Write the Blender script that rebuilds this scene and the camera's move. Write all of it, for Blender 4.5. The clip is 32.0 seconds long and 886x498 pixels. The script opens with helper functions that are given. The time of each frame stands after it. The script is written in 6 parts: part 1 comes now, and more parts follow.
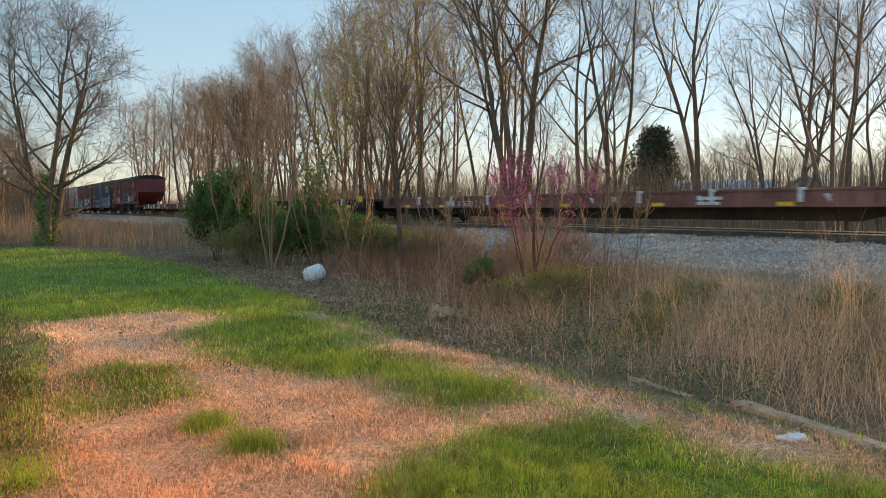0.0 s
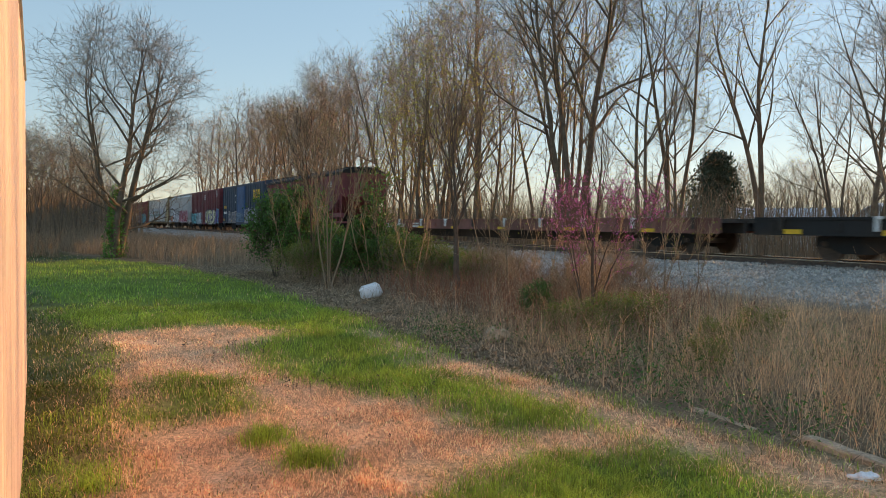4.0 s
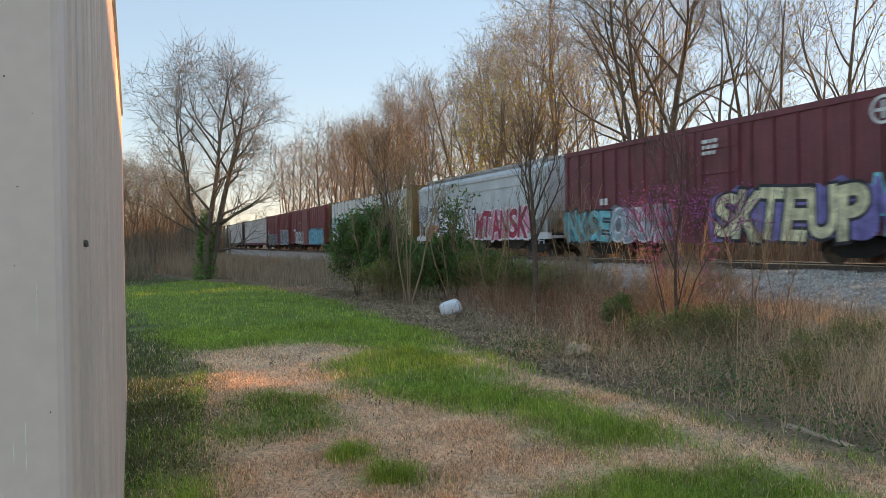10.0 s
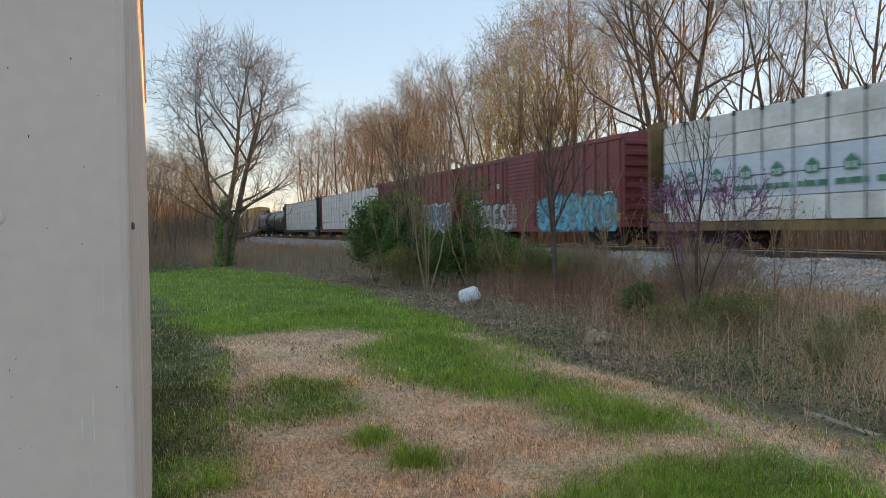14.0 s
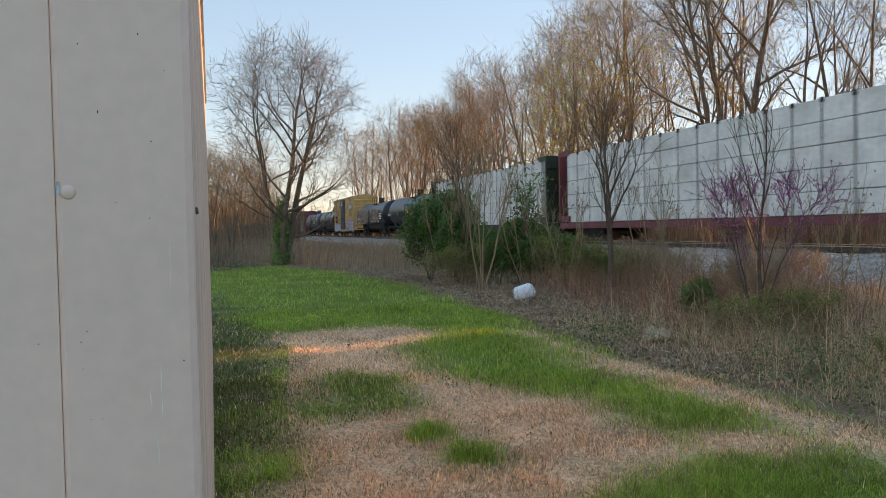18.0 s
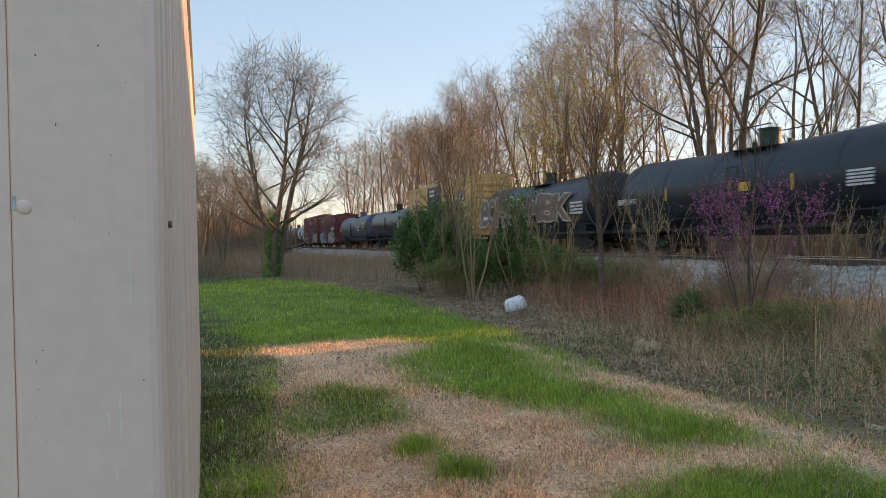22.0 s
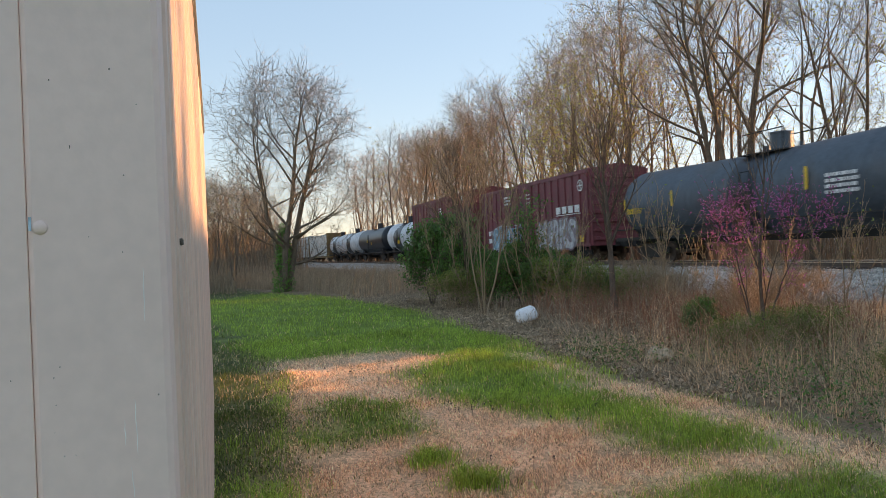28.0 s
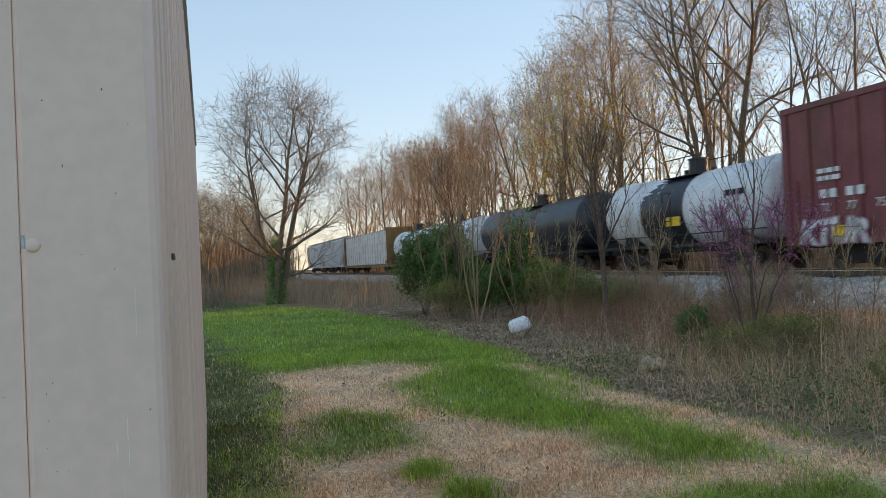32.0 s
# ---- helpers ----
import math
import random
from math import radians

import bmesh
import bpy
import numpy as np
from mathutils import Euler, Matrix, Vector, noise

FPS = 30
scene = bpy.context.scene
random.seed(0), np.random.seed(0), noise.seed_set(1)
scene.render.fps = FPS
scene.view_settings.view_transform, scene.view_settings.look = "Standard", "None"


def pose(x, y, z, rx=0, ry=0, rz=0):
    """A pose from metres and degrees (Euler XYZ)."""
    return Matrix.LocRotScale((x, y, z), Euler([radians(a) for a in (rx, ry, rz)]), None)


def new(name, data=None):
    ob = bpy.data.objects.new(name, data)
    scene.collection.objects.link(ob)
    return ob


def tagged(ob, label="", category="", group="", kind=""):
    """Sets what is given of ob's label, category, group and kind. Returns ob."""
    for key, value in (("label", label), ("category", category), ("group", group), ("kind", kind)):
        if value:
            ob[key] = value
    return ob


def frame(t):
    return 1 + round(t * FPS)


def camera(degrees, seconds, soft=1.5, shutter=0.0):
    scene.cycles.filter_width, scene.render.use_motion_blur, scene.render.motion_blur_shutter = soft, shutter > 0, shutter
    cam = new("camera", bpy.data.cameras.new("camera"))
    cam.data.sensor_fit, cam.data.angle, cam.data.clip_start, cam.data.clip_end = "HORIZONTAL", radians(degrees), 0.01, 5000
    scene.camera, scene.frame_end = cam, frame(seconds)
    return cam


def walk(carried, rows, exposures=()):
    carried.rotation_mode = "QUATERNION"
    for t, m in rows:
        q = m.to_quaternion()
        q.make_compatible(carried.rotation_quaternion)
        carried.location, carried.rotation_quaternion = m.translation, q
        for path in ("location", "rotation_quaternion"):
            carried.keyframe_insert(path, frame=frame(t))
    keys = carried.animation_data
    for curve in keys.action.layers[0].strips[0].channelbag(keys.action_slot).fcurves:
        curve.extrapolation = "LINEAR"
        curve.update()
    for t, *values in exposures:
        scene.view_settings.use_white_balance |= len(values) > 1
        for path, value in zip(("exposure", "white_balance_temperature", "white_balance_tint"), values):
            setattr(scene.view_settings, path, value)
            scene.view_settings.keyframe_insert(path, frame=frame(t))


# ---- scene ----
cam = camera(60.37, 32.0, soft=0.6, shutter=0.4)
PATH = [
    (0, pose(0.106, -0.033, 1.582, 86.64, 0.59, -0.00)),
    (0.5, pose(0.100, -0.035, 1.579, 87.06, 0.33, 0.31)),
    (1, pose(0.104, -0.048, 1.572, 87.24, 0.26, 0.47)),
    (1.5, pose(0.100, -0.051, 1.569, 87.36, 0.17, 0.44)),
    (2, pose(0.096, -0.035, 1.567, 87.47, 0.08, 0.56)),
    (2.5, pose(0.083, -0.033, 1.569, 87.48, -0.45, 1.13)),
    (3, pose(0.064, -0.041, 1.585, 88.03, -1.20, 2.42)),
    (3.5, pose(0.061, -0.040, 1.581, 88.24, -1.00, 3.54)),
    (5.5, pose(0.078, -0.080, 1.593, 88.16, 0.40, 5.47)),
    (6, pose(0.086, -0.074, 1.593, 88.36, 0.75, 6.54)),
    (6.5, pose(0.083, -0.064, 1.593, 88.65, 0.72, 7.18)),
    (7, pose(0.083, -0.069, 1.595, 88.88, 0.70, 7.76)),
    (7.5, pose(0.088, -0.081, 1.593, 89.02, 0.89, 8.32)),
    (8, pose(0.087, -0.085, 1.593, 89.02, 0.96, 8.81)),
    (8.5, pose(0.085, -0.084, 1.591, 89.07, 1.05, 9.43)),
    (9, pose(0.082, -0.084, 1.592, 89.21, 1.07, 9.97)),
    (9.5, pose(0.085, -0.086, 1.601, 89.32, 0.98, 10.09)),
    (10, pose(0.082, -0.092, 1.598, 89.39, 0.85, 10.07)),
    (10.5, pose(0.076, -0.102, 1.599, 89.42, 0.93, 10.28)),
    (11, pose(0.070, -0.105, 1.593, 89.28, 1.10, 10.60)),
    (11.5, pose(0.063, -0.112, 1.595, 89.04, 1.21, 10.77)),
    (12, pose(0.057, -0.115, 1.601, 88.94, 1.18, 10.68)),
    (12.5, pose(0.053, -0.110, 1.599, 88.91, 1.01, 10.57)),
    (13, pose(0.055, -0.093, 1.588, 88.84, 0.69, 10.53)),
    (13.5, pose(0.047, -0.108, 1.592, 88.71, 0.45, 10.87)),
    (14, pose(0.043, -0.111, 1.590, 88.49, 0.77, 11.34)),
    (14.5, pose(0.043, -0.108, 1.584, 88.21, 1.17, 11.67)),
    (15, pose(0.036, -0.108, 1.578, 88.24, 1.32, 12.44)),
    (15.5, pose(0.035, -0.129, 1.584, 88.99, 1.67, 13.63)),
    (17.5, pose(0.023, -0.101, 1.564, 88.48, 1.46, 15.49)),
    (18, pose(0.027, -0.097, 1.562, 88.44, 1.20, 15.38)),
    (18.5, pose(0.030, -0.095, 1.563, 88.62, 1.21, 15.02)),
    (19, pose(0.033, -0.095, 1.564, 88.93, 1.02, 14.82)),
    (19.5, pose(0.033, -0.082, 1.564, 89.04, 0.75, 14.50)),
    (20, pose(0.035, -0.079, 1.564, 88.96, 0.66, 14.39)),
    (20.5, pose(0.033, -0.074, 1.564, 88.86, 0.68, 14.50)),
    (21, pose(0.035, -0.068, 1.565, 88.80, 0.83, 14.68)),
    (21.5, pose(0.040, -0.066, 1.566, 89.08, 1.09, 14.77)),
    (22, pose(0.047, -0.073, 1.566, 89.32, 1.12, 14.79)),
    (22.5, pose(0.044, -0.073, 1.567, 89.42, 1.09, 15.05)),
    (23, pose(0.052, -0.086, 1.566, 89.49, 1.04, 15.69)),
    (23.5, pose(0.052, -0.088, 1.566, 89.44, 0.92, 15.85)),
    (24, pose(0.048, -0.082, 1.564, 89.38, 0.95, 15.83)),
    (24.5, pose(0.047, -0.082, 1.567, 89.49, 1.35, 15.89)),
    (25, pose(0.056, -0.088, 1.567, 89.81, 1.58, 15.85)),
    (25.5, pose(0.055, -0.088, 1.567, 89.90, 1.78, 15.76)),
    (27.5, pose(0.045, -0.078, 1.566, 90.21, 2.27, 15.64)),
    (28, pose(0.055, -0.086, 1.565, 90.23, 2.36, 15.53)),
    (28.5, pose(0.044, -0.074, 1.566, 90.18, 2.53, 15.45)),
    (29, pose(0.040, -0.071, 1.566, 90.16, 2.56, 15.44)),
    (29.5, pose(0.046, -0.077, 1.564, 90.18, 2.65, 15.43)),
    (30, pose(0.048, -0.079, 1.567, 90.30, 2.57, 15.33)),
    (30.5, pose(0.050, -0.082, 1.567, 90.48, 2.55, 15.16)),
    (31, pose(0.051, -0.082, 1.568, 90.63, 2.69, 15.01)),
    (31.5, pose(0.055, -0.085, 1.570, 90.88, 2.73, 15.10)),
    (32, pose(0.065, -0.099, 1.569, 91.02, 2.73, 15.01)),
]
walk(cam, PATH, exposures=[(0, 2.25, 7600, 17), (3.5, 2.15, 7600, 17), (6.0, 2.05, 7500, 14), (7.6, 2.15, 7600, 16), (9.3, 2.5, 8100, 24), (22, 2.5, 8100, 26), (32, 2.5, 8000, 24)])

# ---- light ----
SUN_AZ, SUN_EL = 51.0, 8.7           # degrees right of +y, and above the horizon
world = bpy.data.worlds.new("sky")
scene.world = world
world.use_nodes = True
wn = world.node_tree
sky = wn.nodes.new("ShaderNodeTexSky")
sky.sky_type = 'NISHITA'
sky.sun_disc = False
sky.sun_elevation = radians(SUN_EL)
sky.sun_rotation = radians(SUN_AZ)
sky.altitude = 100
sky.air_density, sky.dust_density, sky.ozone_density = 1.0, 0.15, 4.0
even = wn.nodes.new("ShaderNodeGamma")        # a hazy, evenly bright evening sky
even.inputs["Gamma"].default_value = 0.42
wn.links.new(sky.outputs[0], even.inputs["Color"])
deep = wn.nodes.new("ShaderNodeHueSaturation")
deep.inputs["Saturation"].default_value = 1.3
wn.links.new(even.outputs[0], deep.inputs["Color"])
wn.links.new(deep.outputs[0], wn.nodes["Background"].inputs[0])
wn.nodes["Background"].inputs[1].default_value = 0.12

sun = new("sun", bpy.data.lights.new("sun", 'SUN'))
sun.data.energy, sun.data.angle = 1.3, radians(0.55)
sun.data.color = (1.0, 0.61, 0.27)
_a, _e = radians(SUN_AZ), radians(SUN_EL)
SUN_DIR = Vector((math.sin(_a) * math.cos(_e), math.cos(_a) * math.cos(_e), math.sin(_e)))
sun.matrix_world = Matrix.Translation((20, 20, 30)) @ (-SUN_DIR).to_track_quat("-Z", "Y").to_matrix().to_4x4()

# ---- the plan: s runs along the track into the distance, q from the camera towards the track ----
THETA = radians(32.3)
U = Vector((-math.sin(THETA), math.cos(THETA), 0))
N = Vector((math.cos(THETA), math.sin(THETA), 0))
TRACK_Q, RAIL_Z = 18.57, 0.79
SPEED = 11.55
rng = np.random.default_rng(5)


def sq(s, q, z=0.0):
    return N * q + U * s + Vector((0, 0, z))


# ---- materials ----
def material(name, color, rough=0.8, metal=0.0, scale=6.0, vary=0.25, fine=60.0, fine_vary=0.15, bump=0.2, second=None, second_at=0.55, island=0.0, rand=0.0, streak=0.0, translucent=0.0, spec=0.5):
    """A procedural surface: broad stains, fine grain and relief, in object space metres."""
    m = bpy.data.materials.new(name)
    m.use_nodes = True
    nt = m.node_tree
    b = nt.nodes["Principled BSDF"]
    b.inputs["Roughness"].default_value, b.inputs["Metallic"].default_value = rough, metal
    b.inputs["Specular IOR Level"].default_value = spec
    tc = nt.nodes.new("ShaderNodeTexCoord")
    L = nt.links.new

    def tex(sc, detail, stretch=(1, 1, 1)):
        mp = nt.nodes.new("ShaderNodeMapping")
        mp.inputs["Scale"].default_value = stretch
        L(tc.outputs["Object"], mp.inputs["Vector"])
        n = nt.nodes.new("ShaderNodeTexNoise")
        n.inputs["Scale"].default_value, n.inputs["Detail"].default_value = sc, detail
        L(mp.outputs[0], n.inputs["Vector"])
        return n.outputs["Fac"]

    def ramp(fac, lo, hi, p0=0.3, p1=0.7):
        r = nt.nodes.new("ShaderNodeMapRange")
        r.inputs["From Min"].default_value, r.inputs["From Max"].default_value = p0, p1
        r.inputs["To Min"].default_value, r.inputs["To Max"].default_value = lo, hi
        L(fac, r.inputs["Value"])
        return r.outputs[0]

    def times(a, bb):
        x = nt.nodes.new("ShaderNodeMath")
        x.operation = 'MULTIPLY'
        L(a, x.inputs[0])
        L(bb, x.inputs[1])
        return x.outputs[0]

    val = ramp(tex(scale, 4), 1 - vary, 1 + vary)
    f = tex(fine, 3)
    val = times(val, ramp(f, 1 - fine_vary, 1 + fine_vary))
    if streak:
        val = times(val, ramp(tex(5, 4, (2.2, 2.2, 0.12)), 1 - streak, 1 + streak * 0.6))
    if island:
        g = nt.nodes.new("ShaderNodeNewGeometry")
        val = times(val, ramp(g.outputs["Random Per Island"], 1 - island, 1 + island, 0, 1))
    if rand:
        o = nt.nodes.new("ShaderNodeObjectInfo")
        val = times(val, ramp(o.outputs["Random"], 1 - rand, 1 + rand, 0, 1))
    mix = nt.nodes.new("ShaderNodeMix")
    mix.data_type = 'RGBA'
    mix.inputs["A"].default_value = (*color, 1)
    mix.inputs["B"].default_value = (*(second or color), 1)
    if second:
        L(ramp(tex(scale * 0.6, 6), 0, 1, second_at - 0.08, second_at + 0.08), mix.inputs["Factor"])
    else:
        mix.inputs["Factor"].default_value = 0
    mul = nt.nodes.new("ShaderNodeVectorMath")
    mul.operation = 'SCALE'
    L(mix.outputs["Result"], mul.inputs[0])
    L(val, mul.inputs["Scale"])
    L(mul.outputs[0], b.inputs["Base Color"])
    if bump:
        bp = nt.nodes.new("ShaderNodeBump")
        bp.inputs["Strength"].default_value, bp.inputs["Distance"].default_value = bump, 0.01
        L(f, bp.inputs["Height"])
        L(bp.outputs[0], b.inputs["Normal"])
    if translucent:
        tr = nt.nodes.new("ShaderNodeBsdfTranslucent")
        L(mul.outputs[0], tr.inputs["Color"])
        ms = nt.nodes.new("ShaderNodeMixShader")
        ms.inputs[0].default_value = translucent
        L(b.outputs[0], ms.inputs[1])
        L(tr.outputs[0], ms.inputs[2])
        L(ms.outputs[0], nt.nodes["Material Output"].inputs["Surface"])
    return m


M = {}
M["bark"] = material("bark", (0.18, 0.13, 0.09), 0.9, scale=3, vary=0.3, fine=40, fine_vary=0.3, bump=0.6, rand=0.2)
M["twig"] = material("twig", (0.48, 0.32, 0.19), 0.85, scale=2, vary=0.2, bump=0, rand=0.25)
M["grey_twig"] = material("grey_twig", (0.38, 0.25, 0.15), 0.9, scale=2, vary=0.2, bump=0, rand=0.2)
M["bud"] = material("bud", (0.42, 0.38, 0.07), 0.7, scale=1.5, vary=0.3, bump=0, island=0.3, translucent=0.5)
M["young_leaf"] = material("young_leaf", (0.50, 0.50, 0.08), 0.7, scale=1.5, vary=0.3, bump=0, island=0.3, translucent=0.5)
M["brown_bark"] = material("brown_bark", (0.13, 0.085, 0.06), 0.9, scale=5, vary=0.3, fine=50, fine_vary=0.3, bump=0.6)
M["red_bud"] = material("red_bud", (0.30, 0.13, 0.07), 0.7, scale=1.5, vary=0.3, bump=0, island=0.3, translucent=0.4)
M["leaf"] = material("leaf", (0.12, 0.28, 0.05), 0.55, scale=1.5, vary=0.35, bump=0, island=0.35, translucent=0.35)
M["light_leaf"] = material("light_leaf", (0.20, 0.24, 0.05), 0.6, scale=1.5, vary=0.35, bump=0, island=0.35, translucent=0.4)
M["cane"] = material("cane", (0.62, 0.40, 0.25), 0.85, scale=1, vary=0.3, bump=0, island=0.35)
M["dark_leaf"] = material("dark_leaf", (0.10, 0.21, 0.045), 0.5, scale=1.5, vary=0.35, bump=0, island=0.4, translucent=0.3)
M["cedar"] = material("cedar", (0.06, 0.085, 0.05), 0.8, scale=1.5, vary=0.3, bump=0, island=0.3)
M["blossom"] = material("blossom", (0.58, 0.14, 0.38), 0.7, scale=2, vary=0.25, bump=0, island=0.3, translucent=0.4)
M["grass"] = material("grass", (0.36, 0.48, 0.085), 0.6, scale=0.7, vary=0.25, fine=9, fine_vary=0.3, bump=0, island=0.5, translucent=0.4, spec=0.2)
M["dry_grass"] = material("dry_grass", (0.97, 0.64, 0.41), 0.8, scale=0.9, vary=0.22, fine=30, fine_vary=0.5, bump=0, island=0.55, translucent=0.35, spec=0.2)
M["weed"] = material("weed", (0.15, 0.175, 0.045), 0.65, scale=1.2, vary=0.4, fine=8, fine_vary=0.4, bump=0, island=0.55, translucent=0.3, spec=0.2)
M["straw"] = material("straw", (0.86, 0.58, 0.35), 0.8, scale=0.8, vary=0.25, fine=5, fine_vary=0.2, bump=0, island=0.35, translucent=0.3, spec=0.2)
M["grey_straw"] = material("grey_straw", (0.40, 0.285, 0.19), 0.85, scale=0.8, vary=0.25, fine=5, fine_vary=0.2, bump=0, island=0.3, spec=0.2)
M["litter"] = material("litter", (0.42, 0.30, 0.20), 0.9, scale=1.2, vary=0.35, bump=0, island=0.6, spec=0.2)
M["stone"] = material("stone", (0.50, 0.44, 0.38), 0.9, scale=3, vary=0.2, fine=30, fine_vary=0.2, bump=0.3, island=0.35)
M["steel"] = material("rail_steel", (0.16, 0.12, 0.10), 0.6, 0.6, scale=4, vary=0.2, bump=0.2)
M["worn_steel"] = material("worn_rail_head", (0.55, 0.53, 0.50), 0.25, 1.0, scale=4, vary=0.1, bump=0.05)
M["tie"] = material("tie_wood", (0.075, 0.055, 0.045), 0.9, scale=4, vary=0.3, fine=40, fine_vary=0.3, bump=0.6, rand=0.3)


# ---- building helpers ----
def mesh_from(name, verts, faces, mats, smooth=False, midx=None):
    me = bpy.data.meshes.new(name)
    if isinstance(verts, np.ndarray) and isinstance(faces, np.ndarray):
        k = faces.shape[1]
        me.vertices.add(len(verts))
        me.vertices.foreach_set("co", verts.astype(np.float32).ravel())
        me.loops.add(faces.size)
        me.loops.foreach_set("vertex_index", faces.astype(np.int32).ravel())
        me.polygons.add(len(faces))
        me.polygons.foreach_set("loop_start", np.arange(0, faces.size, k, dtype=np.int32))
        me.update(calc_edges=True)
    else:
        me.from_pydata(verts, [], faces)
    for m in mats if isinstance(mats, (list, tuple)) else [mats]:
        me.materials.append(m)
    if midx is not None:
        me.polygons.foreach_set("material_index", np.asarray(midx, dtype=np.int32))
    if smooth:
        me.polygons.foreach_set("use_smooth", np.ones(len(me.polygons), dtype=bool))
    me.update()
    return me


def part(name, bm, mat, parent=None, label="", smooth=False):
    """Links a bmesh as one mesh object under a thing or part."""
    me = bpy.data.meshes.new(name)
    bm.to_mesh(me)
    bm.free()
    me.materials.append(mat)
    if smooth:
        me.polygons.foreach_set("use_smooth", np.ones(len(me.polygons), dtype=bool))
    ob = new(name, me)
    ob.parent = parent
    if label:
        tagged(ob, label)
    return ob


def part_mesh(name, me, parent=None, label=""):
    ob = new(name, me)
    ob.parent = parent
    if label:
        tagged(ob, label)
    return ob


def box(bm, x0, x1, y0, y1, z0, z1, bevel=0.0):
    g = bmesh.ops.create_cube(bm, size=1)
    vs = g["verts"]
    for v in vs:
        v.co = Vector(((x0 + x1) / 2 + v.co.x * (x1 - x0), (y0 + y1) / 2 + v.co.y * (y1 - y0), (z0 + z1) / 2 + v.co.z * (z1 - z0)))
    if bevel:
        es = {e for v in vs for e in v.link_edges}
        bmesh.ops.bevel(bm, geom=list(es), offset=bevel, segments=1, affect='EDGES')
    return bm


def boxes(*rows, bevel=0.0):
    bm = bmesh.new()
    for r in rows:
        box(bm, *r, bevel=bevel)
    return bm


def prism(outline, y0, y1, axis="y"):
    """Extrudes a closed outline of (a, b) between two stations: axis y: (x, z) outline; axis x: (y, z) outline."""
    bm = bmesh.new()
    place = (lambda a, b, c: (a, c, b)) if axis == "y" else (lambda a, b, c: (c, a, b))
    A = [bm.verts.new(place(a, b, y0)) for a, b in outline]
    B = [bm.verts.new(place(a, b, y1)) for a, b in outline]
    n = len(outline)
    bm.faces.new(A[::-1])
    bm.faces.new(B)
    for i in range(n):
        bm.faces.new((A[i], A[(i + 1) % n], B[(i + 1) % n], B[i]))
    bmesh.ops.recalc_face_normals(bm, faces=bm.faces)
    return bm


def cyl(bm, p, d, r, length, seg=12, r2=None):
    """A cylinder from p along d."""
    d = Vector(d).normalized()
    m = Matrix.Translation(Vector(p) + d * (length / 2)) @ d.to_track_quat("Z", "Y").to_matrix().to_4x4()
    bmesh.ops.create_cone(bm, cap_ends=True, segments=seg, radius1=r, radius2=r if r2 is None else r2, depth=length, matrix=m)
    return bm


def thing(name, label, category, group="", kind="", at=None):
    ob = new(name)
    if at is not None:
        ob.matrix_basis = at
    return tagged(ob, label, category, group, kind)


# ---- ground ----
LAWN_EDGE = [(-8, 5.2), (0, 5.15), (4.5, 4.7), (9.0, 4.6), (13.0, 5.0), (16.5, 5.1), (21, 5.4), (29, 4.6), (38, 1.8), (46, 0.5), (60, -4.0)]


def lawn_q(s):
    return np.interp(s, [a for a, _ in LAWN_EDGE], [b for _, b in LAWN_EDGE])


def ground_z(s, q):
    """Height of the ground: lawn, shallow ditch, ballast bank, far side."""
    z = np.interp(q, [-60, 4, 5.5, 7.5, 9.5, 13.0, 14.6, 16.6, 20.5, 23.0, 27, 400], [0.0, 0.0, -0.06, -0.05, 0.02, 0.16, 0.34, 0.60, 0.60, 0.1, -0.1, -0.1])
    return z


def bumps(x, y):
    return 0.03 * np.sin(x * 1.7 + 0.6 * y) * np.cos(y * 1.3) + 0.015 * np.sin(x * 5.1) * np.sin(y * 4.3)


def to_xy(s, q):
    return N.x * q + U.x * s, N.y * q + U.y * s


def to_sq(x, y):
    return U.x * x + U.y * y, N.x * x + N.y * y


def surface_z(x, y):
    s, q = to_sq(x, y)
    return ground_z(s, q) + bumps(x, y)


def blob(x, y, cx, cy, rx, ry, turn=0.0):
    c, s_ = math.cos(radians(turn)), math.sin(radians(turn))
    dx, dy = x - cx, y - cy
    a, b = (dx * c + dy * s_) / rx, (-dx * s_ + dy * c) / ry
    return 1 - np.sqrt(a * a + b * b)


def wave(x, y):
    return 0.16 * np.sin(2.1 * x + 1.3 * y) + 0.12 * np.sin(3.7 * y - 2.3 * x + 1) + 0.08 * np.sin(7.1 * x + 5.3 * y) + 0.06 * np.sin(13 * x - 9 * y)


def inside_by(x, y, poly):
    """Signed distance to a polygon's edge, above zero inside."""
    x, y = np.asarray(x, float), np.asarray(y, float)
    near = np.full(x.shape, 1e9)
    odd = np.zeros(x.shape, bool)
    for (x0, y0), (x1, y1) in zip(poly, poly[1:] + poly[:1]):
        dx, dy = x1 - x0, y1 - y0
        t = np.clip(((x - x0) * dx + (y - y0) * dy) / (dx * dx + dy * dy), 0, 1)
        near = np.minimum(near, np.hypot(x - x0 - t * dx, y - y0 - t * dy))
        cross = (y0 > y) != (y1 > y)
        odd ^= cross & (x < x0 + (y - y0) * dx / (dy if dy else 1e-9))
    return np.where(odd, near, -near)


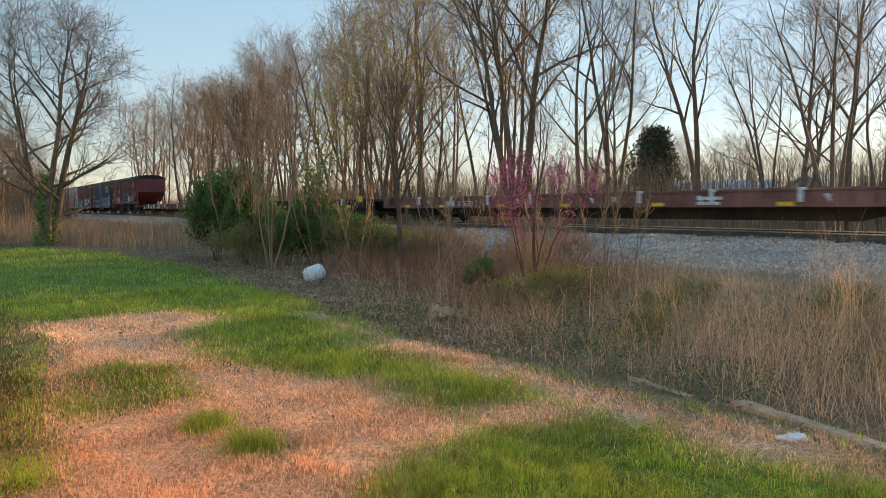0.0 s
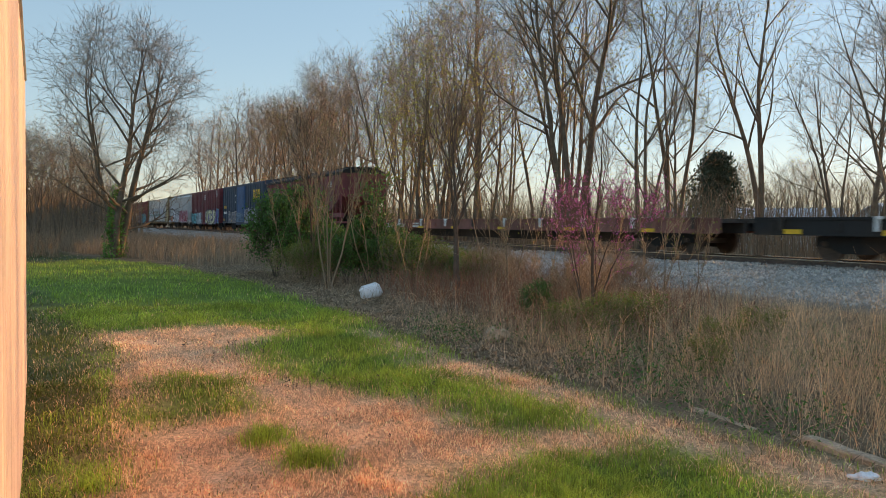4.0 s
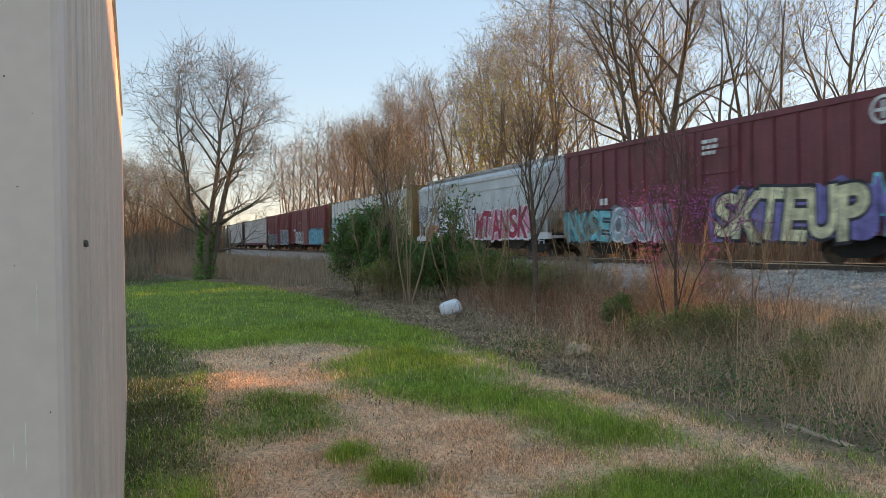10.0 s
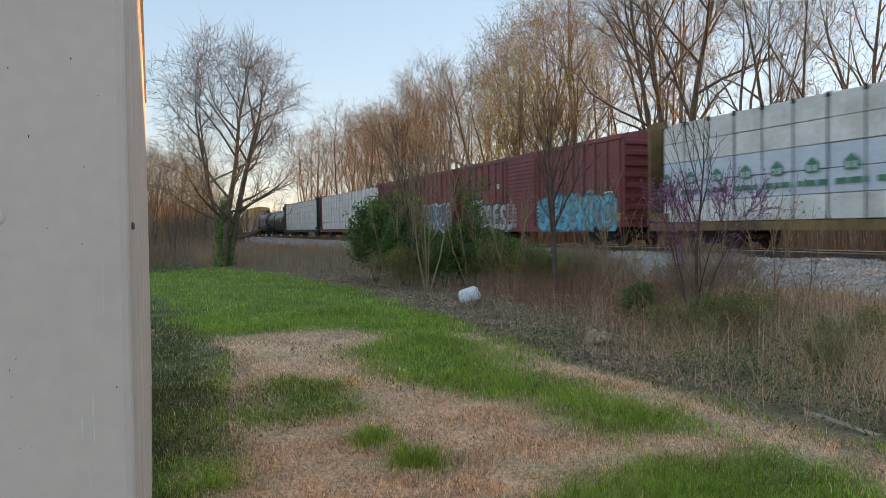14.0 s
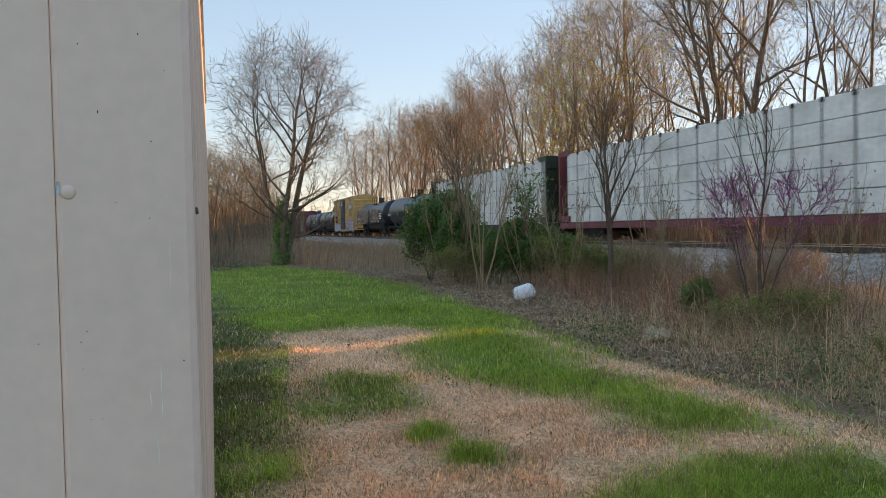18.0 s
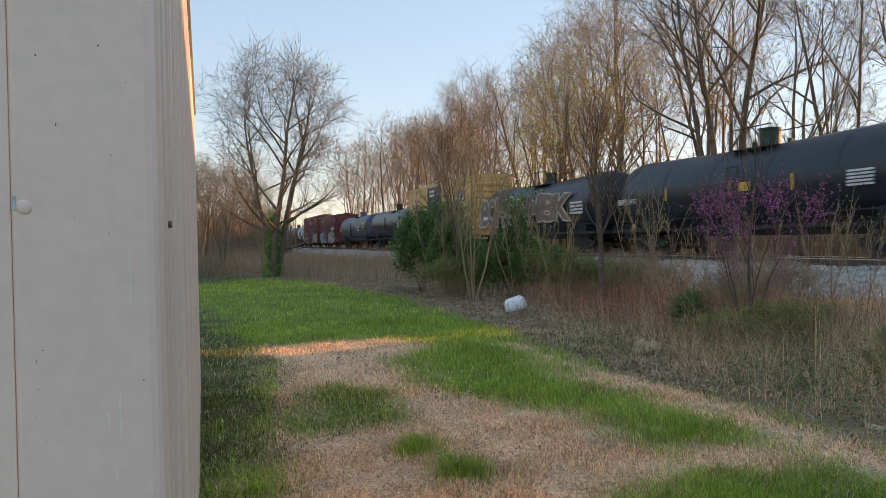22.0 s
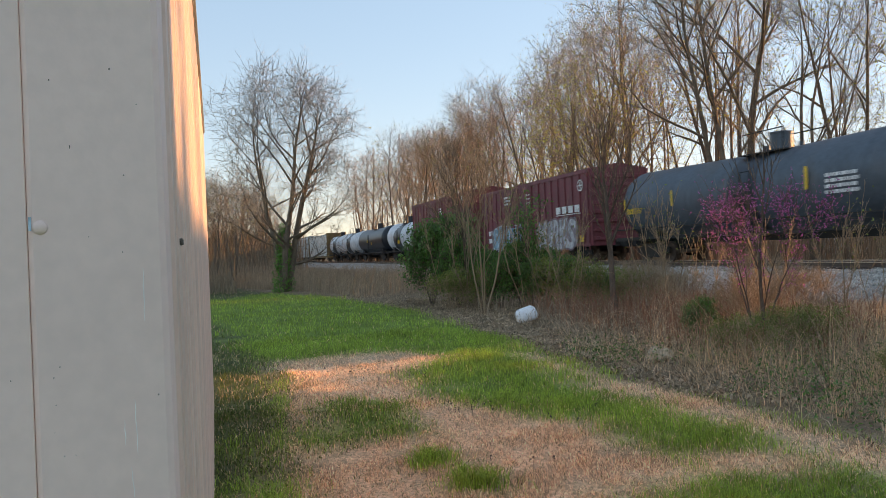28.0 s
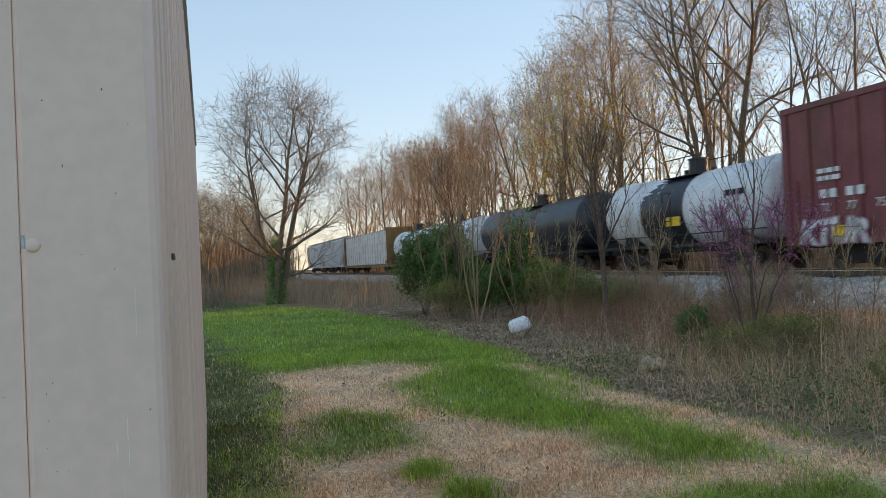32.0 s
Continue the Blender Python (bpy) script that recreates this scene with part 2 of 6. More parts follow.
DRY = [(-5.6, 10.0), (-5.2, 10.7), (-4.4, 11.4), (-2.9, 10.9), (-3.1, 9.3), (-2.6, 8.4), (-1.9, 7.5), (-1.3, 7.25), (-0.7, 6.8), (-0.2, 6.1), (0.3, 5.4), (0.0, 4.6), (-0.4, 3.0), (-2.2, 3.0), (-2.4, 4.6), (-3.2, 6.0), (-3.7, 6.9), (-4.6, 9.0)]
GREEN_PATCH = [(-3.3, 7.2), (-2.5, 7.3), (-2.05, 6.2), (-2.6, 5.5), (-3.0, 6.0)]


def dry_mask(x, y):
    """Where the lawn is straw-coloured: above zero."""
    m = inside_by(x, y, DRY)
    m = np.minimum(m, -inside_by(x, y, GREEN_PATCH) * 1.1)
    for b in ((-1.6, 5.3, 0.15, 0.16, 0), (-1.15, 4.8, 0.2, 0.15, 0)):
        m = np.minimum(m, -blob(x, y, *b) * 0.6)
    m = np.maximum(m, blob(x, y, 0.75, 5.6, 0.45, 0.3, 0) * 0.5)
    s, q = to_sq(x, y)
    edge = 0.40 - np.abs(q - (lawn_q(s) - 0.30)) * 1.0
    edge = np.where((s < 12) & (s > 0.5), edge - np.clip(s - 7.5, 0, 4) * 0.12, -1)
    return np.maximum(m, edge) + wave(x, y) * 0.45


def weed_mask(x, y):
    """The trodden weedy strip along the wall."""
    line = np.interp(y, [2, 4, 6.7, 9.5, 12, 16, 25], [-1.9, -2.45, -3.6, -5.2, -7.2, -10.0, -17])
    return (line - x) * 0.8 + wave(x, y) * 0.8


def ground_mesh():
    qs = np.concatenate([[-900, -300, -100, -40], np.arange(-24, 0, 1.0), np.arange(0, 27, 0.4), [30, 36, 48, 70, 120, 300, 900]])
    ss = np.concatenate([[-900, -300, -100, -40, -20], np.arange(-12, 44, 0.5), np.arange(44, 130, 3.0), [150, 200, 300, 600, 1500]])
    S, Q = np.meshgrid(ss, qs, indexing="ij")
    X, Y = to_xy(S, Q)
    near = (np.abs(S) < 200) & (np.abs(Q) < 100)
    Z = ground_z(S, Q) + np.where(near, bumps(X, Y), 0)
    v = np.stack([X, Y, Z], -1).reshape(-1, 3)
    n, k = S.shape
    i = (np.arange(n - 1)[:, None] * k + np.arange(k - 1)[None]).ravel()
    faces = np.stack([i, i + k, i + k + 1, i + 1], -1)
    me = mesh_from("ground", v, faces[:, ::-1], M["soil"], smooth=True)
    col = me.color_attributes.new("cover", 'FLOAT_COLOR', 'POINT')
    x, y = v[:, 0], v[:, 1]
    s, q = S.ravel(), Q.ravel()
    lawn = np.clip((lawn_q(s) - q) / 0.5 + 0.5, 0, 1)
    dry = np.clip(dry_mask(x, y) * 3 + 0.5, 0, 1)
    weed = np.clip(weed_mask(x, y) * 2 + 0.5, 0, 1)
    grn, dryc, wdc, soil, grav = (np.array(c) for c in ((0.16, 0.22, 0.04), (0.69, 0.45, 0.28), (0.10, 0.095, 0.05), (0.24, 0.16, 0.095), (0.42, 0.38, 0.34)))
    c = grn + (dryc - grn) * dry[:, None]
    c = c + (wdc - c) * (weed * 0.8)[:, None]
    c = soil + (c - soil) * lawn[:, None]
    g = np.clip((q - 12.6) / 1.2, 0, 1) * np.clip((24 - q) / 1.5, 0, 1)
    c = c + (grav - c) * g[:, None]
    far = np.clip((q - 23) / 2, 0, 1)
    c = c + (np.array((0.10, 0.085, 0.05)) - c) * far[:, None]
    col.data.foreach_set("color", np.concatenate([c, np.ones((len(c), 1))], 1).astype(np.float32).ravel())
    return me


def soil_material():
    m = material("soil", (1, 1, 1), 0.95, scale=1.5, vary=0.3, fine=28, fine_vary=0.45, bump=1.0, spec=0.15)
    nt = m.node_tree
    a = nt.nodes.new("ShaderNodeAttribute")
    a.attribute_name = "cover"
    mix = next(n for n in nt.nodes if n.bl_idname == "ShaderNodeMix")
    nt.links.new(a.outputs["Color"], mix.inputs["A"])
    return m


M["soil"] = soil_material()
ground = tagged(new("ground", ground_mesh()), "grassy yard with bare soil bank and gravel bed", "ground", kind="structure")


# ---- plants ----
def tubes(segs, sides, taper_tip=False):
    """Mesh arrays for straight tapered segments: rows of p0, p1, r0, r1."""
    segs = np.asarray(segs, float).reshape(-1, 8)
    p0, p1, r0, r1 = segs[:, :3], segs[:, 3:6], segs[:, 6], segs[:, 7]
    d = p1 - p0
    d /= np.maximum(np.linalg.norm(d, axis=1, keepdims=True), 1e-9)
    ref = np.where(np.abs(d[:, 2:3]) > 0.9, np.array([[1.0, 0, 0]]), np.array([[0, 0, 1.0]]))
    a = np.cross(d, ref)
    a /= np.linalg.norm(a, axis=1, keepdims=True)
    b = np.cross(d, a)
    n = len(segs)
    ang = np.arange(sides) * 2 * np.pi / sides
    ring = a[:, None] * np.cos(ang)[None, :, None] + b[:, None] * np.sin(ang)[None, :, None]
    if taper_tip:
        v = np.concatenate([p0[:, None] + ring * r0[:, None, None], p1[:, None]], 1)
        k = sides + 1
        f = [np.stack([np.full(n, i), np.full(n, (i + 1) % sides), np.full(n, sides)], -1) for i in range(sides)]
    else:
        v = np.concatenate([p0[:, None] + ring * r0[:, None, None], p1[:, None] + ring * r1[:, None, None]], 1)
        k = 2 * sides
        f = []
        for i in range(sides):
            j = (i + 1) % sides
            f += [np.stack([np.full(n, i), np.full(n, j), np.full(n, sides + j)], -1), np.stack([np.full(n, i), np.full(n, sides + j), np.full(n, sides + i)], -1)]
    f = np.stack(f, 1) + (np.arange(n) * k)[:, None, None]
    return v.reshape(-1, 3), f.reshape(-1, 3)


def join(parts_):
    vs, fs, o = [], [], 0
    for v, f in parts_:
        if len(v):
            vs.append(v)
            fs.append(f + o)
            o += len(v)
    return np.concatenate(vs), np.concatenate(fs)


def unit(v):
    return v / np.maximum(np.linalg.norm(v, axis=-1, keepdims=True), 1e-9)


def grow(r, height, width, stems=1, trunk_r=0.15, base=0.25, lean=0.2, limbs=14, boughs=7, sprays=6, twigs=4, fork=0.8, up=0.06, core=0.55, tip_r=0.006, spray=0.09, twig=0.045, fill=0.95):
    """A bare tree in an egg-shaped crown: stems, limbs and boughs one by one, then sprays and twigs all at once. Returns limb rows, twig rows, points along the twigs, points along the boughs."""
    rows, seeds, axes = [], [], []
    cz, top, low = height * core, height * (1 - core), height * core * 1.1

    def room(p, d):
        """The way from p along d to the crown's edge."""
        ln, st = 0.0, height * 0.02
        while ln < height:
            e = p + d * (ln + st)
            if (e[0] ** 2 + e[1] ** 2) / width ** 2 + ((e[2] - cz) / (top if e[2] > cz else low)) ** 2 > 1:
                break
            ln += st
        return ln

    def branch(p, d, length, rad, level):
        n = (12, 8, 5)[level]
        wob, lift = (0.05, 0.085, 0.11)[level], up * (0.35, 1.0, 1.2)[level]
        here, d = np.array(p), np.array(d)
        path = [(here, d, rad)]
        for i in range(n):
            d = unit(d + r.normal(0, wob, 3) + np.array([0, 0, lift]))
            nxt = here + d * length / n
            t = (i + 1) / n
            rr = max(rad * (1 - t) ** 0.8, tip_r * 1.2)
            rows.append([*here, *nxt, path[-1][2], rr])
            here = nxt
            path.append((here, d, rr))
            if level or t > 0.45:
                seeds.append(here), axes.append(d)
        if level == 2:
            return
        k = (limbs, boughs)[level]
        start = base if level == 0 else 0.18
        for j in range(k):
            t = start + (1 - start) * ((j + r.random()) / k) ** 0.9
            i = min(int(t * n), n - 1)
            q, qd, qr = path[i]
            q = q + (path[i + 1][0] - q) * (t * n - i)
            az = 2.4 * j + r.uniform(-0.7, 0.7)
            a = unit(np.cross(qd, [math.cos(az), math.sin(az), 0.15]))
            o = fork * r.uniform(0.7, 1.2) * ((1.1 - 0.45 * t) if level == 0 else 0.85)
            nd = unit(qd * math.cos(o) + a * math.sin(o))
            nd = unit(nd + np.array([0, 0, 0.12 if nd[2] > -0.1 else 0.5]))
            ln = room(q, nd) * fill * r.uniform(0.75, 1.05)
            if level == 1:
                ln = min(ln * 1.1, length * r.uniform(0.3, 0.6) * (1.15 - 0.6 * t))
            if ln > height * 0.04:
                branch(q, nd, ln, max(min(qr * 0.62, rad * 0.42 * (1.1 - 0.5 * t)), tip_r * 1.5), level + 1)

    for k in range(stems):
        a = 2 * np.pi * (k + r.uniform(-0.25, 0.25)) / stems + 0.5
        tilt = lean * (0.3 if stems == 1 else r.uniform(0.6, 1.25))
        d = unit(np.array([math.cos(a) * tilt, math.sin(a) * tilt, 1.0]))
        p = np.array([math.cos(a), math.sin(a), 0]) * (0 if stems == 1 else trunk_r * 0.8) + np.array([0, 0, -0.12])
        branch(p, d, room(np.array([0, 0, height * 0.3]), d) + height * 0.28, trunk_r * (1 if k == 0 else r.uniform(0.65, 0.95)), 0)

    def sprout(p, d, per, length, n, r0, r1, lift):
        per = np.floor(per + r.random(len(p))).astype(int)
        p, d = np.repeat(p, per, 0), np.repeat(d, per, 0)
        o = fork * r.uniform(0.5, 1.1, (len(d), 1))
        d = unit(d * np.cos(o) + unit(np.cross(d, r.normal(size=d.shape))) * np.sin(o) + np.array([0, 0, lift]))
        ln = length * r.uniform(0.45, 1.35, (len(d), 1)) / n
        out, pts, dirs = [], [], []
        for i in range(n):
            e = p + d * ln
            ra, rb = r0 + (r1 - r0) * i / n, r0 + (r1 - r0) * (i + 1) / n
            out.append(np.concatenate([p, e, np.full((len(p), 1), ra), np.full((len(p), 1), rb)], 1))
            pts.append(e), dirs.append(d)
            p, d = e, unit(d + r.normal(0, 0.12, d.shape) + np.array([0, 0, lift * 0.6]))
        return np.concatenate(out), np.concatenate(pts), np.concatenate(dirs)

    seeds, axes = np.array(seeds), np.array(axes)
    mid, p3, d3 = sprout(seeds, axes, sprays / 5, height * spray, 3, tip_r * 1.15, tip_r * 0.7, up * 2)
    fine, p4, _ = sprout(p3, d3, twigs / 3, height * twig, 1, tip_r * 0.7, tip_r * 0.3, up * 2)
    return np.concatenate([np.array(rows), mid]), fine, p4, np.concatenate([seeds, p3])


def leaves_at(r, pts, size, per=1, scatter=0.1, flat=False):
    """Small leaf quads as triangles pairs round the points."""
    pts = np.repeat(pts, per, axis=0) + r.normal(0, scatter, (len(pts) * per, 3))
    n = len(pts)
    a = r.normal(size=(n, 3))
    a /= np.linalg.norm(a, axis=1, keepdims=True)
    b = np.cross(a, r.normal(size=(n, 3)))
    b /= np.linalg.norm(b, axis=1, keepdims=True)
    sz = size * r.uniform(0.6, 1.3, (n, 1))
    v = np.stack([pts - a * sz, pts + b * sz * 0.45, pts + a * sz, pts - b * sz * 0.45], 1).reshape(-1, 3)
    i = np.arange(n)[:, None] * 4
    f = np.concatenate([i + [[0, 1, 2]], i + [[0, 2, 3]]], 1).reshape(-1, 3)
    return v, f


class Tree:
    """Meshes for one kind of tree, shared by its copies."""

    def __init__(self, name, seed, bark="bark", twig_mat="twig", foliage=None, leaf_size=0.05, per=1, scatter=0.12, sides=6, skip=0.0, leaf_name="leaves", along=False, **kw):
        r = np.random.default_rng(seed)
        limbs, twigs, tips, boughs = grow(r, **kw)
        fat = limbs[:, 6] > 0.035
        limb_parts = [tubes(limbs[fat], sides)] if fat.any() else []
        if (~fat).any():
            limb_parts.append(tubes(limbs[~fat], 3))
        self.trunk = mesh_from("trunk", *join(limb_parts), M[bark], smooth=True)
        self.twigs = mesh_from("twigs", *tubes(twigs, 3, taper_tip=True), M[twig_mat]) if len(twigs) else None
        self.leaves = None
        if foliage:
            tips = boughs if along else tips
            keep = tips[r.random(len(tips)) > skip]
            self.leaves = mesh_from(leaf_name, *leaves_at(r, keep, leaf_size, per, scatter), M[foliage])
        self.name, self.leaf_name, self.height = name, leaf_name, kw["height"]

    def plant(self, x, y, label, category="tree", turn=0.0, scale=1.0, group="", z=None, tall=1.0):
        m = Matrix.Translation((x, y, surface_z(x, y) if z is None else z)) @ Matrix.Rotation(turn, 4, 'Z') @ Matrix.Diagonal((scale, scale, scale * tall, 1))
        ob = thing(self.name, label, category, group, at=m)
        part_mesh("trunk", self.trunk, ob)
        if self.twigs:
            tagged(part_mesh("twig_spray", self.twigs, ob), kind="stuff")
        if self.leaves:
            tagged(part_mesh(self.leaf_name, self.leaves, ob), kind="stuff")
        return ob


def strands(r, x, y, height, width, bend, lean=0.25, base_z=None):
    """Grass blades: tapered, bent, each of three triangles."""
    n = len(x)
    z = surface_z(x, y) if base_z is None else base_z
    az = r.uniform(0, 2 * np.pi, n)
    side = np.stack([np.cos(az), np.sin(az), np.zeros(n)], -1)
    fz = r.uniform(0, 2 * np.pi, n)
    fall = np.stack([np.cos(fz), np.sin(fz), np.zeros(n)], -1)
    p = np.stack([x, y, z - 0.01], -1)
    h = height[:, None]
    up = np.array([[0, 0, 1.0]])
    ln = r.uniform(0, lean, (n, 1))
    mid = p + up * h * 0.55 + fall * h * ln * 0.4
    tip = p + up * h * (1 - 0.25 * bend) + fall * h * (ln + bend * r.uniform(0.3, 1.0, (n, 1)))
    w = (width if np.ndim(width) else np.full(n, width))[:, None]
    v = np.stack([p - side * w, p + side * w, mid - side * w * 0.7, mid + side * w * 0.7, tip], 1).reshape(-1, 3)
    i = np.arange(n)[:, None] * 5
    f = np.concatenate([i + [[0, 1, 3]], i + [[0, 3, 2]], i + [[2, 3, 4]]], 1).reshape(-1, 3)
    return v, f


def culms(r, x, y, height, width, droop, lean=0.3, sway=0.5):
    """Tall dead stems that curve over towards the tip: five short pieces each."""
    n = len(x)
    az = r.uniform(0, 2 * np.pi, n)
    way = np.stack([np.cos(az), np.sin(az), np.zeros(n)], -1)
    side = np.stack([-np.sin(az), np.cos(az), np.zeros(n)], -1)
    wide = r.normal(0, 1, n)[:, None] * way + r.normal(0, 1, n)[:, None] * side
    wide = unit(wide)
    tilt = r.uniform(0, lean, n)
    bend = droop * r.uniform(0.15, 1.0, n) ** 1.5
    p = np.stack([x, y, surface_z(x, y) - 0.02], -1)
    drift = r.normal(0, sway, n) * 0.12
    rings = []
    for i in range(6):
        w = width * (1 - i / 5.6)
        rings += [p - wide * w, p + wide * w]
        a = tilt + bend * ((i + 0.5) / 5) ** 2
        p = p + (height / 5)[:, None] * (way * np.sin(a)[:, None] + side * (drift * i)[:, None] * 0.3 + np.array([[0, 0, 1.0]]) * np.cos(a)[:, None])
    v = np.stack(rings, 1).reshape(-1, 3)
    q = np.arange(n)[:, None] * 12
    f = np.concatenate([q + [[2 * i, 2 * i + 1, 2 * i + 3]] for i in range(5)] + [q + [[2 * i, 2 * i + 3, 2 * i + 2]] for i in range(5)], 1).reshape(-1, 3)
    return v, f


def scatter_lawn(r, n, y0, y1, power=1.0):
    """Points over the yard, denser near the front."""
    d = y0 + (y1 - y0) * r.random(n) ** power
    ang = np.radians(r.uniform(-34, 46, n))
    return -d * np.sin(ang), d * np.cos(ang)


def clump(x, y):
    """Uneven tussocks, about -0.6 to 0.6."""
    return 0.3 * np.sin(8.3 * x + 3.1 * np.sin(2.7 * y)) * np.sin(7.1 * y + 2.3 * np.sin(3.3 * x)) + 0.3 * np.sin(17 * x + 5 * np.sin(3.9 * y)) * np.sin(15 * y - 4 * np.sin(5.1 * x))


def lawn():
    r = np.random.default_rng(11)
    green, dry, weed, leafy = [], [], [], []
    for n, y0, y1, hs, w in ((190000, 3.0, 8.0, 1.0, 0.0026), (170000, 7.5, 15.0, 1.1, 0.0036), (120000, 14.0, 42.0, 1.2, 0.006)):
        x, y = scatter_lawn(r, n, y0, y1)
        s, q = to_sq(x, y)
        ok = (q < lawn_q(s) + r.normal(0, 0.12, n)) & (q > -30)
        x, y, s, q = x[ok], y[ok], s[ok], q[ok]
        dm, wm = dry_mask(x, y), weed_mask(x, y)
        patch = inside_by(x, y, GREEN_PATCH) + wave(x, y) * 0.5
        j = r.normal(0, 0.12, len(x))
        c = clump(x, y)
        ok = r.random(len(x)) < 0.6 + 0.6 * c
        x, y, dm, wm, patch, j, c = x[ok], y[ok], dm[ok], wm[ok], patch[ok], j[ok], c[ok]
        is_weed = (wm + j > 0) | ((patch + j > 0) & (r.random(len(x)) < 0.6))
        is_dry = ~is_weed & (dm + j > 0)
        is_green = ~is_weed & ~is_dry
        tall = (1 + 0.4 * np.sin(x * 1.9 + y) * np.sin(y * 1.4 - x)) * (1 + 0.9 * c)
        k = is_green
        green.append(strands(r, x[k], y[k], (0.06 + 0.06 * r.random(k.sum())) * tall[k] * hs, w, 0.6, 0.5))
        k = is_dry
        dry.append(strands(r, x[k], y[k], (0.025 + 0.045 * r.random(k.sum())) * hs * (1 + 0.9 * c[k]), w * 1.1, 0.7, 1.0))
        k = is_weed & (r.random(len(x)) < 0.45)
        weed.append(strands(r, x[k], y[k], (0.03 + 0.05 * r.random(k.sum())) * hs * (1 + 0.6 * c[k]), w * 1.3, 0.8, 0.8))
        k = is_weed & (r.random(len(x)) < 0.5)
        z = surface_z(x[k], y[k]) + (0.005 + 0.05 * r.random(k.sum())) * (1 + c[k])
        leafy.append(leaves_at(r, np.stack([x[k], y[k], z], -1), 0.010 * (w / 0.0026) ** 0.7, 1, 0.006))
        k = is_weed & (r.random(len(x)) < 0.10 + 0.3 * (c < -0.15))
        dry.append(strands(r, x[k], y[k], (0.04 + 0.05 * r.random(k.sum())) * hs, w, 0.6, 0.6))
        k = is_green & (r.random(len(x)) < 0.05 + 0.22 * (dm > -0.35))
        dry.append(strands(r, x[k], y[k], (0.04 + 0.06 * r.random(k.sum())) * hs, w, 0.6, 0.6))
        k = is_dry & (r.random(len(x)) < 0.06 + 0.2 * (c < -0.2))
        weed.append(strands(r, x[k], y[k], (0.02 + 0.03 * r.random(k.sum())) * hs, w * 1.2, 0.7, 0.8))
    # taller tufts
    for cx, cy, rad, n in ((-1.6, 5.3, 0.13, 300), (-1.1, 4.75, 0.17, 360), (-1.3, 5.0, 0.08, 60), (-2.35, 4.3, 0.2, 320), (-2.6, 3.7, 0.25, 400)):
        a, d = r.uniform(0, 6.28, n), np.abs(r.normal(0, rad * 0.75, n))
        green.append(strands(r, cx + d * np.cos(a), cy + d * np.sin(a), 0.05 + 0.13 * r.random(n), 0.003, 0.7, 0.7))
    tagged(new("green_grass", mesh_from("green_grass", *join(green), M["grass"])), "bright green spring grass on the lawn", "grass", kind="stuff")
    tagged(new("dry_grass", mesh_from("dry_grass", *join(dry), M["dry_grass"])), "dead straw-coloured turf on the lawn", "grass", kind="stuff")
    tagged(new("weeds", mesh_from("weeds", *join(weed + leafy), M["weed"])), "low dark green weeds along the wall", "weeds", kind="stuff")


lawn()


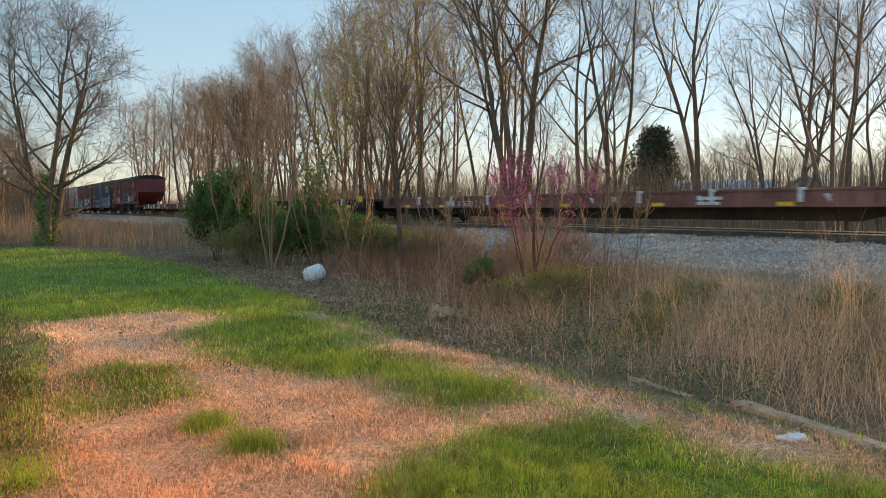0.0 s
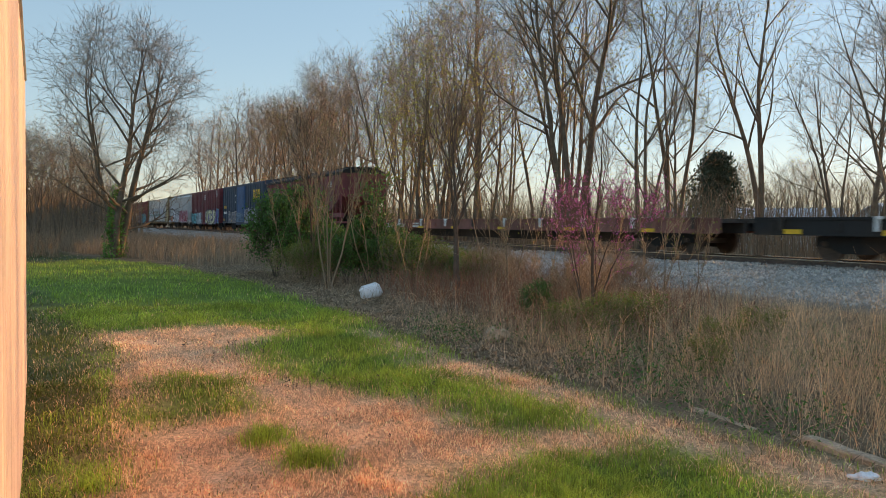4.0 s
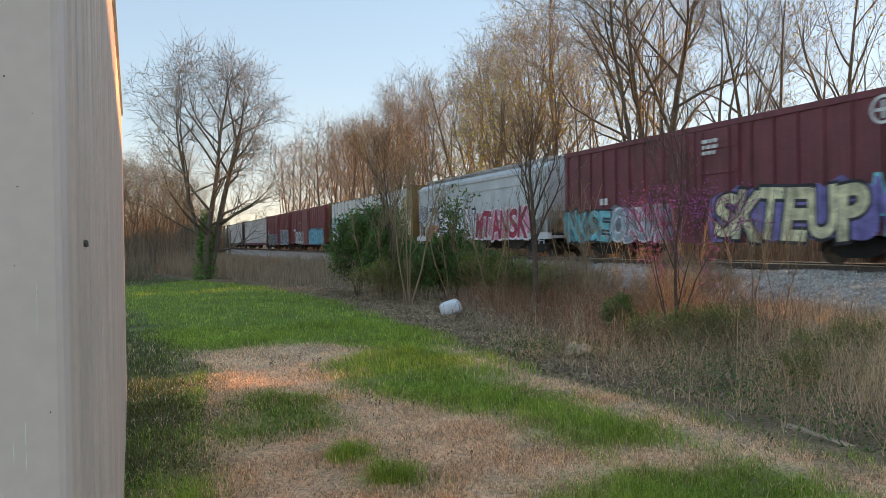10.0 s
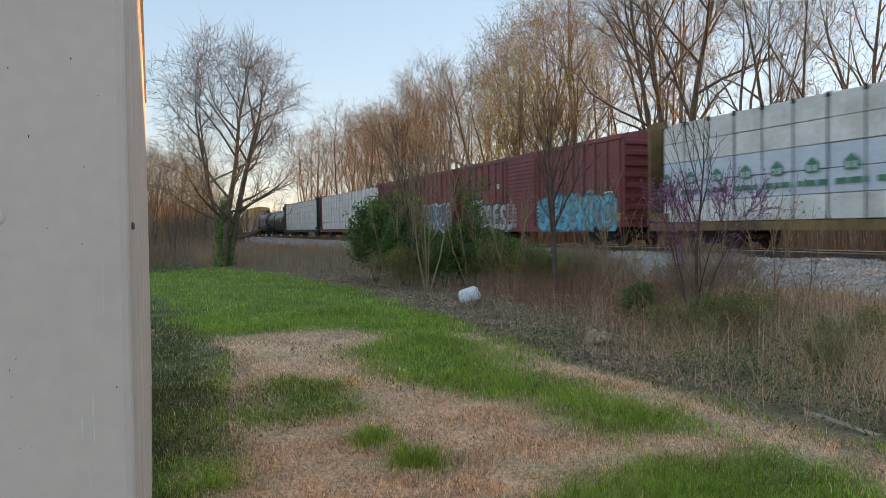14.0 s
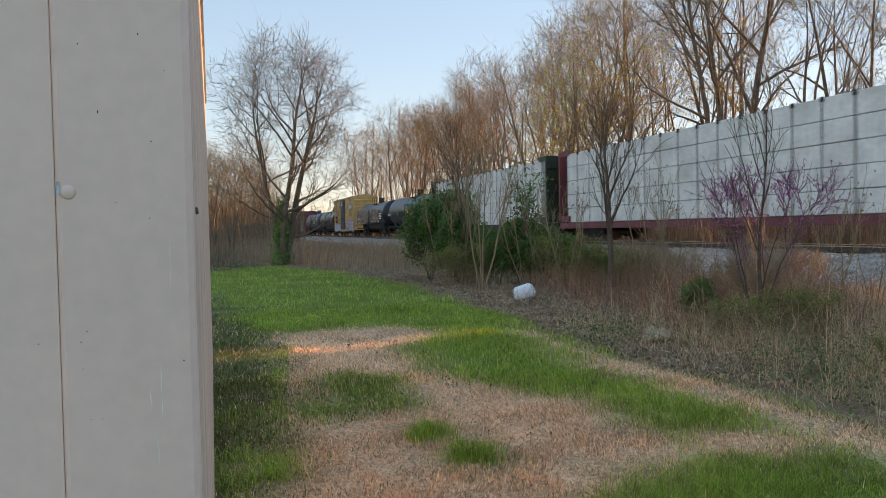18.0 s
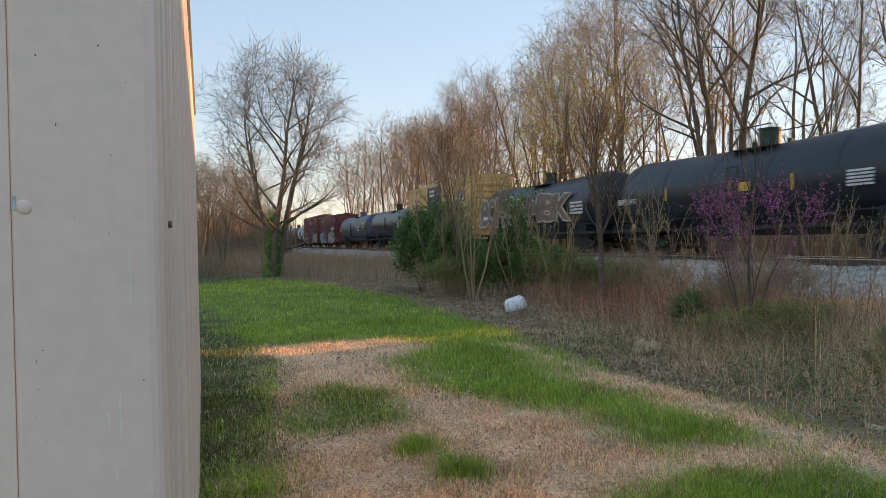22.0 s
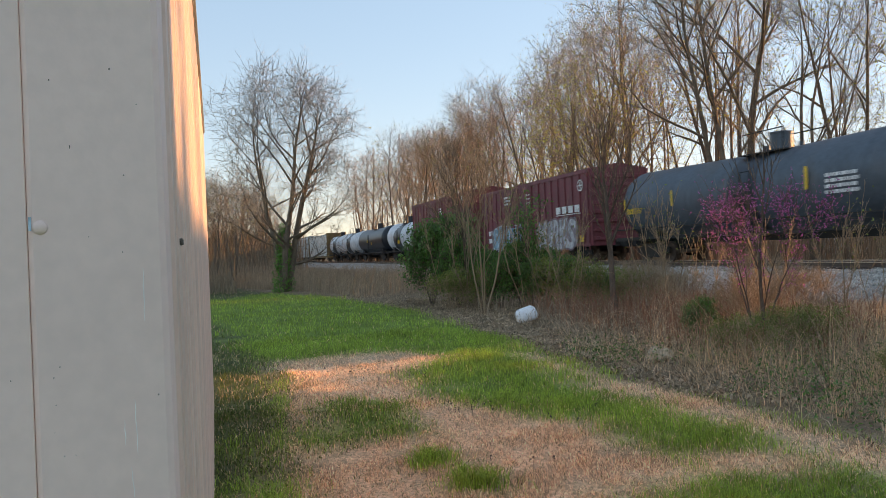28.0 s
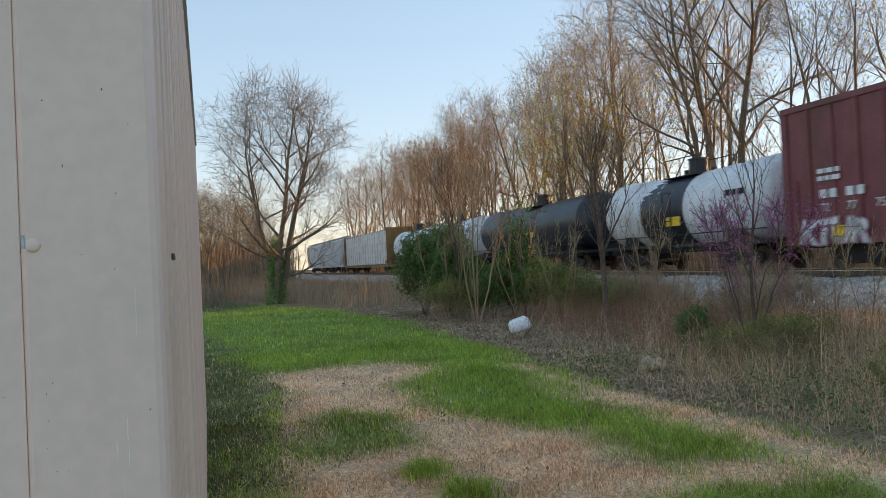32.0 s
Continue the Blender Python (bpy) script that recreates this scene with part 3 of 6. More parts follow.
def tall_straw():
    """Broomsedge, brambles and litter between the lawn and the track."""
    r = np.random.default_rng(23)
    out, grey, low, red = [], [], [], []
    # tussocks on the bank, tallest in a few clumps by the ballast
    n = 900
    s = r.uniform(-8, 13, n)
    q = lawn_q(s) + 0.6 + 6.4 * r.random(n)
    keep = r.random(n) < np.interp(s, [-8, 4, 8, 11, 13], [1.0, 1.0, 0.6, 0.3, 0.15])
    for cs, cq in zip(s[keep], q[keep]):
        k = r.integers(16, 44)
        a, d = r.uniform(0, 6.28, k), 0.26 * np.sqrt(r.random(k))
        x, y = to_xy(cs + d * np.cos(a), cq + d * np.sin(a))
        near = np.clip((cq - lawn_q(cs) - 0.4) / 1.8, 0.25, 1)
        h = r.uniform(0.35, 0.95) * near * (1.0 + 0.3 * (cs < 5)) * r.uniform(0.5, 1.25, k)
        out.append(culms(r, x, y, h, 0.0026, 1.9, 0.45))
    for cs, cq, k, top in ((4.6, 8.3, 90, 1.6), (3.3, 8.0, 130, 1.75), (2.2, 7.6, 110, 1.7), (5.4, 9.2, 70, 1.35), (1.0, 7.8, 90, 1.5), (-0.6, 8.0, 90, 1.5), (-2.4, 8.2, 90, 1.4)):
        a, d = r.uniform(0, 6.28, k), np.abs(r.normal(0, 0.28, k))
        x, y = to_xy(cs + d * np.cos(a), cq + d * np.sin(a))
        out.append(culms(r, x, y, top * r.uniform(0.5, 1.05, k), 0.003, 1.3, 0.28))
    n = 2600
    s = r.uniform(-8, 9.5, n)
    x, y = to_xy(s, lawn_q(s) + 0.9 + 5.6 * r.random(n))
    out.append(culms(r, x, y, r.uniform(0.4, 1.25, n), 0.0026, 2.2, 0.6, 1.2))
    # fallen stems lying in a mat over the soil
    n = 9000
    s = r.uniform(-8, 11, n)
    x, y = to_xy(s, lawn_q(s) + 0.25 + 5.8 * r.random(n))
    out.append(culms(r, x, y, r.uniform(0.15, 0.5, n), 0.0028, 1.6, 1.5, 1.5))
    # arching tangled canes
    n = 4500
    s = r.uniform(-8, 24, n)
    q = lawn_q(s) + 0.8 + 6.5 * r.random(n)
    x, y = to_xy(s, q)
    grey.append(strands(r, x, y, r.uniform(0.25, 0.95, n), 0.004, 0.9, 1.3))
    n = 2600
    s = r.uniform(8, 17, n)
    q = lawn_q(s) + 1.8 + 4.0 * r.random(n)
    x, y = to_xy(s, q)
    red.append(strands(r, x, y, r.uniform(0.4, 1.1, n), 0.0045, 0.4, 0.4))
    # leaf litter, dead leaves lying flat, creeping stems
    n = 26000
    s = r.uniform(-8, 30, n)
    q = lawn_q(s) - 0.15 + 6.5 * r.random(n) ** 1.2
    x, y = to_xy(s, q)
    low.append(strands(r, x, y, r.uniform(0.02, 0.10, n), 0.007, 0.9, 1.6))
    n = 22000
    s = r.uniform(6, 26, n)
    q = lawn_q(s) + 4.5 * r.random(n) ** 1.2
    x, y = to_xy(s, q)
    low.append(leaves_at(r, np.stack([x, y, surface_z(x, y) + 0.02], -1), 0.03, 1, 0.012))
    # dead reeds in front of the far bend
    n = 9000
    s = r.uniform(29, 62, n)
    q = lawn_q(s) + 0.8 + 6.5 * r.random(n)
    x, y = to_xy(s, q)
    grey.append(strands(r, x, y, r.uniform(0.4, 1.6, n) * (0.75 + 0.25 * np.sin(s * 1.3)), 0.007, 0.3, 0.25))
    n = 7000
    s = r.uniform(40, 80, n)
    q = lawn_q(s) + 0.3 + 5 * r.random(n)
    x, y = to_xy(s, q)
    grey.append(strands(r, x, y, r.uniform(0.3, 1.0, n), 0.009, 0.4, 0.35))
    # brown weeds that hide the far ballast
    n = 12000
    s = r.uniform(24, 100, n)
    q = np.minimum(lawn_q(s) + 6, 9) + r.uniform(0, 4.5, n)
    x, y = to_xy(s, q)
    grey.append(strands(r, x, y, r.uniform(0.5, 1.5, n), 0.009, 0.4, 0.3))
    tagged(new("tall_dry_grass", mesh_from("tall_dry_grass", *join(out), M["straw"])), "tall tan dead grass on the bank by the track", "grass", kind="stuff")
    tagged(new("dead_canes", mesh_from("dead_canes", *join(grey), M["grey_straw"])), "grey tangled dead canes and reeds", "brush", kind="stuff")
    tagged(new("red_brush", mesh_from("red_brush", *join(red), M["red_cane"])), "thin reddish-brown brush on the bank", "brush", kind="stuff")
    tagged(new("leaf_litter", mesh_from("leaf_litter", *join(low), M["litter"])), "brown leaf litter at the lawn's edge", "litter", kind="stuff")
    # undergrowth beyond the track and far wood edges
    back = []
    for n, s0, s1, q0, q1, h0, h1, w in ((12000, 20, 140, 24, 34, 1.0, 4.8, 0.012), (12000, 20, 160, 34, 60, 2.0, 7.5, 0.02), (3500, -25, 25, 38, 60, 0.6, 2.4, 0.014), (20000, -70, 50, 80, 110, 2.5, 8.5, 0.04), (9000, 46, 110, -30, 5, 0.8, 3.6, 0.014), (4000, 36, 48, -8, 1.0, 0.3, 1.5, 0.012), (9000, 100, 230, -25, 12, 3.0, 11.0, 0.06)):
        s = r.uniform(s0, s1, n)
        q = r.uniform(q0, q1, n)
        x, y = to_xy(s, q)
        back.append(strands(r, x, y, r.uniform(h0, h1, n), w, 0.3, 0.25, base_z=np.full(n, -0.1)))
    tagged(new("undergrowth", mesh_from("undergrowth", *join(back), M["thicket"])), "leafless tan thicket under the trees", "thicket", kind="stuff")


M["red_cane"] = material("red_cane", (0.34, 0.15, 0.085), 0.85, scale=1, vary=0.25, bump=0, island=0.3)
M["thicket"] = material("thicket", (0.26, 0.185, 0.12), 0.9, scale=0.3, vary=0.3, fine=3, fine_vary=0.2, bump=0, island=0.35)
tall_straw()


SKYLINE = [(-4, 20), (3, 19), (6, 17.5), (8.6, 16), (9.4, 15), (10.7, 13), (12.9, 12.4), (15.9, 11.2), (18.5, 9.6), (20, 8.2), (23.4, 7.0), (30, 7.4), (45, 8.0)]


def crown_height(x, y):
    """How tall a tree at x, y grows, from the skyline of the wood: degrees left of +y, degrees of elevation."""
    rise = np.interp(math.degrees(math.atan2(-x, y)), [a for a, _ in SKYLINE], [b for _, b in SKYLINE])
    return math.hypot(x, y) * math.tan(radians(rise)) + 1.6


def ivy(x, y, height, rad, label):
    """A coat of ivy round a trunk."""
    r = np.random.default_rng(15)
    n = 1500
    h, a = r.random(n) ** 1.3, r.uniform(0, 6.28, n)
    d = rad * (1.15 - 0.75 * h) * r.uniform(0.6, 1.15, n)
    p = np.stack([x + d * np.cos(a) + 0.10 * h, y + d * np.sin(a), surface_z(x, y) + h * height], -1)
    tagged(new("ivy", mesh_from("ivy", *leaves_at(r, p, 0.07, 1, 0.05), M["leaf"])), label, "ivy", kind="stuff")


def trees():
    r = np.random.default_rng(77)
    Tree("bare_tree", 4, height=10.7, width=4.7, stems=3, trunk_r=0.17, base=0.1, lean=0.15, limbs=17, boughs=8, sprays=6, twigs=4, fork=1.15, up=0.02, core=0.47, tip_r=0.0065, spray=0.085, twig=0.045).plant(
        -16.75, 32.3, "bare multi-stemmed deciduous tree with fine reddish twigs")
    ivy(-16.75, 32.3, 3.1, 0.42, "dark green ivy climbing the bare tree's trunk")
    Tree("tall_tree", 8, foliage="bud", leaf_size=0.03, scatter=0.05, skip=0.55, height=19.0, width=8.0, stems=3, trunk_r=0.26, base=0.3, lean=0.13, limbs=13, boughs=10, sprays=6, twigs=4, fork=0.95, up=0.02, core=0.52, tip_r=0.0075, spray=0.05, twig=0.028, leaf_name="bud_spray").plant(
        3.9, 39.0, "tall forked bare tree with swelling yellow buds", z=-0.1)
    fresh = Tree("woodland_tree", 31, foliage="young_leaf", leaf_size=0.07, per=1, scatter=0.12, skip=0.1, height=13.0, width=2.8, stems=2, trunk_r=0.14, base=0.2, lean=0.14, limbs=12, boughs=6, sprays=4, twigs=3, fork=0.8, up=0.04, sides=5, tip_r=0.006)
    for x, y, sc in ((-3.0, 42.5, 0.95), (-5.6, 48.0, 0.95), (-0.6, 47.0, 0.95), (-4.4, 44.0, 0.85), (-7.5, 56.0, 0.9)):
        fresh.plant(x, y, "woodland tree in fresh yellow-green leaf", turn=x, scale=sc, group="trees beyond the track", z=-0.1)
    kinds = [Tree("woodland_tree", 20 + k, foliage=fol, leaf_size=0.052, per=1, scatter=0.06, skip=sk, height=12.0, width=w, stems=st, trunk_r=tr, base=bs, lean=0.16, limbs=lm, boughs=6, sprays=4, twigs=3, fork=0.95, up=0.025, core=0.58, tip_r=0.0065, spray=0.075, twig=0.04, sides=5, leaf_name="bud_spray")
             for k, (fol, sk, st, w, tr, bs, lm) in enumerate((("bud", 0.25, 2, 4.0, 0.15, 0.3, 10), ("red_bud", 0.5, 3, 4.0, 0.12, 0.2, 7), (None, 0, 1, 3.8, 0.16, 0.3, 15), ("bud", 0.1, 3, 4.0, 0.12, 0.22, 7), (None, 0, 3, 4.2, 0.12, 0.25, 7), ("red_bud", 0.7, 2, 4.0, 0.14, 0.25, 10)))]
    words = ("bare woodland tree with yellow-green buds", "bare woodland tree with reddish buds", "bare grey-brown woodland tree", "woodland tree in thin yellow-green leaf", "bare twin-stemmed woodland tree", "bare woodland tree with sparse red buds")

    def stand(x, y, k, group, low=0.84, high=1.03, size=None):
        sc = (size or crown_height(x, y) * r.uniform(low, high) / 12.0)
        wide = 0.5 * sc + 0.5 * min(sc, 1.1)
        kinds[k].plant(x, y, words[k], turn=r.uniform(0, 6.28), scale=wide, group=group, z=-0.1, tall=sc / wide)

    for row, (q0, step, end) in enumerate(((24.0, 5.0, 140), (28.5, 7.5, 115), (35.0, 13.0, 85))):
        s = 27.0 + row * 1.3
        while s < end:
            x, y = to_xy(s, q0 + r.uniform(-1.2, 1.8))
            if (x - 3.9) ** 2 + (y - 39) ** 2 > 6:
                stand(x, y, int(r.integers(0, 6)), "trees beyond the track")
            s += step * r.uniform(0.7, 1.4) * (1 + 0.004 * s)
    for q0, s, end, step, low, high in ((26.3, 31.0, 140, 7.5, 0.34, 0.5), (50.0, 70.0, 210, 10.0, 0.7, 0.9)):
        while s < end:
            x, y = to_xy(s, q0 + r.uniform(-1.5, 1.5))
            stand(x, y, (1, 3, 4, 5)[int(r.integers(0, 4))], "trees beyond the track", low, high)
            s += step * r.uniform(0.6, 1.4)
    for s, q, k, sc in ((15.0, 25.6, 4, 0.92), (17.2, 27.5, 2, 0.8), (9, 52, 0, 0.55), (1, 55, 3, 0.5), (14, 70, 1, 0.6), (6, 74, 3, 0.6), (22, 72, 0, 0.7), (30, 66, 4, 0.8), (34, 80, 0, 0.8), (27.0, 27, 2, 0.75)):
        x, y = to_xy(s, q)
        stand(x, y, k, "trees beyond the track", size=sc)
    # From 45 degrees on: trees out of view, added to filter the low sun.
    for az, d, k, sc in ((23.2, 46, 4, 1.0), (25.6, 52, 2, 1.15), (28.2, 43, 2, 1.35), (30, 49, 4, 1.15), (33, 52, 2, 1.0), (45, 58, 1, 1.2), (48, 50, 5, 1.05), (51, 62, 4, 1.3), (53.5, 54, 1, 1.15), (56, 66, 3, 1.3)):
        stand(d * math.sin(radians(az)), d * math.cos(radians(az)), k, "trees beyond the track", size=sc)
    for k in range(30):
        a, d = radians(8 + 0.95 * k + r.uniform(-0.4, 0.4)), r.uniform(76, 112)
        stand(d * math.sin(a), d * math.cos(a), (0, 3, 1, 3, 4, 0)[k % 6], "far treeline", size=r.uniform(0.5, 0.8))
    for k in range(36):
        s = 46 + 62 * r.random() ** 1.2
        x, y = to_xy(s, r.uniform(-14, 0.10 * s - 1.5))
        stand(x, y, int(r.integers(0, 6)), "wood beside the lawn", 0.7, 1.0)


trees()


def near_shrubs():
    r = np.random.default_rng(41)
    Tree("redbud", 52, bark="brown_bark", twig_mat="brown_bark", foliage="blossom", leaf_size=0.016, per=3, scatter=0.013, skip=0.12, along=True, height=2.35, width=1.75, stems=4, trunk_r=0.022, base=0.35, lean=0.35, limbs=5, boughs=4, sprays=3, twigs=0, fork=0.75, up=0.04, core=0.7, tip_r=0.003, spray=0.14, leaf_name="blossom").plant(
        1.45, 11.6, "slender redbud with magenta blossom along its branches", "tree")
    Tree("sapling", 57, bark="brown_bark", twig_mat="grey_twig", height=3.6, width=0.8, stems=1, trunk_r=0.034, base=0.35, lean=0.03, limbs=9, boughs=3, sprays=2, twigs=2, fork=0.6, up=0.08, tip_r=0.0035, spray=0.08).plant(
        1.4, 10.9, "thin bare sapling with a straight pale stem", "tree")
    Tree("sapling", 53, bark="brown_bark", twig_mat="grey_twig", height=4.6, width=1.6, stems=1, trunk_r=0.085, base=0.22, lean=0.05, limbs=13, boughs=5, sprays=4, twigs=3, fork=0.6, up=0.09, core=0.65, tip_r=0.005).plant(
        -0.82, 16.9, "bare several-stemmed sapling with upright twigs", "tree")
    Tree("sapling", 54, bark="grey_twig", twig_mat="grey_twig", height=4.4, width=1.4, stems=4, trunk_r=0.034, base=0.2, lean=0.2, limbs=6, boughs=3, sprays=3, twigs=2, fork=0.6, up=0.07, core=0.62, tip_r=0.0045, foliage="light_leaf", leaf_size=0.028, skip=0.7, scatter=0.05).plant(
        -4.2, 18.9, "slender multi-stemmed sapling with young leaves", "tree")
    Tree("sapling", 58, bark="brown_bark", twig_mat="twig", height=5.0, width=1.3, stems=3, trunk_r=0.045, base=0.3, lean=0.12, limbs=8, boughs=4, sprays=4, twigs=3, fork=0.6, up=0.08, tip_r=0.005, foliage="red_bud", leaf_size=0.035, skip=0.55, scatter=0.06).plant(
        -5.3, 21.6, "tall sapling with reddish young leaves", "tree")
    whip = Tree("whip", 55, bark="grey_twig", twig_mat="grey_twig", height=3.0, width=0.5, stems=3, trunk_r=0.016, base=0.25, lean=0.12, limbs=5, boughs=2, sprays=3, twigs=2, fork=0.55, up=0.08, tip_r=0.0035, foliage="light_leaf", leaf_size=0.026, skip=0.5, scatter=0.05)
    for x, y, sc in ((0.3, 15.5, 0.9), (-1.9, 17.5, 1.0), (1.9, 13.6, 0.8), (-2.6, 18.6, 0.9), (0.9, 12.6, 0.7), (-3.3, 19.9, 1.15), (-5.0, 20.3, 1.1), (2.6, 12.2, 0.8), (0.0, 17.6, 1.1), (3.4, 13.4, 0.7), (-5.9, 21.4, 1.1)):
        whip.plant(x, y, "thin upright whips with a few leaves", "sapling", turn=r.uniform(0, 6.28), scale=sc, group="whips on the bank")
    bush = Tree("leafy_bush", 61, bark="brown_bark", twig_mat="brown_bark", height=2.5, width=0.85, stems=5, trunk_r=0.022, base=0.1, lean=0.25, limbs=9, boughs=4, sprays=5, twigs=3, fork=0.8, up=0.06, core=0.5, tip_r=0.0035, foliage="dark_leaf", leaf_size=0.05, per=2, scatter=0.07, skip=0.1)
    low = Tree("leafy_bush", 62, bark="grey_twig", twig_mat="grey_twig", height=1.3, width=1.0, stems=8, trunk_r=0.012, base=0.1, lean=0.6, limbs=4, boughs=3, sprays=4, twigs=3, fork=0.8, up=0.03, core=0.5, tip_r=0.003, spray=0.14, twig=0.08, foliage="light_leaf", leaf_size=0.034, per=2, scatter=0.06, skip=0.2)
    vine = Tree("vine_clad_stem", 63, bark="brown_bark", twig_mat="brown_bark", height=3.4, width=0.45, stems=2, trunk_r=0.03, base=0.1, lean=0.05, limbs=14, boughs=3, sprays=5, twigs=3, fork=0.9, up=0.03, core=0.45, tip_r=0.0035, spray=0.05, twig=0.03, foliage="dark_leaf", leaf_size=0.052, per=2, scatter=0.07, skip=0.15)
    dk, lt, sm = "dark green leafy bush", "low bush with fresh yellow-green leaves", "small dark green evergreen shrub"
    for x, y, sc, b, w in ((-6.7, 22.8, 1.0, bush, dk), (-6.2, 23.6, 1.12, bush, dk), (-3.55, 20.8, 0.72, bush, dk), (-2.75, 20.4, 0.62, bush, dk), (-5.0, 20.9, 0.85, low, lt), (-4.0, 20.6, 0.9, low, lt), (-2.2, 19.4, 0.95, low, lt),
                           (-5.6, 21.8, 0.8, bush, dk), (-4.6, 21.3, 0.62, bush, dk), (-3.0, 19.9, 0.5, bush, dk), (-2.2, 20.0, 0.52, bush, dk), (-1.6, 19.3, 0.4, bush, dk), (-4.0, 20.2, 0.55, bush, dk), (-0.9, 18.6, 0.35, bush, dk),
                           (-1.4, 19.0, 0.8, low, lt), (-5.5, 20.5, 0.75, low, lt), (-0.4, 18.0, 0.7, low, lt), (0.75, 12.4, 0.30, bush, sm), (0.62, 12.7, 0.25, bush, sm),
                           (1.7, 10.9, 0.5, low, lt), (2.2, 11.4, 0.45, low, lt), (1.1, 10.5, 0.45, low, lt), (2.9, 9.6, 0.4, low, lt), (3.6, 10.4, 0.4, low, lt), (2.4, 8.6, 0.3, low, lt), (4.9, 9.0, 0.42, low, lt)):
        b.plant(x, y, w, "bush", turn=r.uniform(0, 6.28), scale=sc)
    vine.plant(-3.2, 20.6, "upright stem clad in dark green vine leaves", "vine", turn=1.0, scale=1.05)
    brush = Tree("brush", 66, bark="grey_twig", twig_mat="grey_twig", height=1.25, width=0.9, stems=9, trunk_r=0.009, base=0.1, lean=0.5, limbs=4, boughs=3, sprays=4, twigs=3, fork=0.7, up=0.03, tip_r=0.003, spray=0.14, twig=0.08)
    for k in range(24):
        s = 9 + 16 * r.random()
        q = lawn_q(s) + 2.0 + 5.2 * r.random()
        sc = r.uniform(0.45, 0.9)
        x, y = to_xy(s, q)
        if 14.5 < s < 20.5 and q < 9.0:
            continue
        brush.plant(x, y, "leafless tangled grey brush", "bush", turn=r.uniform(0, 6.28), scale=sc, group="brush on the bank")


near_shrubs()


def arching_canes():
    """Long bent bramble canes and fallen stems, tangled on the bank, and the green creeper under them."""
    r = np.random.default_rng(87)
    rows = []
    for k in range(1500):
        s = r.uniform(-7, 13)
        q = lawn_q(s) + 0.5 + 5.5 * r.random()
        x, y = to_xy(s, q)
        near = min(1.0, 0.35 + (q - lawn_q(s)) / 3)
        n, L = 7, r.uniform(0.5, 1.7) * near
        az, pitch = r.uniform(0, 6.28), r.uniform(0.7, 1.5)
        p = np.array([x, y, surface_z(x, y) - 0.02])
        drop = r.uniform(0.5, 2.6) / n
        rad = r.uniform(0.002, 0.0045)
        for i in range(n):
            d = np.array([np.cos(az) * np.cos(pitch), np.sin(az) * np.cos(pitch), np.sin(pitch)])
            e = p + d * L / n
            if e[2] < surface_z(e[0], e[1]):
                break
            rows.append([*p, *e, rad * (1 - i / n * 0.7), rad * (1 - (i + 1) / n * 0.7)])
            p, pitch, az = e, pitch - drop * r.uniform(0.6, 1.4), az + r.normal(0, 0.15)
    tagged(new("bramble_canes", mesh_from("bramble_canes", *tubes(rows, 3), M["cane"])), "pale tan arching bramble canes on the bank", "brambles", kind="stuff")
    n = 34000
    s = r.uniform(-6, 10.5, n)
    q = lawn_q(s) + 0.2 + 5.0 * r.random(n)
    x, y = to_xy(s, q)
    patch = np.sin(1.3 * x + 2 * np.sin(0.9 * y)) * np.sin(1.1 * y + 1.5 * np.sin(1.2 * x)) + 0.25 * np.sin(5 * x) * np.sin(4.3 * y)
    k = patch + 0.25 * (np.abs(s - 8) < 3) > 0.12
    x, y = x[k], y[k]
    z = surface_z(x, y) + 0.03 + 0.28 * r.random(len(x)) ** 2
    tagged(new("creeper", mesh_from("creeper", *leaves_at(r, np.stack([x, y, z], -1), 0.02, 1, 0.02), M["dark_leaf"])), "low green creeper leaves among dead stems", "creeper", kind="stuff")


arching_canes()


def cedar(x, y, height, width):
    """A conical evergreen of many small sprays."""
    r = np.random.default_rng(int(x * 10))
    ob = thing("cedar", "dark green cedar beyond the track", "tree", at=Matrix.Translation((x, y, -0.1)))
    part_mesh("trunk", mesh_from("trunk", *tubes([[0, 0, 0, 0, 0, height * 0.9, 0.18, 0.03]], 8), M["bark"]), ob)
    n = 5200
    h = r.random(n) ** 0.8
    a = r.uniform(0, 6.28, n)
    edge = width * np.clip(1.05 - h, 0, 1) ** 0.42 * np.clip(h * 6 + 0.5, 0, 1) * (0.8 + 0.2 * np.sin(a * 5 + h * 9))
    d = edge * r.uniform(0.3, 1.0, n)
    p = np.stack([d * np.cos(a), d * np.sin(a), 0.5 + h * (height - 0.5)], -1)
    part_mesh("foliage", mesh_from("foliage", *leaves_at(r, p, 0.15, 2, 0.14), M["cedar"]), ob)


cedar(17.3, 62.0, 7.6, 3.3)


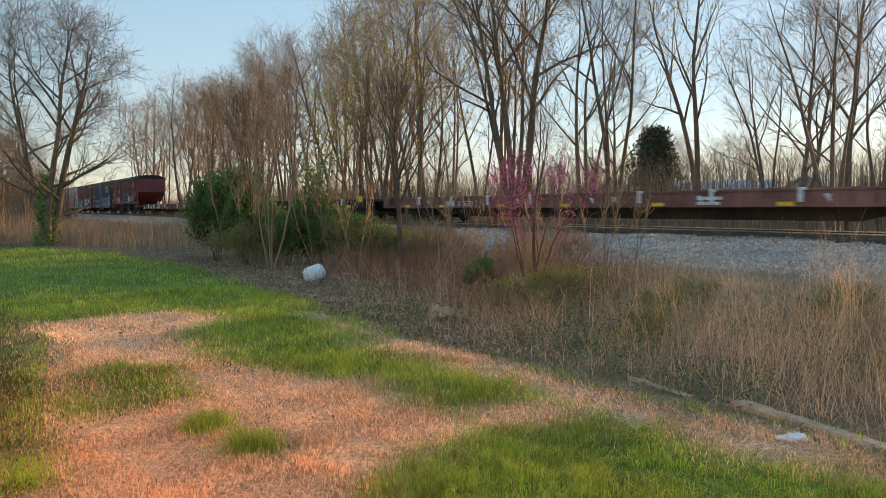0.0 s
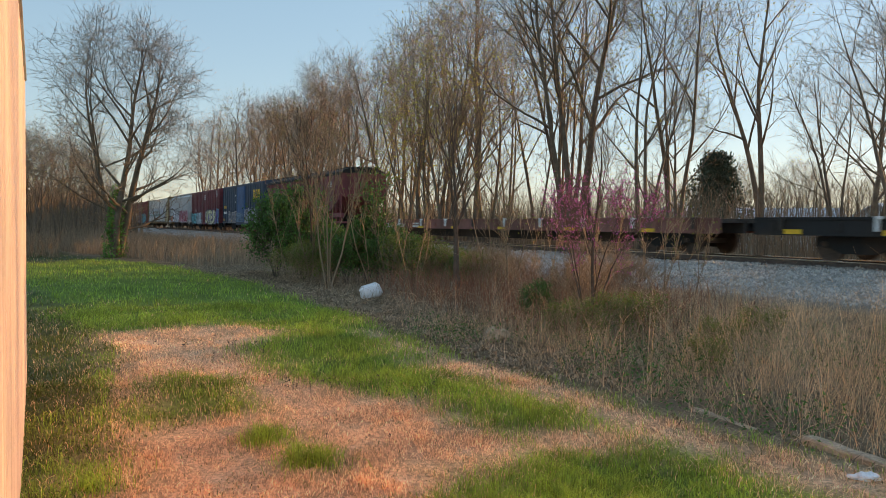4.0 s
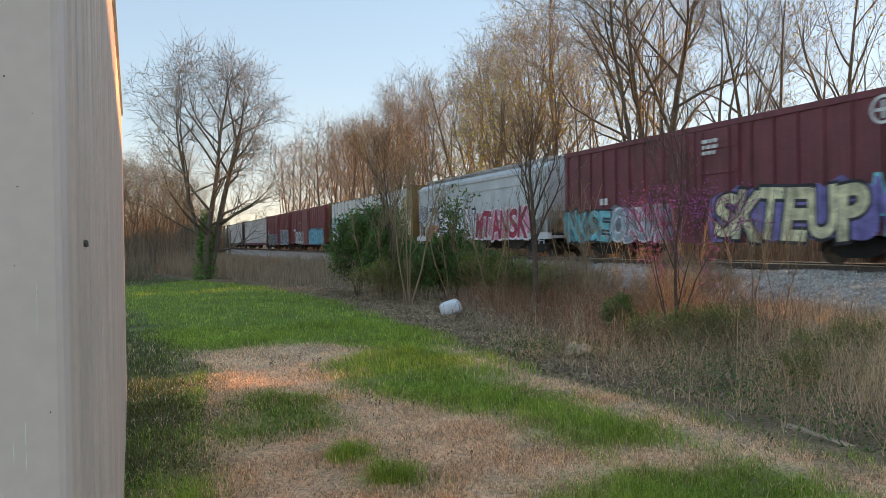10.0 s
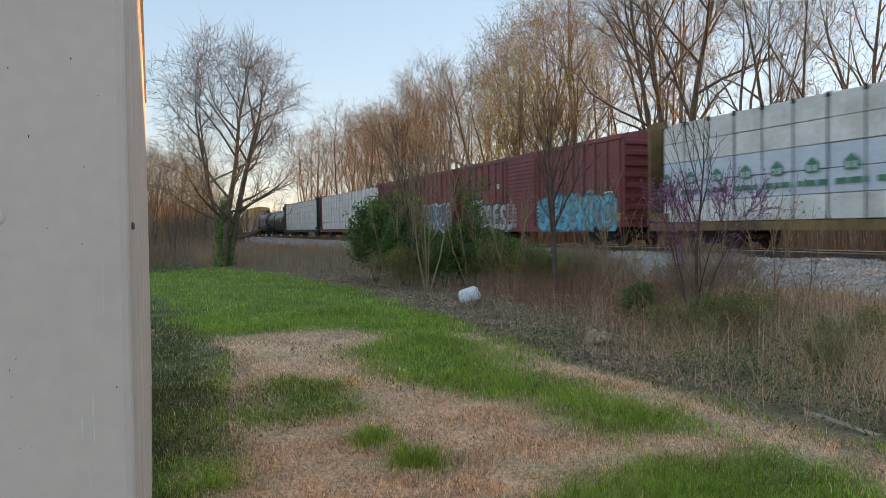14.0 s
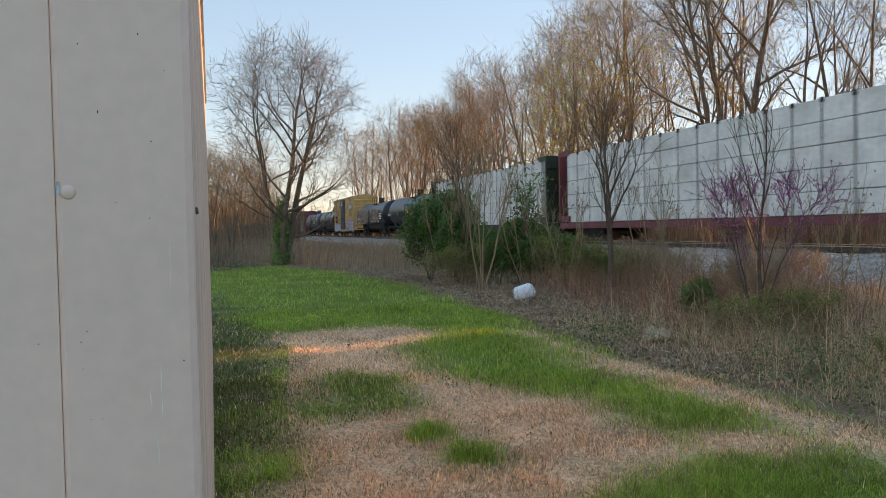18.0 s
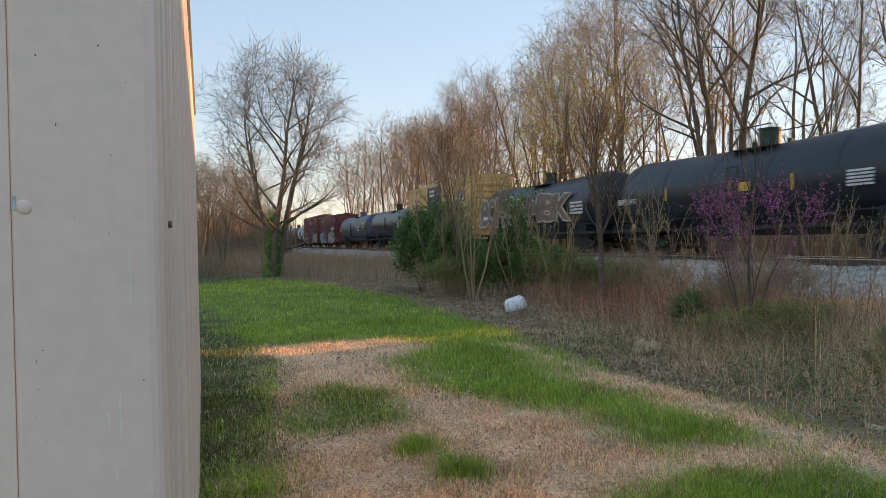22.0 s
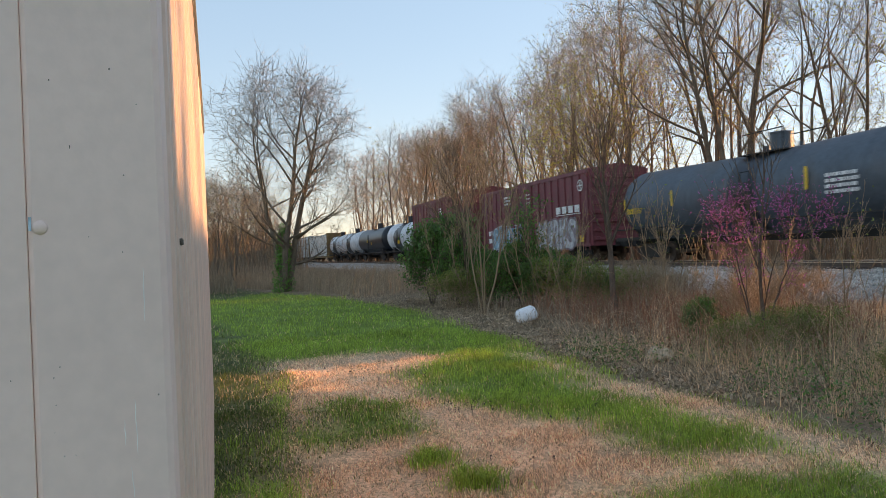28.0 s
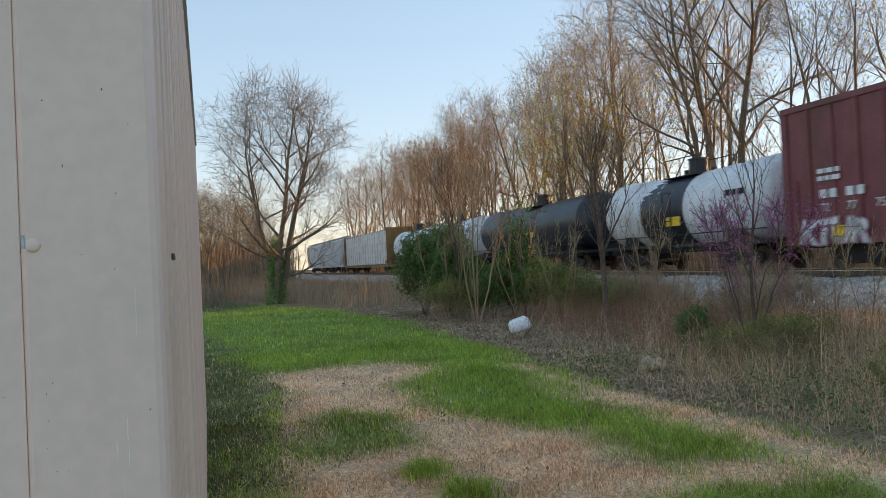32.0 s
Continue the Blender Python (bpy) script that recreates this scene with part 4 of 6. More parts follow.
# ---- track ----
def track():
    ob = thing("railway_track", "single railway track on grey ballast", "track", kind="structure")
    for side in (-0.755, 0.755):
        o = [(-0.07, 0), (0.07, 0), (0.07, 0.012), (0.01, 0.03), (0.01, 0.125), (0.037, 0.135), (0.037, 0.168), (-0.037, 0.168), (-0.037, 0.135), (-0.01, 0.125), (-0.01, 0.03), (-0.07, 0.012)]
        rail = part("rail", prism(o, -60, 260, "x"), M["steel"], ob)
        rail.matrix_basis = Matrix.Translation(sq(0, TRACK_Q + side, RAIL_Z - 0.172)) @ Matrix.Rotation(math.pi / 2 + THETA, 4, 'Z')
        head = part("rail_head", boxes((-60, 260, -0.04, 0.04, 0.146, 0.173)), M["worn_steel"], rail, "bright worn running surface")
    tie = boxes((-0.115, 0.115, -1.28, 1.28, -0.16, 0.0), bevel=0.012)
    me = bpy.data.meshes.new("tie")
    tie.to_mesh(me)
    tie.free()
    me.materials.append(M["tie"])
    for k in range(180):
        t = part_mesh("tie", me, ob)
        t.matrix_basis = Matrix.Translation(sq(-8 + k * 0.53, TRACK_Q, RAIL_Z - 0.172)) @ Matrix.Rotation(math.pi / 2 + THETA, 4, 'Z')
    # ballast stones
    r = np.random.default_rng(3)
    n = 26000
    s = r.uniform(-10, 34, n)
    q = r.uniform(13.2, 21.0, n)
    s = np.where(r.random(n) < 0.6, r.uniform(-6, 16, n), s)
    x, y = to_xy(s, q)
    p = np.stack([x, y, surface_z(x, y) + 0.0], -1)
    sz = r.uniform(0.025, 0.06, (n, 1, 1))
    octa = np.array([[1, 0, 0], [-1, 0, 0], [0, 1, 0], [0, -1, 0], [0, 0, 1], [0, 0, -1.0]])
    v = (p[:, None] + octa[None] * sz * r.uniform(0.6, 1.3, (n, 6, 1)) + r.normal(0, 0.008, (n, 6, 3))).reshape(-1, 3)
    ff = np.array([[0, 2, 4], [2, 1, 4], [1, 3, 4], [3, 0, 4], [2, 0, 5], [1, 2, 5], [3, 1, 5], [0, 3, 5]])
    f = (np.arange(n)[:, None, None] * 6 + ff[None]).reshape(-1, 3)
    tagged(new("ballast", mesh_from("ballast", v, f, M["stone"])), "loose grey ballast stones of the track bed", "gravel", kind="stuff")


track()

# ---- train: a car's own x points the way it travels, its near side is at -y, z = 0 on the rail ----
CARS = []


def paint(name, color, second=None, at=0.62, streak=0.25, rough=0.55, vary=0.14):
    return material(name, color, rough, scale=1.1, vary=vary, fine=14, fine_vary=0.10, bump=0.05, second=second, second_at=at, streak=streak)


RUST = (0.14, 0.06, 0.035)
M["black_steel"] = paint("black_steel", (0.021, 0.020, 0.019), (0.049, 0.032, 0.021), 0.6, rough=0.75)
M["grimy_steel"] = paint("grimy_steel", (0.085, 0.06, 0.045), (0.05, 0.04, 0.033), 0.55, rough=0.8)
M["rust_red"] = paint("rusty_red_paint", (0.30, 0.12, 0.095), (0.20, 0.085, 0.06), 0.5, rough=0.7, vary=0.25)
M["wheel_steel"] = material("wheel_steel", (0.12, 0.085, 0.065), 0.6, 0.5, scale=6, vary=0.3)
M["maroon"] = paint("maroon_paint", (0.245, 0.060, 0.064), (0.181, 0.055, 0.046), 0.55)
M["brown_red"] = paint("brown_red_paint", (0.216, 0.048, 0.058), (0.176, 0.048, 0.051), 0.55)
M["faded_red"] = paint("faded_red_paint", (0.285, 0.068, 0.066), (0.225, 0.060, 0.060), 0.55)
M["csx_blue"] = paint("dark_blue_paint", (0.045, 0.075, 0.117), (0.068, 0.083, 0.105), 0.6)
M["mid_blue"] = paint("blue_paint", (0.058, 0.150, 0.312), (0.052, 0.117, 0.234), 0.6)
M["grey_hop"] = paint("pale_grey_paint", (0.60, 0.62, 0.61), (0.52, 0.53, 0.51), 0.6, streak=0.05)
M["wrap"] = material("lumber_wrap", (0.80, 0.77, 0.71), 0.45, scale=1.2, vary=0.12, fine=7, fine_vary=0.10, bump=0.5, second=(0.66, 0.62, 0.55), second_at=0.58, streak=0.08)
M["wrap_blue"] = material("pale_blue_wrap", (0.64, 0.70, 0.76), 0.4, scale=1.2, vary=0.08, fine=8, fine_vary=0.08, bump=0.4)
M["lumber"] = material("lumber", (0.62, 0.48, 0.27), 0.75, scale=3, vary=0.15, fine=30, fine_vary=0.1, bump=0.3, rand=0.1)
M["yellow"] = paint("yellow_paint", (0.74, 0.47, 0.19), (0.62, 0.39, 0.16), 0.6, streak=0.15)
M["bulk_yellow"] = paint("bulkhead_yellow", (0.26, 0.16, 0.055), (0.15, 0.085, 0.04), 0.55)
M["dark_green"] = paint("dark_green_paint", (0.015, 0.045, 0.028), RUST, 0.68)
# Black paint; the blue in its base colour stands for reflected sky.
M["tank_black"] = paint("tank_black", (0.012, 0.017, 0.026), (0.026, 0.026, 0.028), 0.6, rough=0.38)
M["tank_grey"] = paint("tank_slate", (0.075, 0.098, 0.120), (0.090, 0.093, 0.098), 0.6, rough=0.5)
M["tank_white"] = paint("tank_white", (0.72, 0.73, 0.74), (0.55, 0.53, 0.5), 0.68, streak=0.18)
M["white_mark"] = material("white_lettering", (0.75, 0.75, 0.73), 0.6, scale=6, vary=0.15, bump=0)
M["yellow_mark"] = material("yellow_marking", (0.85, 0.50, 0.03), 0.5, scale=6, vary=0.1, bump=0)
M["blue_door"] = paint("slate_door", (0.039, 0.059, 0.077), (0.070, 0.070, 0.070), 0.6)
M["roof_metal"] = material("galvanised_roof", (0.45, 0.44, 0.43), 0.45, 0.6, scale=1, vary=0.2, bump=0.05, second=RUST, second_at=0.68)


def bogie(parent, x):
    """A truck: side frames, bolster, springs, two wheelsets."""
    b = boxes((x - 0.28, x + 0.28, -1.0, 1.0, 0.52, 0.78))
    truck = part("truck", b, M["black_steel"], parent)
    for y in (-1.02, 0.94):
        o = [(-1.15, 0.36), (-1.15, 0.60), (-0.75, 0.66), (-0.4, 0.80), (0.4, 0.80), (0.75, 0.66), (1.15, 0.60), (1.15, 0.36), (0.85, 0.38), (0.45, 0.20), (-0.45, 0.20), (-0.85, 0.38)]
        part("side_frame", prism([(x + a, z) for a, z in o], y, y + 0.09), M["black_steel"], truck)
    for ax in (-0.89, 0.89):
        bm = bmesh.new()
        for y in (-0.79, 0.66):
            cyl(bm, (x + ax, y, 0.42), (0, 1, 0), 0.42, 0.13, 20)
        cyl(bm, (x + ax, -1.05, 0.42), (0, 1, 0), 0.08, 2.1, 10)
        part("wheelset", bm, M["wheel_steel"], truck)


def underframe(car, L, low=0.95, coupler=True, wheel_in=2.3, sill=M["black_steel"]):
    h = L / 2
    part("centre_sill", boxes((-h + 0.1, h - 0.1, -0.3, 0.3, 0.72, 1.08)), M["black_steel"], car)
    for x in (-h + wheel_in, h - wheel_in):
        bogie(car, x)
    for sx in (-1, 1):
        x0, x1 = sorted((sx * (h - 0.05), sx * (h + 0.62)))
        part("coupler", boxes((x0, x1, -0.12, 0.12, 0.72, 0.98), (sx * (h + 0.52) - 0.16, sx * (h + 0.52) + 0.16, -0.2, 0.2, 0.68, 1.02), bevel=0.02), M["black_steel"], car)


def text_mesh(body, size, mat, name="lettering"):
    cu = bpy.data.curves.new(name, 'FONT')
    cu.body, cu.size, cu.extrude = body, size, 0.0
    cu.align_x = 'LEFT'
    tmp = bpy.data.objects.new(name, cu)
    scene.collection.objects.link(tmp)
    me = bpy.data.meshes.new_from_object(tmp.evaluated_get(bpy.context.evaluated_depsgraph_get()))
    bpy.data.objects.remove(tmp)
    me.name = name
    me.materials.clear()
    me.materials.append(mat)
    return me


def letter(car, body, x, z, size, mat, y, name="lettering", squeeze=1.0):
    """Lettering on the near side; it reads from left to right towards +x."""
    ob = part_mesh(name, text_mesh(body, size, mat, name), car)
    ob.matrix_basis = Matrix.Translation((x, y, z)) @ Matrix.Rotation(math.pi / 2, 4, 'X') @ Matrix.Diagonal((squeeze, 1, 1, 1))
    return ob


def plates(car, rows, mat, y, name="marking", label=""):
    """Flat painted panels on the near side: x0, x1, z0, z1."""
    for a, b, c, d in rows:
        part(name, boxes((a, b, y - 0.004, y, c, d)), mat, car, label)


GRAFFITI = {}


def ink(color):
    if color not in GRAFFITI:
        GRAFFITI[color] = material("spray_paint", color, 0.6, scale=2.5, vary=0.45, fine=18, fine_vary=0.2, bump=0, streak=0.3)
    return GRAFFITI[color]


GLYPHS = {}


def glyph(ch, fat):
    """One fat sprayed letter, as flat mesh data a metre high."""
    if (ch, fat) not in GLYPHS:
        cu = bpy.data.curves.new("glyph", 'FONT')
        cu.body, cu.size, cu.offset, cu.shear, cu.resolution_u = ch, 1.35, fat, 0.12, 4
        tmp = bpy.data.objects.new("glyph", cu)
        scene.collection.objects.link(tmp)
        me = bpy.data.meshes.new_from_object(tmp.evaluated_get(bpy.context.evaluated_depsgraph_get()))
        bpy.data.objects.remove(tmp)
        co = np.array([v.co[:] for v in me.vertices])
        GLYPHS[(ch, fat)] = (co, [tuple(p.vertices) for p in me.polygons])
        bpy.data.meshes.remove(me)
    return GLYPHS[(ch, fat)]


def graffiti(car, x0, x1, z0, z1, y, fill, edge, seed, haze=None, word="SEKO"):
    """Spray-painted fat letters: a soft cloud behind, an outline, a filled face."""
    r = random.Random(seed)
    n = len(word)
    if haze:
        bm = bmesh.new()
        for k in range(n + 2):
            cx, cz = x0 + (x1 - x0) * (k + 0.2) / (n + 1.4), (z0 + z1) / 2 + r.uniform(-0.12, 0.12)
            rx, rz = (x1 - x0) / n * 0.7, (z1 - z0) * r.uniform(0.42, 0.54)
            vs = []
            for a in range(18):
                f = 1 + 0.14 * r.uniform(-1, 1)
                vs.append(bm.verts.new((min(max(cx + rx * f * math.cos(a / 18 * 6.283), x0 - 0.3), x1 + 0.3), y - 0.003 - 0.0002 * k, max(z0 - 0.04, cz + rz * f * math.sin(a / 18 * 6.283)))))
            bm.faces.new(vs)
        part("graffiti_cloud", bm, ink(haze), car, "sprayed background colour")
    w = (x1 - x0) / n
    for k, ch in enumerate(word):
        sx, sz, turn, up = r.uniform(0.95, 1.25), r.uniform(0.88, 1.05), r.uniform(-0.12, 0.12), r.uniform(-0.04, 0.04)
        outline = None
        for layer, (col, fat) in enumerate(((edge, 0.115), (fill, 0.05))):
            co, faces = glyph(ch, fat)
            core, _ = glyph(ch, 0.028)
            lo, hi = core.min(0), core.max(0)
            c = (co - (lo + hi) / 2) / (hi - lo + 1e-9 + np.array([0, 0, 1]))
            px, pz = c[:, 0] * w * sx, c[:, 1] * (z1 - z0) * 0.92 * sz
            X = x0 + w * (k + 0.5) + px * math.cos(turn) - pz * math.sin(turn)
            Z = (z0 + z1) / 2 + up + px * math.sin(turn) + pz * math.cos(turn)
            v = [(a, y - 0.006 - 0.004 * layer - 0.0008 * (k % 2), b) for a, b in zip(X, Z)]
            ob = part_mesh("graffiti_outline" if layer == 0 else "graffiti_fill", mesh_from("graffiti", v, faces, ink(col)), outline or car, "spray-painted graffiti letter" if layer == 0 else "")
            outline = outline or ob


def ladder(car, x, y, z0, z1, mat, width=0.45):
    bm = boxes((x, x + 0.03, y - 0.06, y - 0.02, z0, z1), (x + width, x + width + 0.03, y - 0.06, y - 0.02, z0, z1))
    z = z0 + 0.15
    while z < z1:
        box(bm, x, x + width, y - 0.06, y - 0.035, z, z + 0.025)
        z += 0.36
    part("ladder", bm, mat, car)


def register(car, s_front):
    CARS.append((car, s_front))


def boxcar(S0, S1, mat, label, eave=4.35, sill=0.78, door=None, door_mat=None, ribs=9, door_kind="plug", roof_mat=None, half=1.55, grid=False):
    L = S1 - S0
    h = L / 2
    car = thing("boxcar", label, "freight car", "train")
    o = [(-half, sill), (-half, eave), (-half + 0.15, eave + 0.08), (0, eave + 0.27), (half - 0.15, eave + 0.08), (half, eave), (half, sill)]
    part("body", prism(o, -h + 0.12, h - 0.12, "x"), mat, car)
    d0, d1 = door or (-1.7, 1.7)
    # side posts on both sides
    xs = [-h + 0.3 + (h * 2 - 0.6) * k / (2 * ribs) for k in range(2 * ribs + 1)]
    for x in xs:
        if d0 - 0.1 < x < d1 + 0.1:
            continue
        part("side_post", boxes((x - 0.05, x + 0.05, -half - 0.055, -half, sill + 0.14, eave - 0.14)), mat, car)
    part("top_chord", boxes((-h + 0.1, h - 0.1, -half - 0.06, -half, eave - 0.14, eave + 0.03), (-h + 0.1, h - 0.1, half, half + 0.06, eave - 0.14, eave + 0.03)), mat, car)
    part("side_sill", boxes((-h + 0.1, h - 0.1, -half - 0.06, -half, sill, sill + 0.14), (d0 - 0.5, d1 + 0.5, -half - 0.05, -half, sill - 0.16, sill)), mat, car)
    # corrugated ends
    for sx in (-1, 1):
        rows = []
        z = sill + 0.25
        while z < eave - 0.25:
            a, b = sorted((sx * (h - 0.12), sx * (h - 0.02)))
            rows.append((a, b, -half + 0.12, half - 0.12, z, z + 0.2))
            z += 0.42
        a, b = sorted((sx * (h - 0.12), sx * (h - 0.04)))
        for row in rows:
            part("end_rib", boxes(row, bevel=0.03), mat, car)
        for row in ((a, b, -half, -half + 0.1, sill, eave), (a, b, half - 0.1, half, sill, eave)):
            part("corner_post", boxes(row, bevel=0.02), mat, car)
    # doors
    for a, b in ([(d0, d1)] if door_kind != "double" else [(d0, (d0 + d1) / 2), ((d0 + d1) / 2, d1)]):
        dm = door_mat or mat
        dr = part("door", boxes((a + 0.03, b - 0.03, -half - 0.07, -half, sill + 0.12, eave - 0.16)), dm, car)
        n = 16 if door_kind == "ribbed" else 4
        z0, z1 = sill + 0.2, eave - 0.25
        part("door_rib", boxes(*[(a + 0.1, b - 0.1, -half - 0.10, -half - 0.07, z0 + (z1 - z0) * (k + 0.3) / n, z0 + (z1 - z0) * (k + (0.75 if door_kind == "ribbed" else 0.45)) / n) for k in range(n)], bevel=0.01), dm, dr)
        for e in (a + 0.37, b - 0.37):
            part("door_rod", boxes((e - 0.02, e + 0.02, -half - 0.14, -half - 0.10, sill + 0.1, eave - 0.2)), dm, dr)
    if grid:
        rows = []
        for k in range(1, 3):
            z = sill + (eave - sill) * k / 3
            rows += [(-h + 0.2, d0 - 0.1, -half - 0.05, -half, z - 0.04, z + 0.04), (d1 + 0.1, h - 0.2, -half - 0.05, -half, z - 0.04, z + 0.04)]
        for row in rows:
            part("side_belt", boxes(row), mat, car)
    # roof panels
    rows = []
    k = int(L / 1.1)
    for i in range(k + 1):
        x = -h + 0.2 + (L - 0.4) * i / k
        rows.append([(-half, eave + 0.03), (0, eave + 0.30), (half, eave + 0.03), (half, eave - 0.0), (0, eave + 0.25), (-half, eave - 0.0)])
    bm = bmesh.new()
    for i in range(k + 1):
        x = -h + 0.2 + (L - 0.4) * i / k
        p = prism(rows[0], x - 0.04, x + 0.04, "x")
        me = bpy.data.meshes.new("tmp")
        p.to_mesh(me)
        p.free()
        bm.from_mesh(me)
        bpy.data.meshes.remove(me)
    part("roof_seams", bm, roof_mat or mat, car)
    ladder(car, h - 0.7, -half, sill - 0.2, eave * 0.55, mat)
    ladder(car, -h + 0.2, -half, sill - 0.2, eave * 0.55, mat)
    underframe(car, L)
    register(car, (S0 + S1) / 2)
    return car


def hopper(S0, S1, mat, label, eave=4.3, sill=1.05, ribs=16, rounded=False, half=1.55):
    """A covered hopper with sloped end sheets, discharge bays and a roof walkway."""
    L = S1 - S0
    h = L / 2
    car = thing("hopper_car", label, "freight car", "train")
    k = 1.9
    side = [(-h + k + 1.0, sill), (-h + 0.45, eave - 1.5 if not rounded else eave - 1.9), (-h + 0.45, eave), (h - 0.45, eave), (h - 0.45, eave - 1.5 if not rounded else eave - 1.9), (h - k - 1.0, sill)]
    part("body", prism(side, -half, half), mat, car)
    ro = [(-half, eave), (-half + 0.25, eave + 0.22), (-0.6, eave + 0.42), (0.6, eave + 0.42), (half - 0.25, eave + 0.22), (half, eave)]
    trim = mat if rounded else M["black_steel"]
    part("roof", prism(ro, -h + 0.45, h - 0.45, "x"), trim, car)
    if not rounded:
        for i in range(ribs + 1):
            x = -h + 0.6 + (L - 1.2) * i / ribs
            z0 = sill if abs(x) < h - k - 0.95 else eave - 1.45 + 0.0
            part("side_rib", boxes((x - 0.05, x + 0.05, -half - 0.07, -half, z0, eave - 0.1)), mat, car)
    part("top_chord", boxes((-h + 0.4, h - 0.4, -half - 0.08, -half, eave - 0.12, eave + 0.04), (-h + 0.4, h - 0.4, half, half + 0.08, eave - 0.12, eave + 0.04)), trim, car)
    part("side_sill", boxes((-h + 0.2, h - 0.2, -half - 0.05, -half + 0.12, sill - 0.22, sill + 0.06)), mat, car)
    # walkway on the roof
    up = 0.56 if rounded else 0.40
    rows = [(-h + 0.5, h - 0.5, y - 0.03, y + 0.03, eave + up - 0.04, eave + up) for y in (-0.95, -0.7, -0.5, 0.5, 0.7, 0.95)]
    n = int(L / 1.4)
    rows += [(-h + 0.6 + (L - 1.2) * i / n - 0.03, -h + 0.6 + (L - 1.2) * i / n + 0.03, -1.0, -0.4, eave + 0.2, eave + up - 0.04) for i in range(n + 1)]
    part("roof_walkway", boxes(*rows), M["roof_metal"] if rounded else M["black_steel"], car)
    if rounded:
        part("side_ledge", boxes((-h + 0.45, h - 0.45, -half - 0.04, -half, eave - 0.62, eave - 0.56)), mat, car)
    # bays
    for i in range(3):
        cx = -h / 2 + h / 2 * i
        w = 1.7
        part("discharge_bay", prism([(cx - w, sill), (cx - 0.4, 0.38), (cx + 0.4, 0.38), (cx + w, sill)], -1.1, 1.1), M["grimy_steel"], car)
    # end posts, ladders and slope supports
    for sx in (-1, 1):
        rows = []
        for y in (-half + 0.05, half - 0.1):
            a, b = sorted((sx * (h - 0.5), sx * (h - 0.58)))
            rows.append((a, b, y - 0.04, y + 0.04, 0.9, eave - 1.4))
            a, b = sorted((sx * (h - 1.5), sx * (h - 1.58)))
            rows.append((a, b, y - 0.04, y + 0.04, 0.9, eave - 1.9))
        a, b = sorted((sx * (h - 0.1), sx * (h - 2.6)))
        rows.append((a, b, -half, half, 0.86, 0.98))
        part("end_frame", boxes(*rows), mat, car)
        ladder(car, sx * (h - 0.9) - 0.22, -half + 0.02, 0.6, eave - 0.1, mat)
    underframe(car, L)
    register(car, (S0 + S1) / 2)
    return car


def flatcar(S0, S1, mat, label, deck=1.06):
    L = S1 - S0
    h = L / 2
    car = thing("flatcar", label, "freight car", "train")
    part("deck", boxes((-h, h, -1.45, 1.45, deck - 0.1, deck)), M["tie"], car, "weathered plank deck")
    o = [(-h, deck + 0.02), (h, deck + 0.02), (h, deck - 0.40), (h - 3.6, deck - 0.42), (h - 5.2, deck - 0.78), (-h + 5.2, deck - 0.78), (-h + 3.6, deck - 0.42), (-h, deck - 0.40)]
    o2 = [(-h, deck + 0.02), (h, deck + 0.02), (h, deck - 0.40), (-h, deck - 0.40)]
    part("side_sill", prism(o2, -1.53, -1.45), mat, car)
    part("side_sill", prism(o2, 1.45, 1.53), mat, car)
    part("fishbelly_sill", prism(o, -0.5, -0.4), M["grimy_steel"], car, "grimy brown lower sill")
    n = int(L / 2.6)
    for i in range(n + 1):
        x = -h + 0.9 + (L - 1.8) * i / n
        part("stake", boxes((x - 0.05, x + 0.05, -1.66, -1.585, deck - 0.30, deck + 0.05), (x + 0.05, x + 0.12, -1.64, -1.585, deck - 0.02, deck + 0.05), bevel=0.01), M["white_mark"] if i % 5 else M["grimy_steel"], car, "worn white stake bracket")
    part("sill_flange", boxes((-h, h, -1.58, -1.53, deck - 0.02, deck + 0.04), (-h, h, -1.58, -1.53, deck - 0.42, deck - 0.38)), mat, car)
    rows = [(-h + 0.6 + (L - 1.2) * i / 14 - 0.05, -h + 0.6 + (L - 1.2) * i / 14 + 0.05, -1.575, -1.53, deck - 0.30, deck - 0.1) for i in range(15)]
    for row in rows:
        part("stake_pocket", boxes(row), mat, car)
    underframe(car, L, wheel_in=2.6)
    register(car, (S0 + S1) / 2)
    return car


